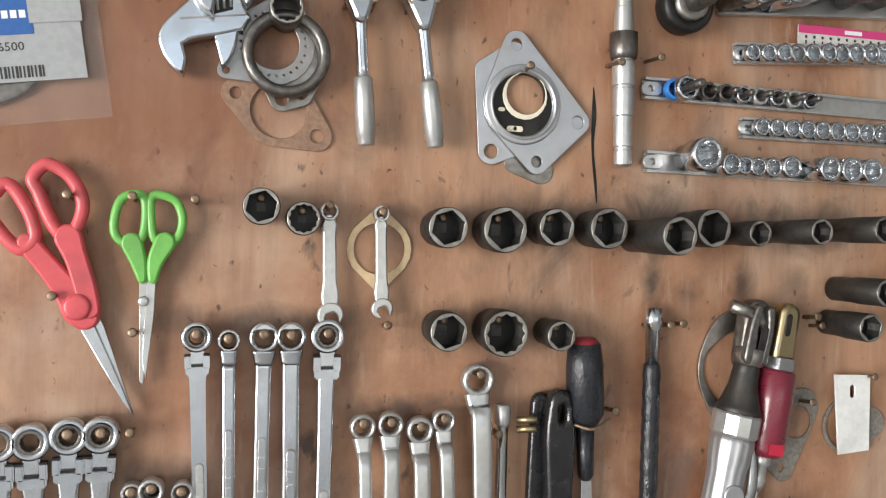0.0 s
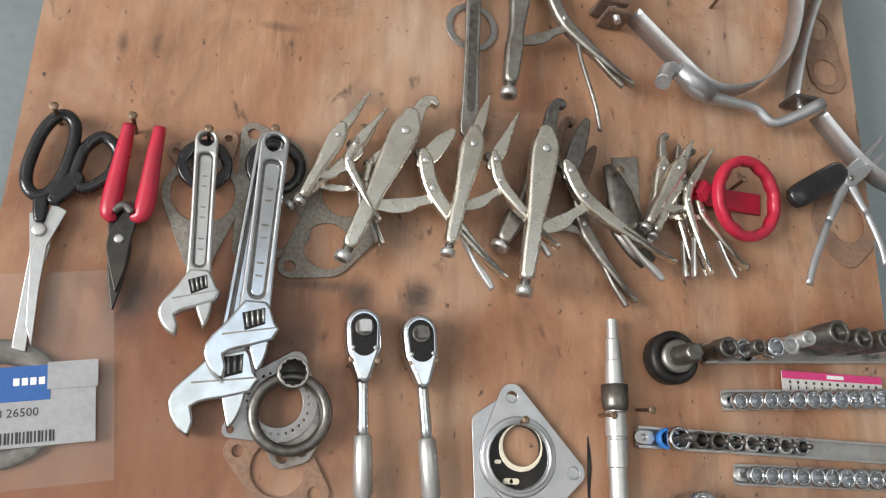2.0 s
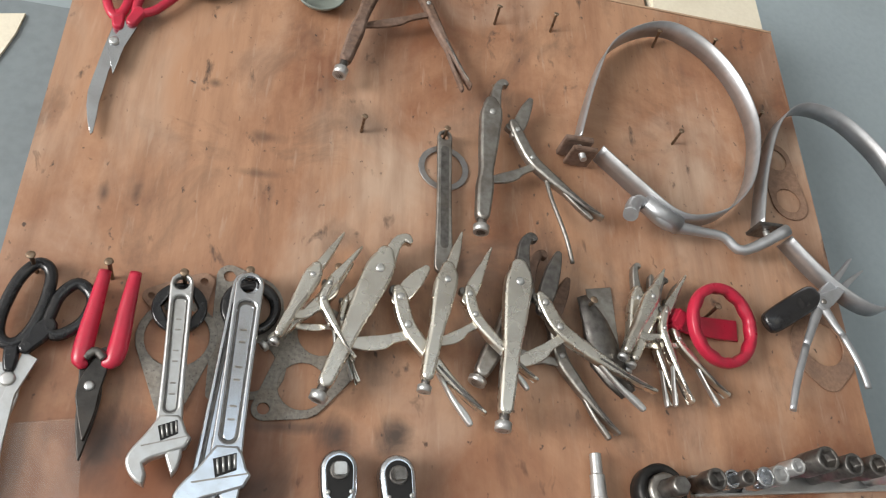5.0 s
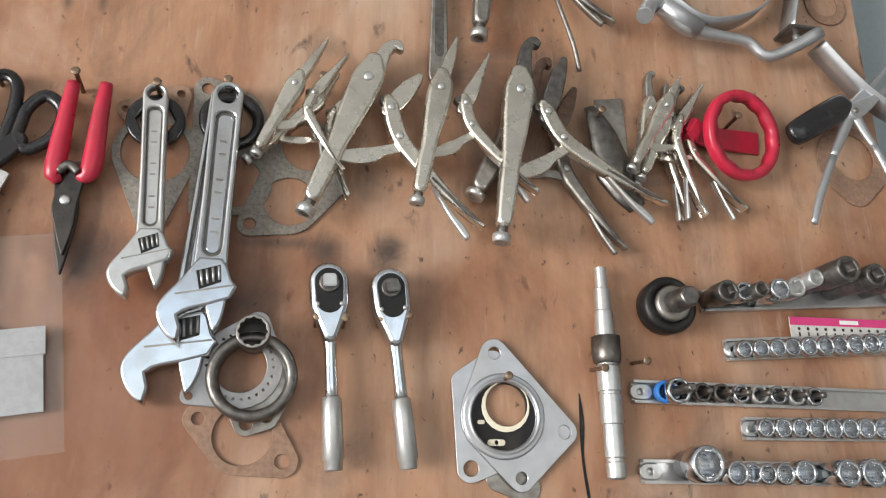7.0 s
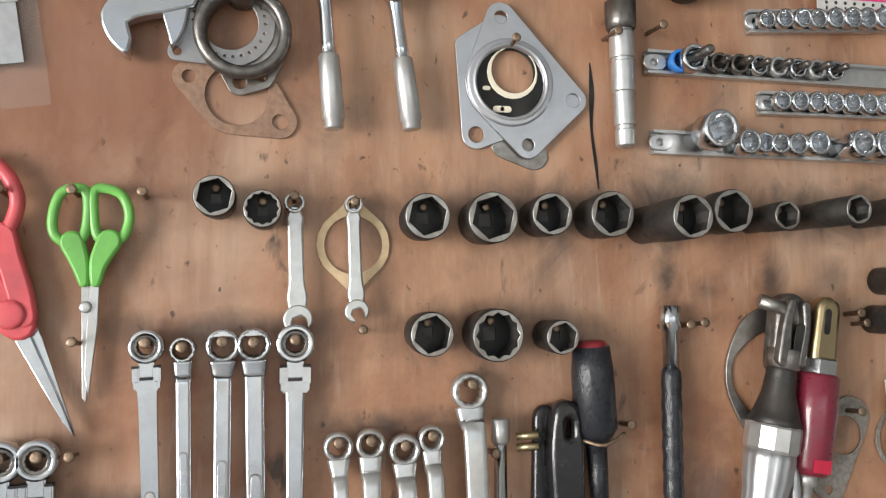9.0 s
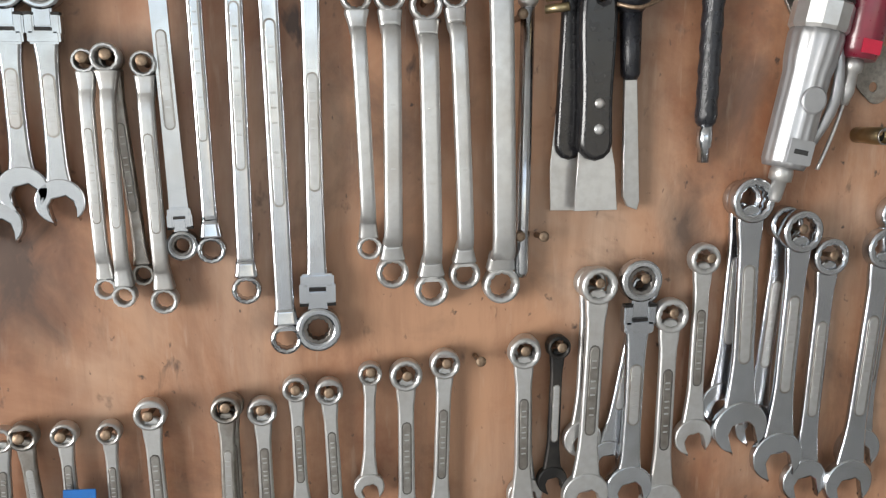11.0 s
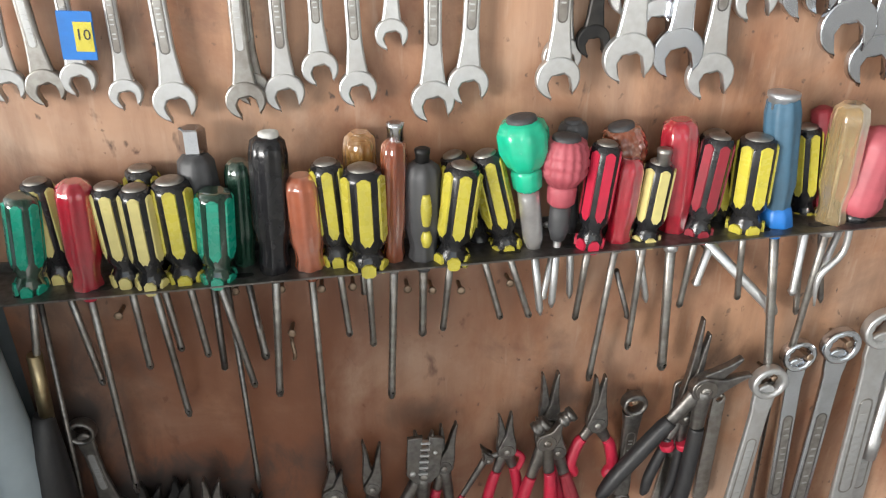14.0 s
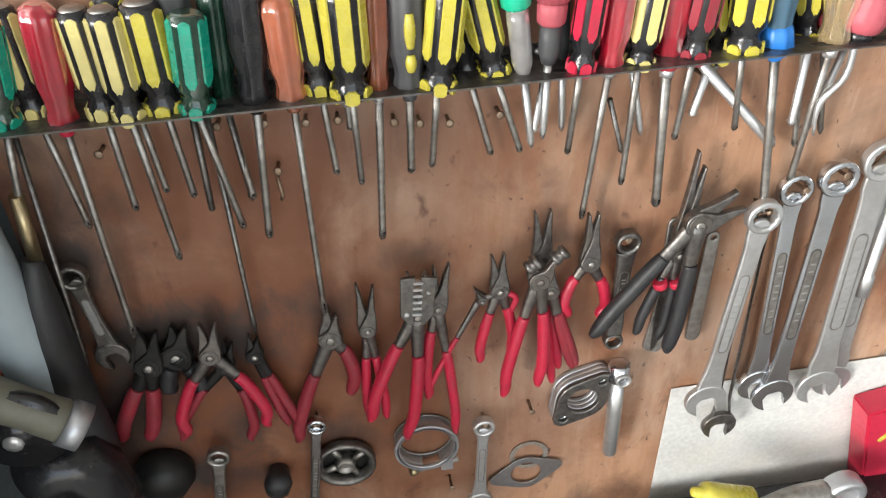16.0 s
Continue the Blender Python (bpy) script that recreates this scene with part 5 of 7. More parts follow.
_m, _l = span(0.269, 2.084, 0.271, 1.896, 0.014)
_ob = thing("shaft", "turned steel shaft with a dark knurled collar resting on nails", "shaft", _m)
part("shaft_body", turned([(0, 0.003), (-0.001, 0.0056), (-0.020, 0.0058), (-0.021, 0.0072), (-0.041, 0.0078), (-0.042, 0.0084), (-_l * 0.34, 0.0092), (-_l * 0.48, 0.0092), (-_l * 0.49, 0.0104), (-_l * 0.60, 0.0104), (-_l * 0.605, 0.0088), (-_l * 0.615, 0.0088), (-_l * 0.62, 0.0096), (-_l * 0.75, 0.0096), (-_l * 0.755, 0.0084), (-_l * 0.9, 0.0088), (-_l * 0.905, 0.0076), (-_l * 0.92, 0.0076), (-_l * 0.925, 0.0084), (-_l * 0.99, 0.0082), (-_l, 0.006)], n=40, shade=False), SATIN, _ob)
part("collar", turned([(-_l * 0.34, 0.010), (-_l * 0.345, 0.0130), (-_l * 0.44, 0.0130), (-_l * 0.47, 0.0120), (-_l * 0.475, 0.010)], n=40, flutes=20, depth=0.05), DARK, _ob)
nail(0.260, 1.991, 0.03, tilt=-4)
nail(0.300, 1.998, 0.03, tilt=-4)
_ob = linked("board_crack", plate([stroke([(0, 0.055, 0.0004), (0.001, 0.03, 0.0022), (0.0, 0.0, 0.0012), (0.003, -0.03, 0.0014), (0.005, -0.052, 0.0005)], 5)], 0.0, 0.0005, 0.00001), BLACKENED)
_ob.matrix_world = spot(0.247, 1.915, 0.0)
tagged(_ob, "dark split in the face veneer", "crack", kind="structure")

# ---- socket rails ----
def socket_rail(xa, za, xb, zb, label):
    m, length = span(xa, za, xb, zb, 0.001)
    ob = thing("socket_rail", label, "socket rail", m, "socket rails")
    bm = box(-0.009, 0.009, -length, 0, 0.0, 0.0015)
    for s in (-1, 1):
        box(s * 0.009 - 0.0012, s * 0.009 + 0.0012, -length, 0, 0.0, 0.008, bm)
    part("channel", bm, SATIN, ob)
    part("end_clip", plate([hull((0, -0.004, 0.007), (0, -0.012, 0.007), n=10), circle(0, -0.007, 0.003, 12)], 0.002, 0.006), SATIN, ob)
    return ob


def small_socket(x, z, out, r, mat=CHROME, label="small chromed socket clipped on a rail", points=12, back=0.006, stud=0.0):
    ob = thing("socket", label, "socket", spot(x, z, 0.0), "sockets on rails")
    part("barrel", hollow(back, out, r, r * 0.74, out - r * 1.1, points=points, taper=0.82, chamfer=0.0008), mat, ob)
    if stud:
        part("bit", turned([(out - r, r * 0.4), (out + stud, r * 0.36), (out + stud + 0.001, r * 0.2)], n=6, axis="w"), DARK, ob)
    return ob


socket_rail(0.374, 2.058, 0.621, 2.074, "steel socket rail with deep sockets")
socket_rail(0.394, 2.012, 0.612, 2.025, "steel socket rail packed with small chromed sockets")
socket_rail(0.296, 1.972, 0.599, 1.966, "steel socket rail with bit sockets and an empty end")
socket_rail(0.402, 1.940, 0.592, 1.939, "steel socket rail packed with small chromed sockets")
socket_rail(0.299, 1.903, 0.583, 1.898, "steel socket rail with mixed sockets")
# deep sockets
_c = (0.331, 2.049)
_ob = thing("drive_cup", "black rubber cup round a steel drive adaptor", "adaptor", spot(*_c, 0.001))
part("cup", turned([(0.0, 0.018), (0.006, 0.0255), (0.022, 0.0265), (0.026, 0.024), (0.026, 0.018), (0.012, 0.016)], n=36, axis="w"), BLACKENED, _ob)
part("sleeve", turned([(0.008, 0.0165), (0.030, 0.0165), (0.031, 0.0145), (0.031, 0.010)], n=28, axis="w"), WORN, _ob)
part("drive", turned([(0.02, 0.0105), (0.058, 0.0098), (0.060, 0.008)], n=6, axis="w"), DARK, _ob)
for _x, _z, _o, _r, _mt in ((0.379, 2.059, 0.045, 0.0105, DARK), (0.399, 2.061, 0.040, 0.009, CHROME), (0.410, 2.061, 0.050, 0.0075, DARK), (0.429, 2.062, 0.050, 0.010, CHROME), (0.450, 2.066, 0.045, 0.0095, SATIN),
                            (0.464, 2.073, 0.055, 0.008, SATIN), (0.483, 2.077, 0.075, 0.012, DARK), (0.516, 2.074, 0.070, 0.011, DARK), (0.554, 2.077, 0.060, 0.011, DARK), (0.585, 2.075, 0.050, 0.011, SATIN)):
    small_socket(_x, _z, _o, _r, _mt, "deep socket clipped on the upper rail", 6)
# rows of small sockets
for _i in range(12):
    _x, _z = Vector((0.405, 2.011)).lerp(Vector((0.592, 2.023)), _i / 11)
    small_socket(_x, _z, 0.020 + 0.001 * (_i % 3), 0.0082 + 0.00025 * _i)
for _i in range(10):
    _x, _z = Vector((0.417, 1.940)).lerp(Vector((0.574, 1.940)), _i / 9)
    small_socket(_x, _z, 0.020, 0.0085 + 0.0002 * _i)
for _i in range(7):
    _x, _z = Vector((0.359, 1.971)).lerp(Vector((0.473, 1.969)), _i / 6)
    small_socket(_x, _z, 0.018, 0.0085, DARK if _i in (0, 1) else (SATIN if _i % 2 else CHROME), "hex bit socket clipped on a rail", 6, stud=0.012 + 0.003 * (_i % 2))
small_socket(0.323, 1.971, 0.018, 0.010, BLUE, "blue plastic sleeve clipped on a rail", 12)
small_socket(0.330, 1.971, 0.028, 0.0115, CHROME, "white-ended chromed socket with a hex bit", 6, stud=0.022)
for _x, _z, _o, _r in ((0.341, 1.908, 0.045, 0.0155), (0.377, 1.901, 0.030, 0.0105), (0.393, 1.901, 0.028, 0.009), (0.406, 1.900, 0.030, 0.009), (0.423, 1.900, 0.030, 0.0095), (0.442, 1.901, 0.032, 0.0105),
                       (0.479, 1.900, 0.040, 0.012), (0.506, 1.900, 0.038, 0.0125), (0.530, 1.900, 0.038, 0.012)):
    small_socket(_x, _z, _o, _r, CHROME, "chromed socket clipped on the lower rail")
# printed socket card
_ob = thing("size_card", "white card with a magenta header and printed pegs", "card", spot(0.467, 2.047, 0.003))
part("card", box(0.0, 0.125, -0.024, 0.0, 0, 0.0012), PAPER, _ob)
part("header_band", box(0.0, 0.125, -0.008, 0.0, 0.0013, 0.0016), INKPINK, _ob)
_bm = bmesh.new()
for _i in range(12):
    plate([circle(0.009 + _i * 0.0098, -0.0115, 0.0016, 10)], 0.0013, 0.0016, 0.0001, _bm)
    box(0.0082 + _i * 0.0098, 0.0098 + _i * 0.0098, -0.023, -0.015, 0.0013, 0.0016, _bm)
tagged(part("peg_print", _bm, INKBLACK, _ob), kind="stuff")
_bm = box(0.055, 0.076, -0.006, -0.002, 0.0017, 0.0019)
part("printed_bar", _bm, INKWHITE, _ob)

# ---- impact sockets ----
for _x, _z, _o, _r, _p in ((-0.055, 1.850, 0.040, 0.0178, 6), (-0.022, 1.841, 0.040, 0.0165, 12), (0.098, 1.836, 0.040, 0.0210, 6), (0.148, 1.835, 0.042, 0.0238, 6), (0.196, 1.838, 0.040, 0.0200, 6), (0.245, 1.838, 0.042, 0.0220, 6),
                           (0.289, 1.832, 0.085, 0.0200, 6), (0.345, 1.840, 0.050, 0.0212, 6), (0.390, 1.836, 0.055, 0.0142, 6), (0.431, 1.838, 0.085, 0.0140, 6),
                           (0.100, 1.748, 0.040, 0.0200, 6), (0.150, 1.746, 0.042, 0.0242, 12), (0.202, 1.743, 0.040, 0.0160, 6), (0.500, 1.841, 0.085, 0.0150, 6), (0.510, 1.748, 0.060, 0.0165, 6), (0.519, 1.782, 0.070, 0.016, 6), (0.447, 1.562, 0.035, 0.0085, 12)):
    impact_socket(_x, _z, _o, _r, _p, SOCKET_BLACK if _r > 0.009 else BRASS)
    nail(_x, _z + _r * 0.42, _o - _r * 0.9, 0.002, 0.0036, 0)

# ---- scissors, small wrenches ----
scissors(-0.193, 1.769, "large pale-red kitchen scissors with broad steel blades hung on nails", PINKRED,
         (((-0.257, 1.844), (-0.248, 1.861), (-0.241, 1.862), (-0.233, 1.851), (-0.226, 1.836), (-0.224, 1.821), (-0.234, 1.813), (-0.248, 1.827)), ((-0.226, 1.868), (-0.222, 1.858), (-0.213, 1.836), (-0.204, 1.824), (-0.195, 1.830), (-0.190, 1.848), (-0.195, 1.864), (-0.205, 1.875), (-0.217, 1.879))),
         (((-0.229, 1.818, 0.008), (-0.215, 1.801, 0.0085), (-0.200, 1.781, 0.0105), (-0.193, 1.768, 0.0125), (-0.188, 1.762, 0.0115)), ((-0.200, 1.823, 0.0105), (-0.194, 1.806, 0.0085), (-0.188, 1.786, 0.0085), (-0.184, 1.767, 0.008))),
         (((-0.198, 1.761), (-0.178, 1.761), (-0.174, 1.752), (-0.152, 1.682), (-0.155, 1.686)), ((-0.197, 1.762), (-0.184, 1.761), (-0.167, 1.721), (-0.152, 1.682), (-0.160, 1.693))), 0.0052, 0.0105, CHROME, screw=PINKRED)
scissors(-0.145, 1.773, "small green-handled scissors hung on a nail", GREEN,
         (((-0.145, 1.855), (-0.152, 1.858), (-0.162, 1.854), (-0.167, 1.839), (-0.166, 1.825), (-0.156, 1.818), (-0.147, 1.823), (-0.144, 1.838)), ((-0.140, 1.855), (-0.133, 1.858), (-0.121, 1.853), (-0.116, 1.839), (-0.119, 1.825), (-0.127, 1.819), (-0.137, 1.823), (-0.140, 1.838))),
         (((-0.154, 1.819, 0.0085), (-0.149, 1.805, 0.0065), (-0.146, 1.791, 0.004)), ((-0.129, 1.820, 0.0085), (-0.136, 1.805, 0.0065), (-0.138, 1.791, 0.004))),
         (((-0.149, 1.789), (-0.142, 1.789), (-0.141, 1.761), (-0.145, 1.705), (-0.148, 1.709)), ((-0.143, 1.789), (-0.136, 1.789), (-0.137, 1.761), (-0.143, 1.710), (-0.146, 1.725))), 0.0036, 0.0042, SATIN)
combination_wrench(0.001, 1.848, 0.003, 1.761, 0.0078, SATIN, "small steel combination wrench hung on a nail", 0.008, 20, False, 0.0108, 0.75)
gasket(0.046, 1.817, ((0, 0.030, 0.006), (0, 0, 0.0285), (0, -0.030, 0.007)), ((0, 0, 0.0225), (0, 0.031, 0.003)), GASKETTAN, "tan paper exhaust gasket behind a small wrench", 0.001)
combination_wrench(0.045, 1.847, 0.047, 1.766, 0.0068, SATIN, "small steel combination wrench hung over a tan gasket", 0.008, 20, False, 0.0092, 0.75)
for _x, _z in ((-0.153, 1.854), (0.001, 1.851), (0.046, 1.847), (-0.106, 1.853), (-0.152, 1.747), (-0.210, 1.776), (-0.200, 1.854), (0.051, 1.750), (-0.153, 1.668)):
    nail(_x, _z, 0.020)

# ---- wrench nails, rod, scrapers, extension ----
for _x, _z in ((-0.104, 1.745), (-0.079, 1.741), (-0.051, 1.744), (-0.029, 1.743), (0.001, 1.744), (0.032, 1.667), (0.056, 1.667), (0.082, 1.662), (0.103, 1.668), (0.135, 1.706),
               (-0.198, 1.669), (-0.174, 1.669), (-0.152, 1.621), (-0.137, 1.623), (-0.114, 1.619), (0.152, 1.652), (0.152, 1.488), (0.171, 1.487), (0.266, 1.668), (0.303, 1.747), (0.321, 1.747), (0.334, 1.748), (0.484, 1.753), (0.480, 1.668)):
    nail(_x, _z, 0.020, 0.0022, 0.0042)
for _x, _z in ((-0.190, 1.354), (-0.159, 1.353), (-0.129, 1.365), (-0.074, 1.367), (-0.048, 1.363), (-0.022, 1.377), (0.003, 1.373), (0.035, 1.387), (0.063, 1.382), (0.094, 1.390), (0.121, 1.390), (0.157, 1.396), (0.187, 1.397), (0.217, 1.448),
               (0.255, 1.450), (0.281, 1.420), (0.311, 1.464), (0.391, 1.485), (0.421, 1.462), (-0.218, 1.355)):
    nail(_x, _z, 0.022, 0.0022, 0.0042)
_m, _l = span(0.158, 1.680, 0.155, 1.457, 0.014)
_ob = thing("sliding_bar", "long thin chromed extension rod resting on nails", "extension bar", _m)
part("rod", turned([(-0.02, 0.0052), (-_l * 0.98, 0.0056), (-_l, 0.004)], n=18), CHROME, _ob)
part("joint_head", turned([(0, 0.006), (-0.001, 0.0075), (-0.017, 0.0075), (-0.021, 0.005)], n=18), SATIN, _ob)
for _dz in (0.0, -0.0085):
    part("cross_pin", rod([(0.012, -0.014 + _dz, 0.004), (0.028, -0.012 + _dz, 0.012)], 0.0032, 10), BRASS, _ob)

# scraper knives
_m, _l = span(0.209, 1.682, 0.209, 1.508, 0.012)
_ob = thing("scraper", "black-handled putty knife with a steel blade hung on a nail", "scraper", _m, "scrapers")
part("handle", plate([stroke([(0, 0, 0.011), (0, -0.03, 0.0145), (0, -_l * 0.5, 0.0125), (0, -_l * 0.7, 0.0135)], 4), hull((0.002, -0.006, 0.003), (0.002, -0.016, 0.003), n=8)], 0.0, 0.016, 0.004), BLACKPLASTIC, _ob)
part("blade", plate([[(-0.011, -_l * 0.62), (0.011, -_l * 0.62), (0.018, -_l * 0.8), (0.021, -_l), (-0.014, -_l), (-0.012, -_l * 0.8)]], 0.006, 0.0076, 0.0003), SATIN, _ob)
for _y in (0.53, 0.64):
    rivet(0.001, -_l * _y, 0.0158, 0.004, _ob)
_m, _l = span(0.197, 1.678, 0.192, 1.507, 0.002)
_ob = thing("scraper", "second putty knife behind, its wide blade showing", "scraper", _m, "scrapers")
part("handle", plate([stroke([(0, 0, 0.010), (0, -_l * 0.5, 0.011), (0, -_l * 0.7, 0.0115)], 4)], 0.0, 0.010, 0.003), BLACKPLASTIC, _ob)
part("blade", plate([[(-0.011, -_l * 0.55), (0.011, -_l * 0.55), (0.014, -_l), (-0.012, -_l), (-0.014, -_l * 0.8)]], 0.004, 0.0052, 0.0003), SATIN, _ob)
# taped pry bar
_m, _l = span(0.232, 1.736, 0.244, 1.506, 0.022, 0.01)
_ob = thing("pry_tool", "black-taped pry tool with red cap and steel blade", "pry bar", _m)
part("handle", turned([(0, 0.008), (-0.002, 0.0148), (-_l * 0.1, 0.017), (-_l * 0.29, 0.0175), (-_l * 0.33, 0.012), (-_l * 0.35, 0.008)], n=22), TAPE, _ob)
part("cap", turned([(0.003, 0.004), (0.002, 0.011), (-0.004, 0.0145), (-0.006, 0.0146)], n=20), DULLRED, _ob)
part("taped_shank", turned([(-_l * 0.33, 0.0085), (-_l * 0.54, 0.0075), (-_l * 0.56, 0.005)], n=16), TAPE, _ob)
part("blade", plate([[(-0.005, -_l * 0.54), (0.005, -_l * 0.54), (0.008, -_l * 0.97), (0.006, -_l), (-0.002, -_l * 0.985), (-0.006, -_l * 0.95)]], -0.002, 0.002, 0.0006), SATIN, _ob)
part("wire_tie", rod([(-0.014, -_l * 0.32, 0.008), (0, -_l * 0.335, 0.016), (0.02, -_l * 0.31, 0.01)], 0.0016, 8), NAIL, _ob)
# taped extension bar
_m, _l = span(0.306, 1.765, 0.303, 1.543, 0.014)
_ob = thing("extension_bar", "chromed socket extension wrapped in black tape on nails", "extension bar", _m)
part("socket_end", turned([(0, 0.005), (-0.0005, 0.0085), (-0.020, 0.0088), (-0.021, 0.0068), (-0.055, 0.0065)], n=20), CHROME, _ob)
part("tape_wrap", turned([(-0.052, 0.0065)] + [(-0.054 - (_l - 0.085) * i / 24, 0.0078 + 0.0005 * (i % 3)) for i in range(25)] + [(-_l + 0.029, 0.006)], n=18), TAPE, _ob)
part("drive_end", turned([(-_l + 0.03, 0.0062), (-_l + 0.012, 0.0062), (-_l + 0.011, 0.0048), (-_l, 0.0046)], n=16), CHROME, _ob)

# ---- air tools ----
_ob = linked("hanger_bracket", plate([stroke([(0.026, 0.046, 0.011), (0.006, 0.036, 0.009), (-0.012, 0.012, 0.0032), (-0.014, -0.012, 0.0030), (-0.004, -0.034, 0.005), (0.012, -0.056, 0.008)], 5)], 0.0, 0.003, 0.0006), WORN)
_ob.matrix_world = spot(0.379, 1.707, 0.001)
tagged(_ob, "curved dark steel hanger bracket behind the air ratchet", "bracket")
_m, _l = span(0.411, 1.760, 0.361, 1.511, 0.024)
_ob = thing("air_ratchet", "air ratchet with dark head and ribbed silver grip", "air ratchet", _m)
part("head", plate([hull((0, -0.002, 0.0150), (0, -0.045, 0.0128), n=24)], -0.012, 0.006, 0.004), DARK, _ob)
part("fork_arm", plate([stroke([(-0.006, 0.004, 0.004), (-0.008, -0.014, 0.0045), (-0.007, -0.044, 0.006)], 4)], 0.004, 0.013, 0.002), DARK, _ob)
part("fork_arm", plate([stroke([(0.007, 0.004, 0.004), (0.010, -0.014, 0.0035), (0.009, -0.044, 0.004)], 4)], 0.004, 0.013, 0.002), DARK, _ob)
part("head_collar", turned([(-0.034, 0.0125), (-0.035, 0.0142), (-0.050, 0.0142), (-0.051, 0.012)], n=28), WORN, _ob)
part("fork_slot", plate([hull((0.004, -0.016, 0.0045), (0.004, -0.036, 0.0045), n=12)], 0.0118, 0.0126, 0.0002), BLACKENED, _ob)
part("anvil", rod([(-0.03, 0.002, 0.0), (-0.008, -0.002, 0.006)], 0.006, 12), WORN, _ob)
part("neck", turned([(-_l * 0.19, 0.0122), (-_l * 0.21, 0.0120), (-_l * 0.28, 0.0135), (-_l * 0.36, 0.0195), (-_l * 0.375, 0.0215), (-_l * 0.385, 0.0205)], n=28), SOCKET_BLACK, _ob)
part("collar", turned([(-_l * 0.38, 0.0205), (-_l * 0.39, 0.0225), (-_l * 0.46, 0.0225), (-_l * 0.47, 0.021)], n=12, shade=False), SATIN, _ob)
part("grip", turned([(-_l * 0.465, 0.0200), (-_l * 0.49, 0.0212), (-_l * 0.56, 0.0200), (-_l * 0.6, 0.0180), (-_l * 0.78, 0.0178), (-_l * 0.87, 0.0176), (-_l * 0.89, 0.0160)], n=56, flutes=14, depth=0.06), GALVANISED, _ob)
part("name_plate", box(-0.011, 0.011, -_l * 0.875, -_l * 0.80, 0.0165, 0.0182, bevel=0.0008), GALVANISED, _ob)
part("round_badge", turned([(0.0168, 0.0105), (0.0185, 0.0105), (0.019, 0.009)], n=28, at=(0.0, -_l * 0.68), axis="w"), GALVANISED, _ob)
part("printed_bar", box(-0.006, 0.006, -_l * 0.845, -_l * 0.83, 0.0182, 0.0186), INKBLACK, _ob)
part("trigger", rod([(0.021, -_l * 0.5, 0.004), (0.026, -_l * 0.66, 0.006), (0.018, -_l * 0.8, 0.004)], [0.003, 0.005, 0.003], 10, flat=0.6), GALVANISED, _ob)
part("air_fitting", turned([(-_l * 0.88, 0.007), (-_l * 0.90, 0.009), (-_l * 0.93, 0.009), (-_l * 0.935, 0.006), (-_l * 0.99, 0.005), (-_l, 0.0035)], n=12), SATIN, _ob)
_m, _l = span(0.445, 1.762, 0.416, 1.587, 0.022)
_ob = thing("die_grinder", "maroon air grinder with a brass-coloured head hung on a nail", "air grinder", _m)
part("head", plate([hull((0, -0.004, 0.0115), (0, -_l * 0.24, 0.0125), n=20)], -0.009, 0.010, 0.005), BRASS, _ob)
part("jaw_slot", plate([hull((-0.002, -0.006, 0.003), (-0.002, -0.022, 0.003), n=10)], 0.0098, 0.0106, 0.0002), BLACKENED, _ob)
part("nut", turned([(-_l * 0.25, 0.0125), (-_l * 0.26, 0.0158), (-_l * 0.325, 0.0158), (-_l * 0.33, 0.013)], n=6, shade=False), CHROME, _ob)
part("body", turned([(-_l * 0.325, 0.0155), (-_l * 0.34, 0.0185), (-_l * 0.5, 0.0195), (-_l * 0.76, 0.0185), (-_l * 0.8, 0.016)], n=32), MAROON, _ob)
part("label_plate", box(-0.008, 0.008, -_l * 0.78, -_l * 0.72, 0.0178, 0.0188), RED, _ob)
part("air_fitting", turned([(-_l * 0.79, 0.006), (-_l * 0.80, 0.0085), (-_l * 0.85, 0.0085), (-_l * 0.86, 0.006), (-_l * 0.94, 0.0065), (-_l, 0.004)], n=12), SATIN, _ob)
_s = linked("lever_rod", rod([(0, 0, 0), (-0.010, -0.03, 0.002), (-0.024, -0.062, 0.004)], 0.0016, 10), SATIN)
_s.matrix_world = spot(0.421, 1.598, 0.02)
tagged(_s, "thin steel throttle lever hung below the air grinder", "lever")
gasket(0.470, 1.631, ((0.012, 0.03, 0.020), (-0.012, -0.02, 0.018), (-0.008, -0.034, 0.010)), ((0.006, 0.016, 0.017), (-0.012, -0.03, 0.004)), GASKET, "grey paper gasket behind the air grinder", 0.001)
# hanging white tag with its gasket
_ob = thing("plastic_tag", "creased white plastic tag hung on a screw", "tag", spot(0.537, 1.653, 0.008, 1))
part("sheet", plate([[(-0.022, 0.042), (0.022, 0.040), (0.021, -0.038), (-0.017, -0.040)], hull((0.0, 0.020, 0.003), (0.0, 0.028, 0.003), n=8)], 0, 0.002, 0.0005), WHITE, _ob)
gasket(0.538, 1.641, ((0, 0, 0.030), (0.03, 0.0, 0.016)), ((0, 0, 0.026),), GASKET, "thin grey ring gasket behind a white tag", 0.001)
nail(0.556, 1.691, 0.018)
nail(0.491, 1.744, 0.018)

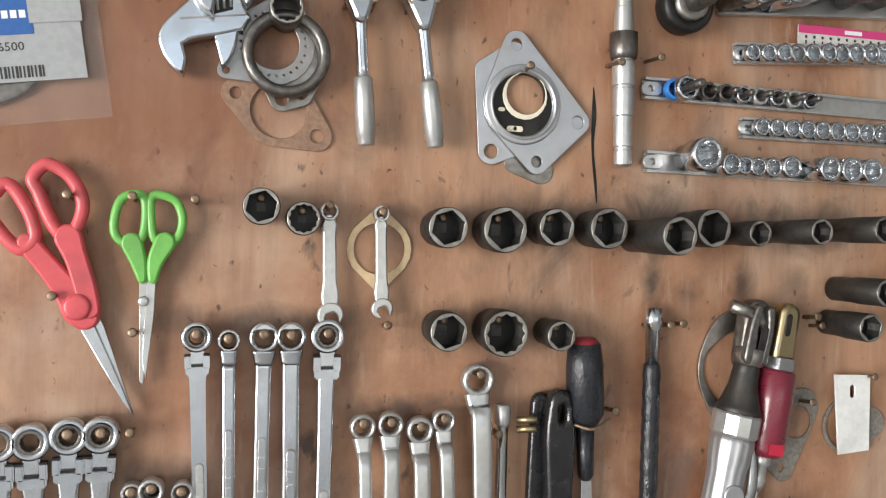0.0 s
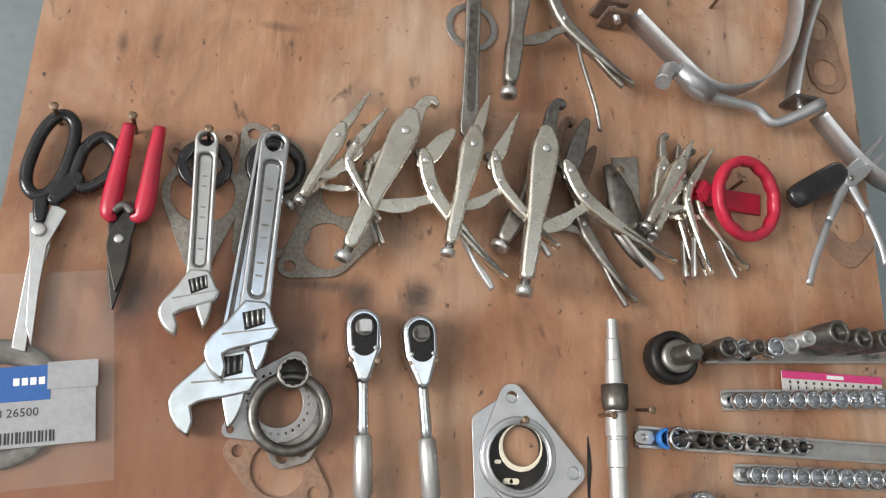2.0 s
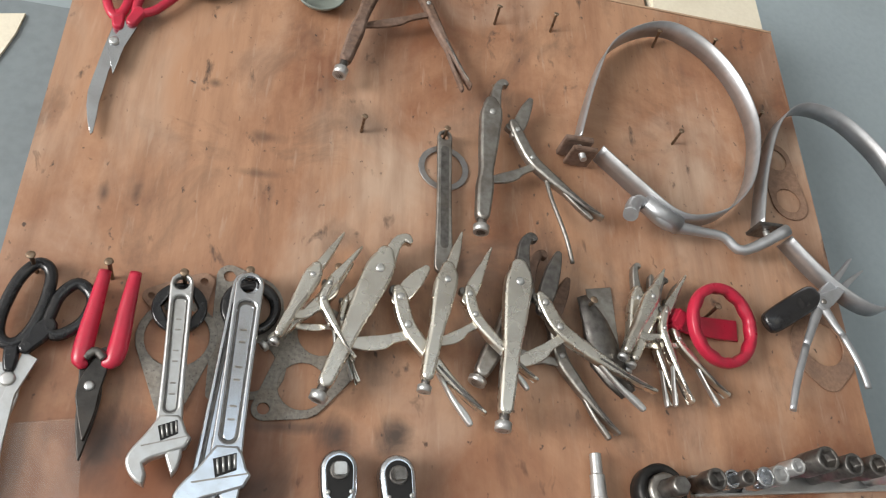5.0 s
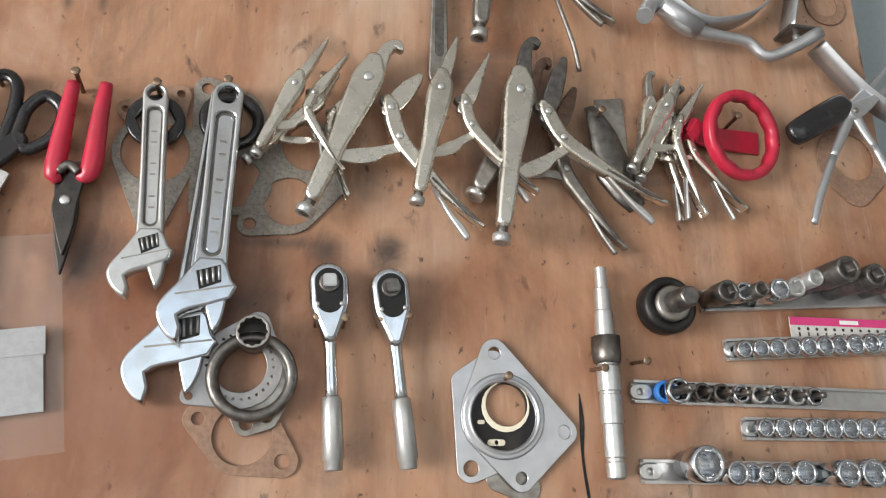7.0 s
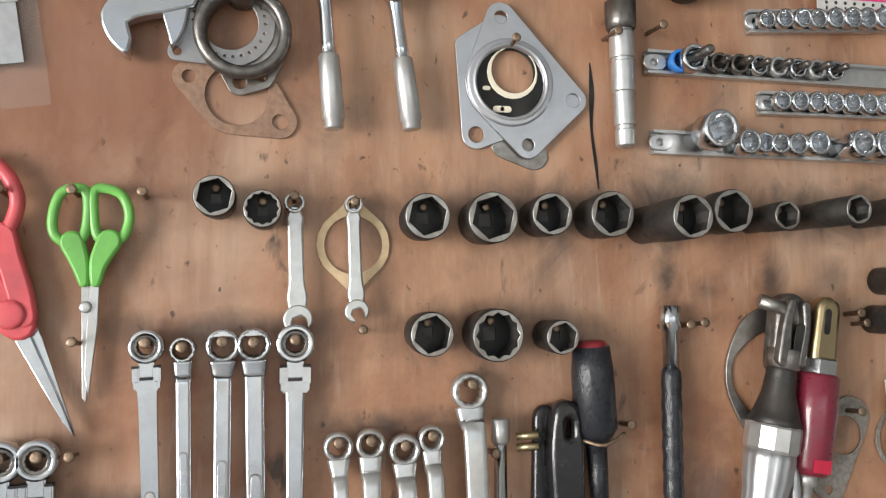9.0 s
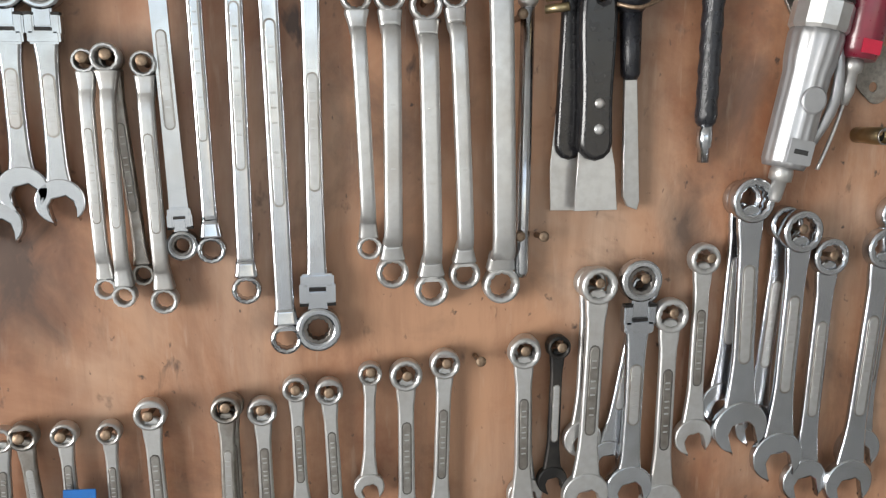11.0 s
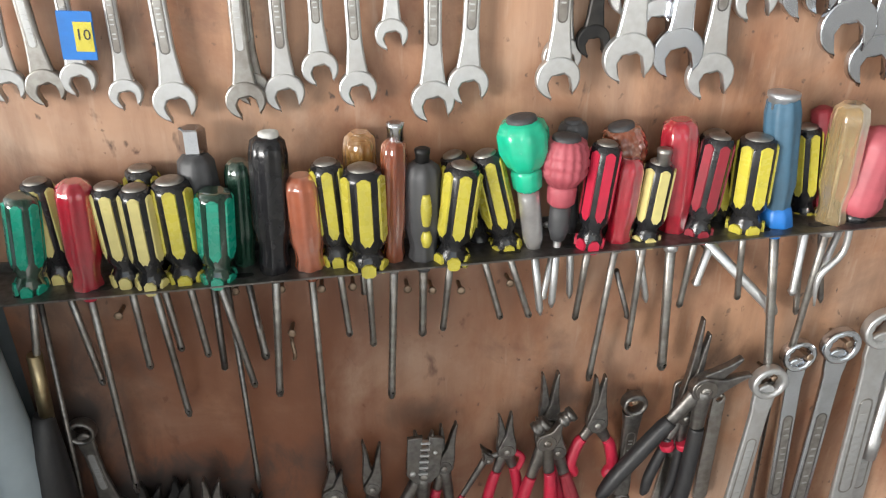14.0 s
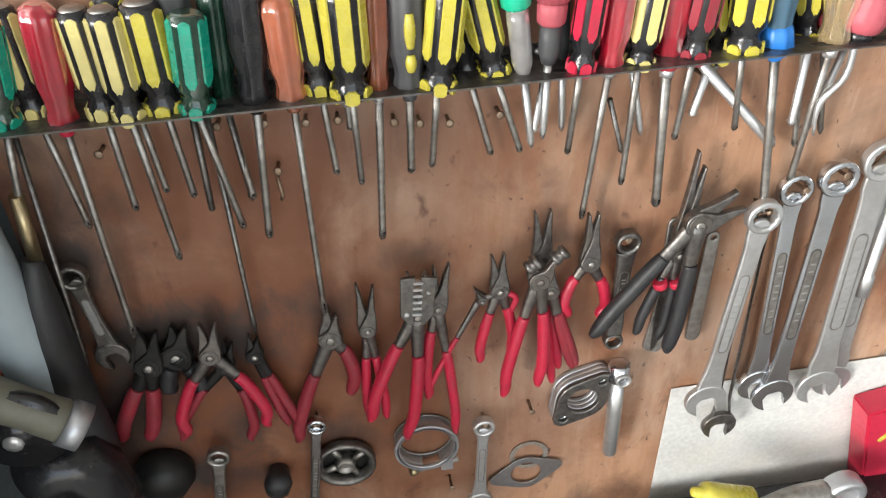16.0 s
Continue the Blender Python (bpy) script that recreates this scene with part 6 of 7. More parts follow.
# ---- the two lower wrench rows ----
_satin = "satin steel combination wrench hung on a nail by its ring"
_chrome = "bright chromed combination wrench hung on a nail"
combination_wrench(-0.233, 1.354, -0.238, 1.262, 0.0095)
combination_wrench(-0.218, 1.355, -0.213, 1.260, 0.0105, WORN, "oil-darkened combination wrench hung askew")
combination_wrench(-0.190, 1.354, -0.190, 1.265, 0.0095)
combination_wrench(-0.159, 1.353, -0.160, 1.253, 0.0090)
combination_wrench(-0.129, 1.365, -0.127, 1.246, 0.0120)
combination_wrench(-0.071, 1.366, -0.071, 1.253, 0.0095, WORN, "worn grey combination wrench behind another", w=0.003)
combination_wrench(-0.074, 1.367, -0.076, 1.247, 0.0110, WORN, "scraped whitish combination wrench on top of another", w=0.012)
combination_wrench(-0.048, 1.361, -0.048, 1.250, 0.0112)
combination_wrench(-0.022, 1.377, -0.021, 1.267, 0.0102)
combination_wrench(0.003, 1.373, 0.006, 1.251, 0.0108)
combination_wrench(0.035, 1.385, 0.032, 1.290, 0.0092, panel=False)
combination_wrench(0.063, 1.382, 0.062, 1.239, 0.0128)
combination_wrench(0.094, 1.389, 0.089, 1.251, 0.0120)
combination_wrench(0.161, 1.396, 0.162, 1.269, 0.0115, w=0.002)
combination_wrench(0.157, 1.396, 0.157, 1.255, 0.0130, w=0.012)
combination_wrench(0.214, 1.448, 0.211, 1.314, 0.0125, w=0.002)
combination_wrench(0.217, 1.448, 0.211, 1.269, 0.0152, w=0.013)
flex_wrench(0.253, 1.450, 0.250, 1.271, 0.0175, w=0.010, label="oily chromed flex-head ratchet wrench hung on a nail")
combination_wrench(0.260, 1.441, 0.234, 1.294, 0.0130, CHROME, _chrome, w=0.002)
combination_wrench(0.281, 1.419, 0.280, 1.252, 0.0145, w=0.010)
combination_wrench(0.310, 1.464, 0.309, 1.309, 0.0130)
combination_wrench(0.343, 1.512, 0.336, 1.336, 0.0150, CHROME, _chrome, w=0.002)
combination_wrench(0.345, 1.512, 0.348, 1.317, 0.0185, CHROME, _chrome, w=0.013)
combination_wrench(0.383, 1.490, 0.369, 1.313, 0.0150, CHROME, _chrome, w=0.002)
combination_wrench(0.391, 1.485, 0.385, 1.287, 0.0178, CHROME, _chrome, w=0.013)
combination_wrench(0.421, 1.462, 0.415, 1.260, 0.0160, CHROME, _chrome, w=0.010)
combination_wrench(0.469, 1.468, 0.456, 1.256, 0.0175, CHROME, _chrome, w=0.014)
combination_wrench(0.486, 1.495, 0.472, 1.281, 0.0160, CHROME, _chrome, w=0.003)
combination_wrench(0.187, 1.397, 0.184, 1.281, 0.0098, BLACKENED, "blue-black combination wrench with taped shank", w=0.006)

# long ring wrenches
flex_wrench(-0.104, 1.744, -0.097, 1.492, 0.0125, "flex", 0.0112, label="long chromed flex-head double ratchet wrench")
box_wrench(-0.079, 1.741, -0.077, 1.488, 0.0092, 0.0102)
box_wrench(-0.051, 1.743, -0.054, 1.457, 0.0125, 0.0108)
box_wrench(-0.029, 1.743, -0.027, 1.418, 0.0125, 0.0120)
flex_wrench(0.001, 1.743, -0.003, 1.424, 0.0145, "flex", 0.0172, label="long chromed flex-head double ratchet wrench")
flex_wrench(-0.248, 1.665, -0.243, 1.514, 0.0145)
flex_wrench(-0.225, 1.665, -0.218, 1.511, 0.0145)
flex_wrench(-0.198, 1.668, -0.199, 1.535, 0.0145)
flex_wrench(-0.175, 1.668, -0.176, 1.526, 0.0145)
_short = "short steel double ring wrench hung on a nail"
box_wrench(-0.152, 1.621, -0.151, 1.463, 0.0082, 0.0080, SATIN, _short, offset=0.006)
box_wrench(-0.136, 1.622, -0.126, 1.471, 0.0078, 0.0080, WORN, _short, w=0.001)
box_wrench(-0.137, 1.623, -0.138, 1.458, 0.0100, 0.0082, SATIN, _short, w=0.011, offset=0.006)
box_wrench(-0.114, 1.619, -0.112, 1.452, 0.0090, 0.0098, SATIN, _short, offset=0.006)
_cranked = "cranked satin steel double ring wrench hung on a nail"
box_wrench(0.032, 1.665, 0.037, 1.485, 0.0110, 0.0092, SATIN, _cranked, offset=0.012)
box_wrench(0.056, 1.666, 0.054, 1.465, 0.0112, 0.0122, SATIN, _cranked, offset=0.012)
box_wrench(0.082, 1.660, 0.084, 1.450, 0.0118, 0.0130, SATIN, _cranked, offset=0.012)
box_wrench(0.103, 1.667, 0.110, 1.461, 0.0102, 0.0118, SATIN, _cranked, offset=0.012)
box_wrench(0.134, 1.702, 0.139, 1.451, 0.0145, 0.0145, SATIN, "large cranked steel double ring wrench", offset=0.014)

# ---- screwdriver rail ----
_a, _b = Vector((-0.288, 1.109)), Vector((0.471, 1.131))
_len = (_b - _a).length
_m = Matrix.Translation((_a.x, 0, _a.y)) @ Matrix.Rotation(-math.atan2(_b.y - _a.y, _b.x - _a.x), 4, "Y")
rail = thing("screwdriver_rail", "thin dark perforated steel angle rail screwed to the board", "tool rail", _m)
_bm = box(0, _len, -0.056, -0.001, -0.0016, 0.0, bevel=0.0004)
box(0, _len, -0.0022, 0.0, -0.0016, 0.008, _bm)
part("angle_strip", _bm, DARK, rail)
for _i in range(14):
    _x = _len * (0.04 + 0.07 * _i)
    part("punched_slot", plate([hull((_x, -0.043, 0.0035), (_x + 0.012, -0.043, 0.0035), n=10)], 0.0002, 0.0006, 0.0001), BLACKENED, rail)
for _i in range(6):
    _x = _len * (0.08 + 0.17 * _i)
    part("fixing_screw", turned([(-0.008, 0.0032), (-0.0092, 0.0028), (-0.0098, 0.001)], n=12, at=(_x, 0.004)), SATIN, rail)

BY, BCR, TE = (BLACKPLASTIC, YELLOW, YELLOW), (BLACKPLASTIC, CREAM, CREAM), (DEEPGREEN, TEAL, TEAL)
_yb = "screwdriver with a yellow and black fluted handle standing in the rail"
_clear = "screwdriver with a translucent fluted handle standing in the rail"
screwdriver(-0.240, 1.189, -0.251, 1.107, -0.279, 0.974, 0.025, TE, label="screwdriver with a teal translucent handle")
screwdriver(-0.234, 1.193, -0.232, 1.107, -0.222, 1.005, 0.025, BCR, 0.02, label=_yb)
screwdriver(-0.202, 1.198, -0.209, 1.105, -0.216, 0.880, 0.028, (CLEARRED, None, RED), label="long screwdriver with a translucent red handle")
screwdriver(-0.180, 1.193, -0.178, 1.110, -0.181, 1.018, 0.026, BCR, label=_yb)
screwdriver(-0.160, 1.197, -0.160, 1.099, -0.155, 1.028, 0.026, BY, 0.014, 0.012, label=_yb)
screwdriver(-0.159, 1.193, -0.159, 1.107, -0.157, 0.964, 0.026, BCR, 0.042, label=_yb)
screwdriver(-0.135, 1.195, -0.134, 1.109, -0.132, 1.026, 0.031, BY, label=_yb)
screwdriver(-0.104, 1.188, -0.110, 1.109, -0.097, 0.990, 0.028, TE, 0.042, label="screwdriver with a teal translucent handle")
screwdriver(-0.087, 1.202, -0.092, 1.105, -0.084, 1.019, 0.022, (DEEPGREEN, None, None), 0.02, label="screwdriver with a bottle-green translucent handle")
screwdriver(-0.062, 1.226, -0.067, 1.111, -0.077, 0.978, 0.029, (BLACKPLASTIC, None, BLACKPLASTIC), label="large screwdriver with a black fluted handle", blade=0.0035)
screwdriver(-0.041, 1.194, -0.039, 1.110, -0.039, 0.885, 0.029, (ORANGE, None, BROWN), label="long screwdriver with a faded orange handle")
screwdriver(-0.022, 1.202, -0.017, 1.113, -0.012, 1.036, 0.026, BY, 0.032, label=_yb)
screwdriver(0.005, 1.218, 0.002, 1.101, 0.003, 1.072, 0.027, (AMBER, None, None), 0.014, 0.012, label="screwdriver with an amber translucent handle")
screwdriver(0.005, 1.200, 0.006, 1.112, 0.008, 1.024, 0.033, BY, 0.042, label=_yb)
screwdriver(0.030, 1.219, 0.027, 1.112, 0.022, 0.965, 0.021, (BROWN, None, SATIN), label="screwdriver with a brown translucent handle and steel cap", blade=0.0035)
_ob = screwdriver(0.051, 1.200, 0.051, 1.112, 0.051, 1.031, 0.029, (GREYGRIP, None, GREYGRIP), label="screwdriver with a grey rubber grip and yellow insets", blade=0.0035)
for _a2, _b2 in ((-0.022, -0.048), (-0.053, -0.066)):
    part("yellow_inset", rod([(0.001, _a2, 0.0128), (0.001, (_a2 + _b2) / 2, 0.0135), (0.001, _b2, 0.0128)], [0.003, 0.0045, 0.003], 12), YELLOW, _ob)
screwdriver(0.077, 1.196, 0.103, 1.107, 0.122, 1.037, 0.024, BY, 0.014, 0.012, label=_yb)
screwdriver(0.082, 1.198, 0.072, 1.113, 0.069, 1.035, 0.030, BY, 0.042, label=_yb)
screwdriver(0.100, 1.202, 0.122, 1.113, 0.146, 1.042, 0.026, BY, 0.03, label=_yb)
screwdriver(0.193, 1.210, 0.186, 1.118, 0.188, 1.036, 0.025, (BLACKPLASTIC, RED, RED), 0.042, label="screwdriver with a red and black fluted handle")
screwdriver(0.215, 1.195, 0.212, 1.118, 0.207, 0.966, 0.026, (CLEARRED, None, None), label="screwdriver with a translucent red handle")
screwdriver(0.241, 1.190, 0.236, 1.117, 0.241, 0.999, 0.026, BCR, label="screwdriver with a cream and black handle and steel striking cap")
screwdriver(0.257, 1.221, 0.265, 1.110, 0.278, 0.972, 0.031, (CLEARRED, None, None), 0.026, label="large screwdriver with a translucent red handle", blade=0.0045)
screwdriver(0.293, 1.204, 0.315, 1.107, 0.303, 1.074, 0.026, BY, 0.014, 0.012, label=_yb)
screwdriver(0.287, 1.209, 0.281, 1.118, 0.285, 1.041, 0.026, (BLACKPLASTIC, DULLRED, DULLRED), label="screwdriver with a dull red and black handle")
screwdriver(0.320, 1.207, 0.323, 1.122, 0.340, 1.045, 0.032, BY, label=_yb)
_ob = screwdriver(0.336, 1.239, 0.354, 1.120, 0.382, 0.959, 0.029, (BLUEGREY, None, BLUE), 0.032, 0.03, label="long screwdriver with a blue-grey rubber handle", blade=0.0042)
part("blue_collar", turned([(-0.094, 0.0098), (-0.100, 0.0128), (-0.118, 0.0150), (-0.121, 0.0120), (-0.123, 0.006)], n=32, flutes=8, depth=0.08), BLUE, _ob)
screwdriver(0.375, 1.206, 0.390, 1.118, 0.408, 1.018, 0.024, BY, 0.014, 0.012, label=_yb)
screwdriver(0.394, 1.232, 0.400, 1.121, 0.407, 0.981, 0.030, (PALEAMBER, None, None), label="screwdriver with a pale amber translucent handle", blade=0.0035)

# ---- more drivers in the rail ----
ball_driver(0.126, 1.230, 0.142, 1.119, 0.0205, EMERALD, SMOKE, "stubby ratchet driver with an emerald green ball grip")
ball_driver(0.161, 1.215, 0.160, 1.129, 0.0195, PINK, GREYGRIP, "ratchet driver with a worn pink ball grip", 0.04, 3)
ball_driver(0.172, 1.220, 0.178, 1.123, 0.0125, GREYGRIP, GREYGRIP, "grey ball-grip driver behind a pink one", 0.018)
ball_driver(0.211, 1.215, 0.237, 1.112, 0.0185, BROWN, DARK, "driver with a worn brown ball grip", 0.02, 3)
_m, _l = span(-0.117, 1.229, -0.119, 1.102, 0.02)
_ob = thing("bit_driver", "dark bit driver with a steel hex cap and red oval mark", "screwdriver", _m, "screwdrivers in the rail")
part("hex_cap", turned([(0.0, 0.008), (-0.001, 0.0098), (-0.018, 0.0098), (-0.022, 0.008)], n=6, shade=False), CHROME, _ob)
part("handle", turned([(-0.02, 0.0085), (-0.026, 0.0138), (-0.05, 0.0158), (-_l * 0.6, 0.0145), (-_l, 0.011)], n=40, flutes=8, depth=0.06), GREYGRIP, _ob)
part("oval_mark", rod([(-0.002, -0.05, 0.0125), (0.0, -0.062, 0.0128), (0.002, -0.078, 0.0122)], [0.003, 0.0055, 0.003], 12), PINK, _ob)
part("blade", turned([(-_l, 0.003), (-_l - 0.09, 0.003), (-_l - 0.092, 0.001)], n=10), DARK, _ob)
_m, _l = span(0.429, 1.206, 0.420, 1.126, 0.036)
_ob = thing("awl", "hooked awl with a knobbed pink rubber handle", "awl", _m, "screwdrivers in the rail")
part("handle", turned([(0.004, 0.006), (0.0, 0.015), (-0.01, 0.0185)] + [(-0.012 - 0.006 * i, 0.0188 - 0.0012 * (i % 2)) for i in range(9)] + [(-0.07, 0.015), (-0.073, 0.011)], n=36, flutes=14, depth=0.06), PINK, _ob)
part("bolster", turned([(-0.07, 0.0125), (-0.08, 0.0115), (-_l, 0.009), (-_l - 0.004, 0.005)], n=20), BLACKPLASTIC, _ob)
part("hook", rod([(0, -_l, 0.0), (0.004, -_l - 0.03, 0), (-0.010, -_l - 0.055, 0.0), (-0.004, -_l - 0.085, 0.0)], [0.0032, 0.003, 0.003, 0.001], 10), SATIN, _ob)
_m, _l = span(0.385, 1.221, 0.411, 1.111, 0.012)
_ob = thing("screwdriver", "screwdriver with a dark red handle behind an amber one", "screwdriver", _m, "screwdrivers in the rail")
part("handle", turned([(0, 0.005), (-0.003, 0.0095), (-_l * 0.7, 0.0105), (-_l * 0.85, 0.008), (-_l, 0.006)], n=32, flutes=8, depth=0.08), DULLRED, _ob)
part("blade", turned([(-_l, 0.003), (-_l - 0.08, 0.0028), (-_l - 0.085, 0.001)], n=10), DARK, _ob)
# caps and struck heads
for _x, _z, _r, _h, _w2, _mt in ((0.031, 1.231, 0.0068, 0.020, 0.036, CHROME), (0.051, 1.210, 0.006, 0.016, 0.036, BLACKENED), (0.241, 1.202, 0.006, 0.018, 0.04, WORN), (0.336, 1.241, 0.0125, 0.008, 0.032, GALVANISED), (-0.061, 1.228, 0.0075, 0.003, 0.036, PAPER)):
    _ob = linked("striking_cap", turned([(0.001, _r * 0.6), (0.0, _r), (-0.003, _r), (-0.004, _r * 0.9), (-_h - 0.004, _r * 0.9)], n=18), _mt)
    _ob.matrix_world = spot(_x, _z, _w2)
    tagged(_ob, "metal striking cap on a screwdriver handle", "cap", "striking caps")
# loose shafts below the rail
for _x0, _z0, _x1, _z1, _r in ((-0.107, 1.102, -0.107, 0.865, 0.0024), (-0.251, 1.097, -0.269, 0.846, 0.0024), (0.293, 1.114, 0.384, 1.023, 0.0048), (0.220, 1.084, 0.240, 1.029, 0.0024), (0.420, 1.117, 0.415, 1.039, 0.003),
                               (-0.090, 1.094, -0.086, 1.015, 0.0026), (0.161, 1.107, 0.158, 1.057, 0.003), (0.387, 1.117, 0.396, 1.042, 0.0035), (0.301, 1.106, 0.299, 1.060, 0.0035)):
    _m, _l = span(_x0, _z0, _x1, _z1, 0.026, 0.016)
    _ob = linked("driver_shaft", turned([(0.004, _r), (-_l * 0.9, _r), (-_l * 0.93, _r * 1.35), (-_l, _r * 0.5)], n=10), DARK if _r < 0.0028 else SATIN)
    _ob.matrix_world = _m
    tagged(_ob, "thin steel driver shaft hanging through the rail", "shaft", "loose shafts")
for _x, _z in ((-0.103, 1.085), (-0.066, 1.084), (-0.033, 1.082), (-0.007, 1.082), (0.039, 1.076), (0.060, 1.073), (0.085, 1.071), (0.128, 1.075), (0.303, 1.096), (-0.061, 1.040), (-0.198, 1.069)):
    nail(_x, _z, 0.018)
_ob = linked("cup_hook", rod([(0.0, 0.0, 0.0), (0, -0.004, 0.016), (0.002, -0.018, 0.02), (0.0, -0.026, 0.014)], 0.0018, 8), NAIL)
_ob.matrix_world = spot(-0.062, 1.038, 0.0)
tagged(_ob, "small rusty hook screwed into the board", "hook")

# ---- hanging pliers ----
_r = "red-handled pliers hung on a nail"
pliers(-0.000, 0.857, -0.007, 0.912, 0.009, 0.910, -0.007, 0.730, 0.012, 0.730, 0.0078, RED, label="red-handled long-nose pliers hung on a nail")
pliers(-0.037, 0.851, -0.038, 0.891, -0.029, 0.879, -0.086, 0.710, -0.021, 0.773, 0.011, DULLRED, label="worn red-handled side cutters hung on a nail")
pliers(0.049, 0.877, 0.042, 0.926, 0.058, 0.927, -0.007, 0.739, 0.032, 0.704, 0.0105, RED, "wire_stripper", "red-handled wire strippers with notched dark jaws", w=0.02)
_m = spot(0.049, 0.893, 0.030, -4)
_ob = thing("stripper_head", "dark notched steel head of wire strippers", "wire stripper", _m)
for _s in (-1, 1):
    part("jaw_plate", plate([[(_s * 0.003, 0.034), (_s * 0.017, 0.032), (_s * 0.016, -0.012), (_s * 0.008, -0.022), (_s * 0.003, -0.02)]], 0.0, 0.005, 0.0008), DARK, _ob)
for _i in range(6):
    part("tooth", box(-0.0045, 0.0045, 0.026 - _i * 0.0075, 0.029 - _i * 0.0075, 0.001, 0.0062, bevel=0.0006), SATIN, _ob)
rivet(-0.010, -0.010, 0.005, 0.003, _ob)
rivet(0.010, 0.016, 0.005, 0.002, _ob)
pliers(0.070, 0.876, 0.068, 0.923, 0.082, 0.927, 0.057, 0.752, 0.087, 0.692, 0.0085, RED, label=_r)
pliers(0.132, 0.889, 0.124, 0.929, 0.135, 0.933, 0.112, 0.797, 0.146, 0.808, 0.0085, RED, label=_r)
pliers(0.114, 0.880, 0.107, 0.893, 0.109, 0.890, 0.057, 0.752, 0.146, 0.861, 0.005, RED, label="slim red-handled snips hung askew")
pliers(0.174, 0.915, 0.165, 0.971, 0.179, 0.974, 0.194, 0.750, 0.200, 0.771, 0.0085, RED, label=_r, w=0.006)
pliers(0.168, 0.906, 0.158, 0.931, 0.183, 0.931, 0.136, 0.755, 0.174, 0.764, 0.0098, RED, label="red-handled circlip pliers with a roller head", w=0.022)
for _x, _z, _t in ((0.160, 0.928, 20), (0.185, 0.936, 20)):
    _ob = linked("roller", turned([(0.0075, 0.004), (0.007, 0.0072), (0.003, 0.0074), (0.002, 0.006), (-0.002, 0.006), (-0.003, 0.0074), (-0.007, 0.0072), (-0.0075, 0.004)], n=20), DARK)
    _ob.matrix_world = spot(_x, _z, 0.034, _t - 70)
    tagged(_ob, "small dark steel roller on a pliers head", "roller", "rollers")
pliers(0.181, 0.887, 0.173, 0.916, 0.182, 0.915, 0.212, 0.779, 0.216, 0.782, 0.0085, DULLRED, label="maroon-handled pliers hung on a nail", w=0.016)
pliers(0.221, 0.912, 0.216, 0.966, 0.224, 0.968, 0.201, 0.847, 0.238, 0.841, 0.0092, RED, label="red-handled long-nose pliers hung on a nail", bow=0.5)
pliers(-0.151, 0.855, -0.155, 0.892, -0.140, 0.893, -0.195, 0.751, -0.110, 0.751, 0.0095, RED, label=_r, w=0.02)
pliers(-0.142, 0.829, -0.139, 0.859, -0.131, 0.858, -0.204, 0.734, -0.133, 0.721, 0.0085, DULLRED, label="worn red-handled pliers hung on a nail", mat=BLACKENED)
pliers(-0.112, 0.840, -0.115, 0.863, -0.106, 0.862, -0.092, 0.738, -0.082, 0.741, 0.008, DULLRED, label="worn red-handled pliers hung on a nail", mat=BLACKENED)
pliers(-0.213, 0.841, -0.214, 0.885, -0.197, 0.882, -0.263, 0.744, -0.234, 0.740, 0.012, DULLRED, label="dark oily pliers with dull red handles", mat=BLACKENED)
pliers(-0.187, 0.844, -0.185, 0.880, -0.172, 0.879, -0.202, 0.800, -0.170, 0.795, 0.014, RUBBER, label="black-handled pliers hung on a nail", w=0.004, mat=BLACKENED)
pliers(0.316, 0.958, 0.348, 0.988, 0.358, 0.971, 0.224, 0.832, 0.309, 0.798, 0.0125, RUBBER, "water_pump_pliers", "water pump pliers with long black rubber handles", w=0.028, bow=0.06)
pliers(0.308, 0.916, 0.310, 1.027, 0.317, 1.012, 0.276, 0.817, 0.302, 0.806, 0.0085, RUBBER, label="long-nose pliers with black and red handles", w=0.016)
for _x, _z in ((0.293, 0.883), (0.310, 0.882)):
    _ob = linked("grip_collar", turned([(0.004, 0.0068), (0.003, 0.0074), (-0.003, 0.0074), (-0.004, 0.0068)], n=16), RED)
    _ob.matrix_world = spot(_x, _z, 0.028, 20)
    tagged(_ob, "red collar on a black plier handle", "collar")
for _x0, _z0, _x1, _z1 in ((0.306, 0.942, 0.310, 0.780), (0.349, 0.921, 0.350, 0.791), (0.309, 0.854, 0.303, 0.783)):
    _m, _l = span(_x0, _z0, _x1, _z1, 0.008)
    _ob = linked("steel_strip", plate([hull((0, 0, 0.007), (0, -_l, 0.008), n=12), circle(0, 0, 0.003, 12)], 0, 0.004, 0.001), WORN)
    _ob.matrix_world = _m
    tagged(_ob, "flat grey steel strip wrench behind pliers", "wrench")
_sm = "dark double ring ratchet wrench hung on a nail"
box_wrench(0.257, 0.932, 0.256, 0.805, 0.0125, 0.0105, DARK, _sm, 0.012, half=0.75)
combination_wrench(-0.252, 0.953, -0.243, 0.857, 0.0125, DARK, "oil-darkened combination wrench hung on a nail", 0.010)
combination_wrench(-0.064, 0.733, -0.086, 0.563, 0.0105, CHROME, "small chromed ratchet wrench hung on a nail", 0.016)
combination_wrench(0.118, 0.698, 0.114, 0.564, 0.0125, SATIN, "short satin ring wrench hung on a nail", 0.016)
combination_wrench(-0.172, 0.703, -0.196, 0.543, 0.0125, WORN, "oily ring wrench hung on a nail", 0.016)
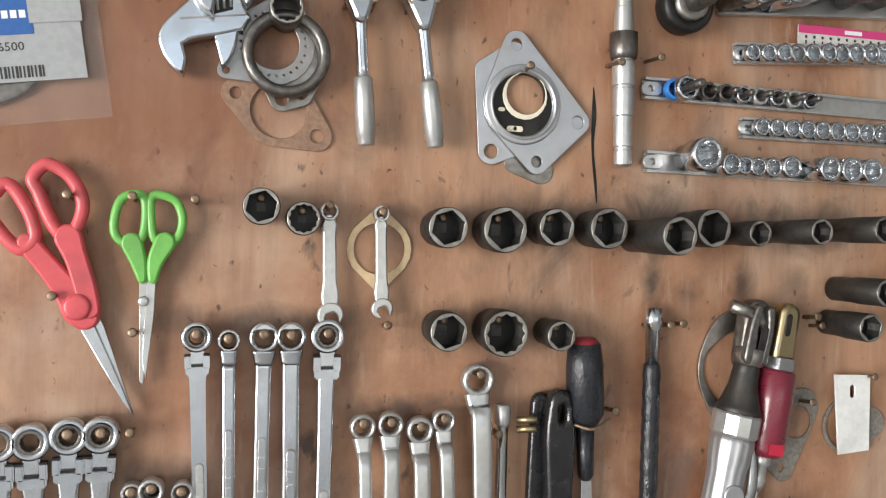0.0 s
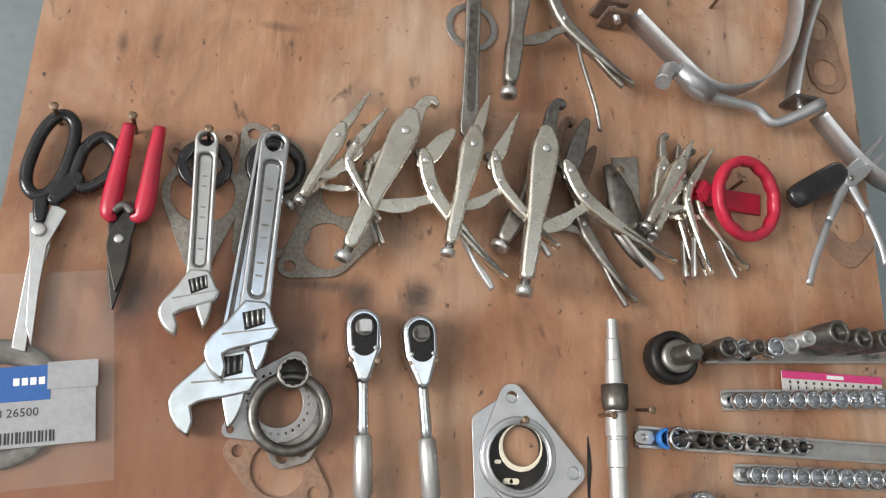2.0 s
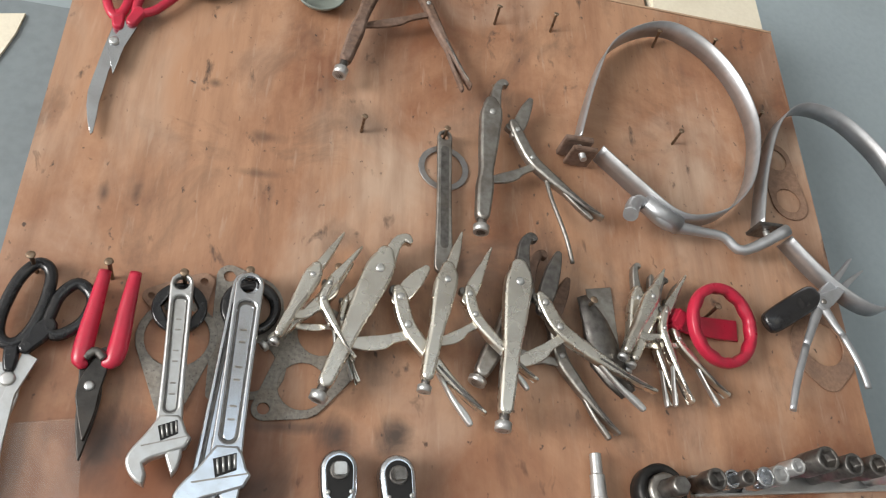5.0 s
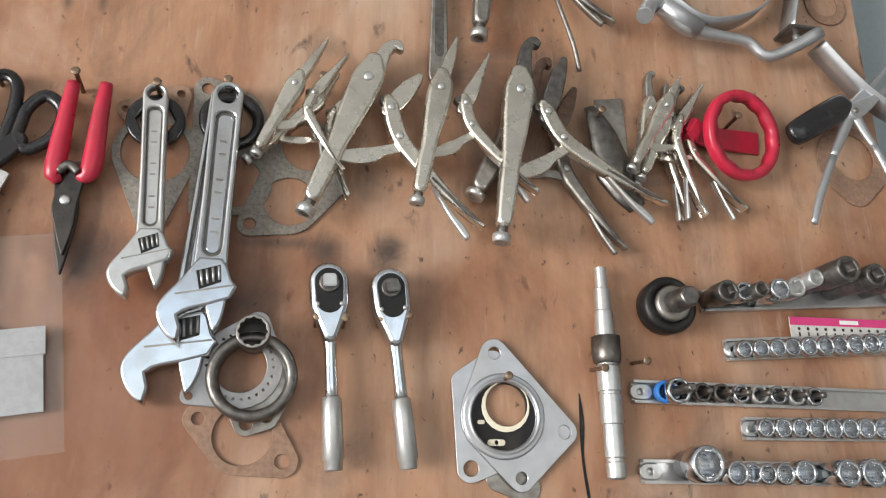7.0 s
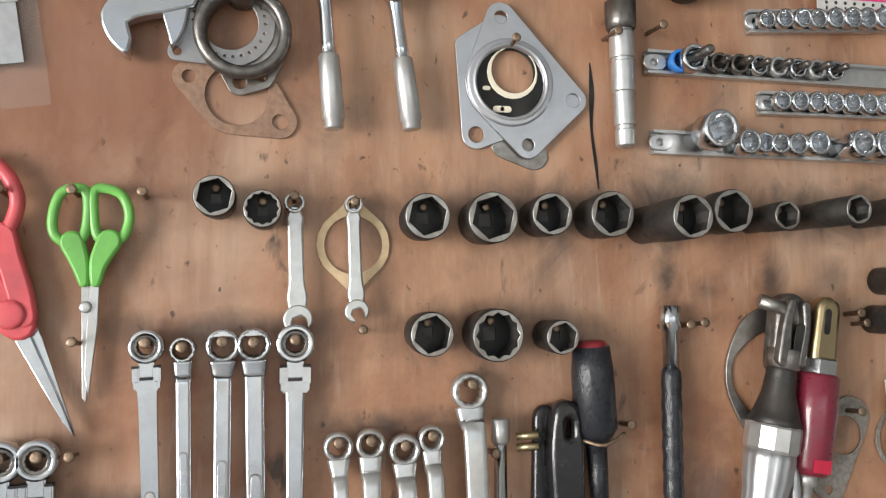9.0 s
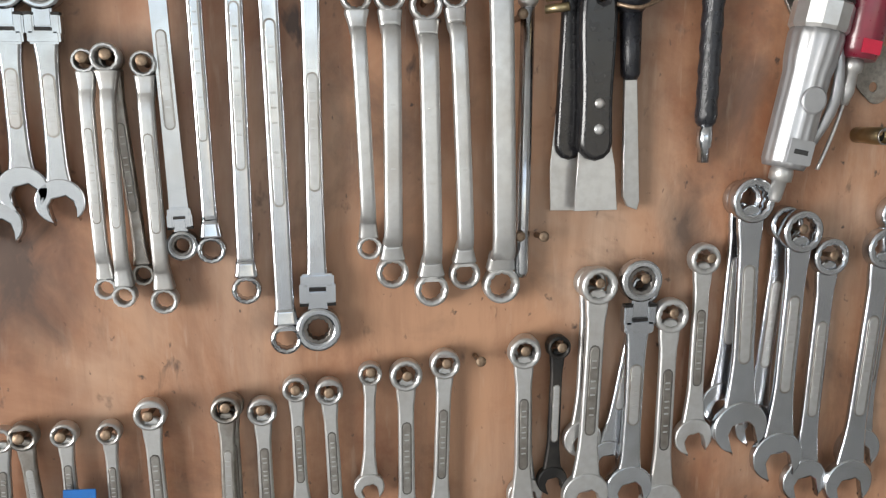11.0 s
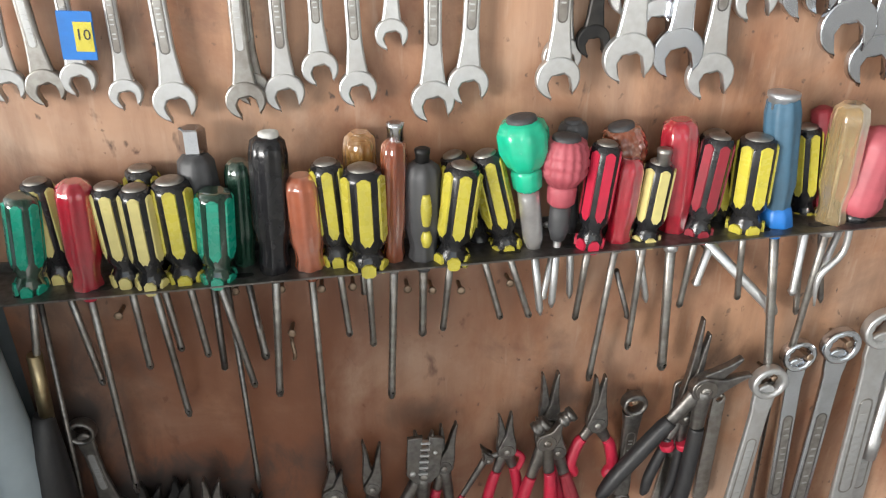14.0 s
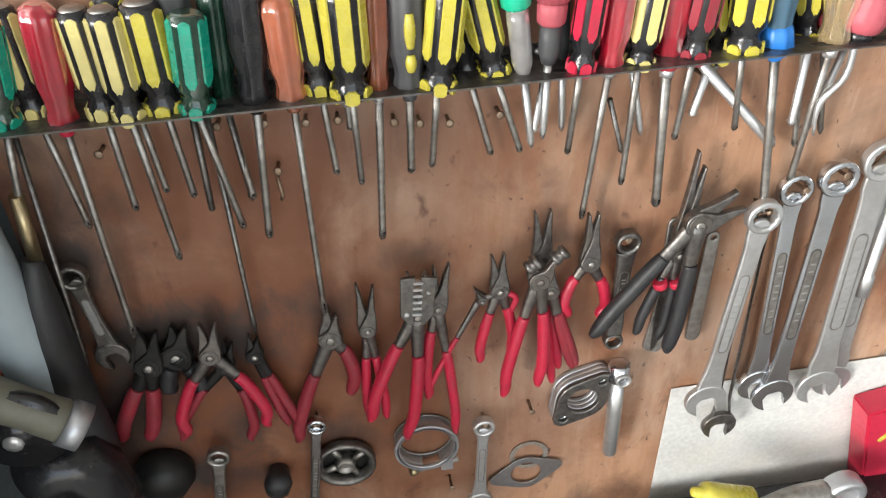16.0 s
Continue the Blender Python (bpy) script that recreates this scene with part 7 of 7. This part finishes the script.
# socket on a stub
_m, _l = span(0.267, 0.766, 0.271, 0.625, 0.022)
_ob = thing("socket_spanner", "chromed T-handle socket hung on a nail", "socket wrench", _m)
part("socket", turned([(0.006, 0.007), (0.005, 0.0115), (-0.016, 0.012), (-0.02, 0.008)], n=24), CHROME, _ob)
part("mouth", plate([circle(0.001, -0.008, 0.0085, 20), cogged(0.001, -0.008, 0.006, 12, 0.1)], 0.010, 0.015, 0.0008), SATIN, _ob)
part("stem", turned([(-0.018, 0.0075), (-_l * 0.45, 0.0085), (-_l * 0.98, 0.0085), (-_l, 0.007)], n=20), SATIN, _ob)
# flange with holes, clamp ring and gaskets
_c = (0.229, 0.722)
_ob = thing("pipe_flange", "oval cast flange with layered gaskets hung on a nail", "flange", spot(*_c, 0.0, 52))
for _i in range(4):
    part("gasket_layer" if _i < 3 else "flange_plate", plate([hull((0, 0, 0.030 - 0.001 * (_i % 2)), (-0.034, 0, 0.011), (0.034, 0, 0.011)), circle(0, 0, 0.018, 28), circle(-0.033, 0, 0.0048, 14), circle(0.033, 0, 0.0048, 14)], 0.001 + 0.006 * _i, 0.0066 + 0.006 * _i, 0.0012), GALVANISED if _i < 3 else DARK, _ob)
_c = (0.053, 0.672)
_ob = thing("hose_clamp", "zinc-plated exhaust clamp ring hung on a nail", "clamp", spot(*_c, 0.0))
part("band", strap([(0.033 * math.cos(2 * math.pi * i / 20 - 1.1), 0.033 * math.sin(2 * math.pi * i / 20 - 1.1)) for i in range(19)], 0, 0, 0.002, 0.022), GALVANISED, _ob)
part("rim", plate([circle(0, 0, 0.037, 36), circle(0, 0, 0.031, 36)], 0.018, 0.022), GALVANISED, _ob)
part("rim", plate([circle(0, 0, 0.036, 36), circle(0, 0, 0.030, 36)], 0.001, 0.004), WORN, _ob)
part("lug", box(0.016, 0.030, -0.044, -0.026, 0.004, 0.020, bevel=0.001), GALVANISED, _ob)
part("bolt", rod([(-0.014, -0.044, 0.014), (0.036, -0.030, 0.016)], 0.0036, 10), SATIN, _ob)
part("bolt_head", rod([(-0.020, -0.046, 0.014), (-0.012, -0.0435, 0.014)], 0.0062, 6, 1), BRASS, _ob)
gasket(0.175, 0.585, ((0, 0, 0.028), (-0.036, -0.008, 0.009), (0.036, 0.008, 0.009)), ((0, 0, 0.019),), GASKETSTEEL, "embossed steel exhaust gasket hung on a nail", 0.004)
gasket(0.178, 0.614, ((0, 0, 0.024),), ((0, 0, 0.018),), GASKET, "grey ring gasket behind another", 0.001)
_ob = thing("cast_lid", "dark spoked cast lid hung on a nail", "lid", spot(-0.040, 0.652, 0.001))
part("rim", turned([(0.0, 0.028), (0.004, 0.034), (0.014, 0.035), (0.016, 0.031), (0.012, 0.027), (0.004, 0.026)], n=36, axis="w", caps=False), DARK, _ob)
part("hub", turned([(0.0, 0.012), (0.016, 0.011), (0.018, 0.008), (0.012, 0.006)], n=20, axis="w"), WORN, _ob)
for _i in range(4):
    part("spoke", rod([(0.009 * math.cos(_i * 1.571 + 0.5), 0.009 * math.sin(_i * 1.571 + 0.5), 0.008), (0.029 * math.cos(_i * 1.571 + 0.5), 0.029 * math.sin(_i * 1.571 + 0.5), 0.006)], 0.0042, 8, 1), WORN, _ob)
part("back_disc", plate([circle(0, 0, 0.028, 32)], 0.0, 0.002, 0.0003), BLACKENED, _ob)
_ob = linked("valve_cover", turned([(0.0, 0.03), (0.012, 0.033), (0.03, 0.026), (0.036, 0.012), (0.037, 0.003)], n=32, axis="w"), BLACKENED)
_ob.matrix_world = spot(-0.236, 0.674, 0.001)
tagged(_ob, "black domed cap hung on the board", "cap")
_ob = linked("rubber_plug", turned([(0.0, 0.012), (0.02, 0.016), (0.03, 0.013), (0.032, 0.004)], n=24, axis="w"), RUBBER)
_ob.matrix_world = spot(-0.117, 0.644, 0.001)
tagged(_ob, "black rubber plug on a nail", "plug")
for _x, _z in ((0.173, 0.708), (0.081, 0.593), (0.257, 0.933), (-0.064, 0.729), (0.120, 0.696), (0.275, 0.751)):
    nail(_x, _z, 0.02)

# ---- large wrenches and the white sheet ----
_big = "large chromed combination wrench hung on a screwdriver blade"
combination_wrench(0.379, 0.960, 0.368, 0.714, 0.0178, SATIN, _big, 0.032, 15, True, 0.0235, 0.52)
combination_wrench(0.388, 0.955, 0.401, 0.654, 0.0150, DARK, "dark combination wrench behind a bright one", 0.020, 0, False, 0.0205, 0.5)
combination_wrench(0.416, 0.975, 0.438, 0.710, 0.0172, CHROME, "large chromed combination wrench hung on a nail", 0.014, 15, True, 0.0225, 0.5)
combination_wrench(0.453, 0.987, 0.458, 0.696, 0.0192, CHROME, "large chromed combination wrench hung on a nail", 0.020, 15, True, 0.0245, 0.5)
combination_wrench(0.496, 1.001, 0.514, 0.698, 0.0215, SATIN, "very large chromed combination wrench hung on a nail", 0.018, 15, True, 0.0255, 0.58)
combination_wrench(0.524, 0.980, 0.542, 0.690, 0.0200, SATIN, "very large chromed combination wrench behind another", 0.004, 15, True, 0.023, 0.58)
_m, _l = span(0.531, 0.966, 0.535, 0.825, 0.012)
_ob = linked("socket_bar", turned([(0, 0.007), (-_l * 0.8, 0.007), (-_l * 0.82, 0.009), (-_l, 0.009)], n=16), SATIN)
_ob.matrix_world = _m
tagged(_ob, "satin steel bar at the edge of the board", "bar")
for _x, _z in ((0.421, 0.976), (0.458, 0.988), (0.390, 0.954)):
    nail(_x, _z, 0.03)
_c = (0.492, 0.583)
_to = around(*_c)
_ob = linked("white_sheet", plate([[_to(0.344, 0.700), _to(0.618, 0.712), _to(0.768, 0.382), _to(0.346, 0.475)]], 0.002, 0.0035, 0.0005), PAPER)
_ob.matrix_world = spot(*_c, 0.0)
tagged(_ob, "blank white cardboard sheet against the board", "sheet")

# ---- bench at the foot of the board ----
structure("bench_top", box(-1.2, 1.2, -0.42, 0.155, 0.395, 0.42, bevel=0.004), PAINTEDBENCH, "worn dark workbench top below the board", "bench")
structure("bench_front", box(-1.15, 1.15, -0.36, -0.33, 0.0, 0.395), DARKPAINT, "dark painted workbench front", "bench")

# ---- clutter at the foot of the board ----
_c = (-0.270, 0.895)
_to = around(*_c)
_ob = thing("bolt_cutter", "long black-handled bolt cutter leaning against the board", "cutter", spot(*_c, 0.0))
part("handle", rod([(*_to(-0.272, 0.986), 0.03), (*_to(-0.279, 0.938), 0.035), (*_to(-0.282, 0.864), 0.04), (*_to(-0.274, 0.752), 0.05), (*_to(-0.276, 0.630), 0.06)], [0.008, 0.018, 0.023, 0.021, 0.016], 16, 4), RUBBER, _ob)
part("shaft", rod([(*_to(-0.266, 1.046), 0.028), (*_to(-0.270, 0.980), 0.03)], 0.006, 10), BRASS, _ob)
# added cylinder that gives the pale strip of wall left of the board
_ob = linked("drain_pipe", rod([(0, 0.2, 0.012), (0, 0, 0.012), (0, -0.2, 0.012)], 0.026, 20, 2), GREYPAINT)
_ob.matrix_world = spot(-0.305, 0.957, 0.03, 4)
tagged(_ob, "pale grey round strip standing in for the wall beside the board", "pipe")
_c = (-0.292, 0.857)
_to = around(*_c)
_ob = thing("angle_grinder", "angle grinder with a beige side handle lying on the bench", "grinder", spot(*_c, 0.0))
part("side_handle", rod([(*_to(-0.318, 0.903), 0.10), (*_to(-0.293, 0.884), 0.10), (*_to(-0.263, 0.860), 0.10)], [0.019, 0.018, 0.019], 20, 3), TUBEGREY, _ob, "dull olive-grey tube handle")
part("collar", rod([(*_to(-0.266, 0.862), 0.10), (*_to(-0.252, 0.851), 0.10)], 0.021, 20, 1), GALVANISED, _ob)
part("disc", turned([(0.10, 0.042), (0.104, 0.044), (0.110, 0.042), (0.112, 0.014), (0.116, 0.012), (0.117, 0.004)], n=36, at=_to(-0.302, 0.864), axis="w"), BLACKPLASTIC, _ob)
part("hub", turned([(0.112, 0.009), (0.119, 0.008), (0.120, 0.003)], n=16, at=_to(-0.303, 0.860), axis="w"), SATIN, _ob)
part("motor_body", rod([(*_to(-0.325, 0.769), 0.08), (*_to(-0.287, 0.778), 0.07), (*_to(-0.268, 0.713), 0.07)], [0.03, 0.034, 0.03], 20, 3), BLACKPLASTIC, _ob)
_ob = linked("red_rag", rod([(-0.04, 0.0, 0.02), (-0.01, 0.012, 0.034), (0.02, -0.004, 0.03), (0.04, 0.006, 0.02)], [0.008, 0.018, 0.016, 0.006], 9, 4, flat=0.6), ORANGE)
_ob.matrix_world = spot(-0.327, 0.870, 0.01, -12)
tagged(_ob, "crumpled orange-red rag stuck beside the board", "rag")
_ob = thing("red_package", "glossy red printed package standing by the white sheet", "package", spot(0.626, 0.611, 0.0, 14))
part("body", box(-0.03, 0.05, -0.10, 0.05, 0.004, 0.04, bevel=0.003), RED, _ob)
part("printed_bar", plate([hull((-0.012, -0.004, 0.004), (0.01, 0.012, 0.004), n=8)], 0.0401, 0.0405, 0.0001), YELLOW, _ob)
_ob = thing("ring_lever", "grey cast lever with a round eye lying on the bench", "lever", spot(0.551, 0.570, 0.08, 8))
part("eye", plate([circle(0, 0, 0.026, 28), circle(0, -0.002, 0.015, 24)], -0.012, 0.012, 0.004), GALVANISED, _ob)
part("arm", rod([(-0.02, 0.0, 0.0), (-0.07, 0.006, 0.0), (-0.13, -0.016, 0.0)], [0.018, 0.014, 0.012], 14, 4), WORN, _ob)
_ob = linked("spray_can", turned([(0.012, 0.003), (0.010, 0.006), (0.0, 0.0065), (-0.003, 0.012), (-0.008, 0.014), (-0.07, 0.014)], n=28), YELLOW)
_ob.matrix_world = spot(0.364, 0.605, 0.08, 70)
tagged(_ob, "yellow-capped can lying on the bench", "can")
# black box added in place of the shadow at the sheet's foot
_ob = linked("dark_tray", box(-0.16, 0.2, -0.16, 0.0, 0.03, 0.12, bevel=0.006), BLACKPLASTIC)
_ob.matrix_world = spot(0.461, 0.532, 0.0)
tagged(_ob, "black box standing in for the shadow below the white sheet", "tray")
# small yellow and blue size tag on a wrench
_ob = thing("size_tag", "blue and yellow size tag with the number ten", "tag", spot(-0.183, 1.297, 0.0185, -3))
part("tag", box(-0.011, 0.012, -0.017, 0.016, 0, 0.0012, bevel=0.0004), BLUE, _ob)
part("yellow_field", box(-0.001, 0.011, -0.011, 0.009, 0.0013, 0.0017), YELLOW, _ob)
lettering("10", 0.0105, Matrix.Translation((-0.0005, -0.003, 0.0018)), INKBLACK, _ob)
# flap of a carton beside the top of the board
_to = around(-0.364, 2.507)
_ob = linked("carton_flap", plate([[_to(-0.409, 2.523), _to(-0.377, 2.529), _to(-0.343, 2.537), _to(-0.346, 2.509), _to(-0.352, 2.484), _to(-0.362, 2.452), _to(-0.384, 2.427)]], 0.0, 0.003, 0.0005), CREAMCARD)
_ob.matrix_world = spot(-0.364, 2.507, -0.0298, 0)
tagged(_ob, "torn cream carton flap sticking out beside the board", "flap")
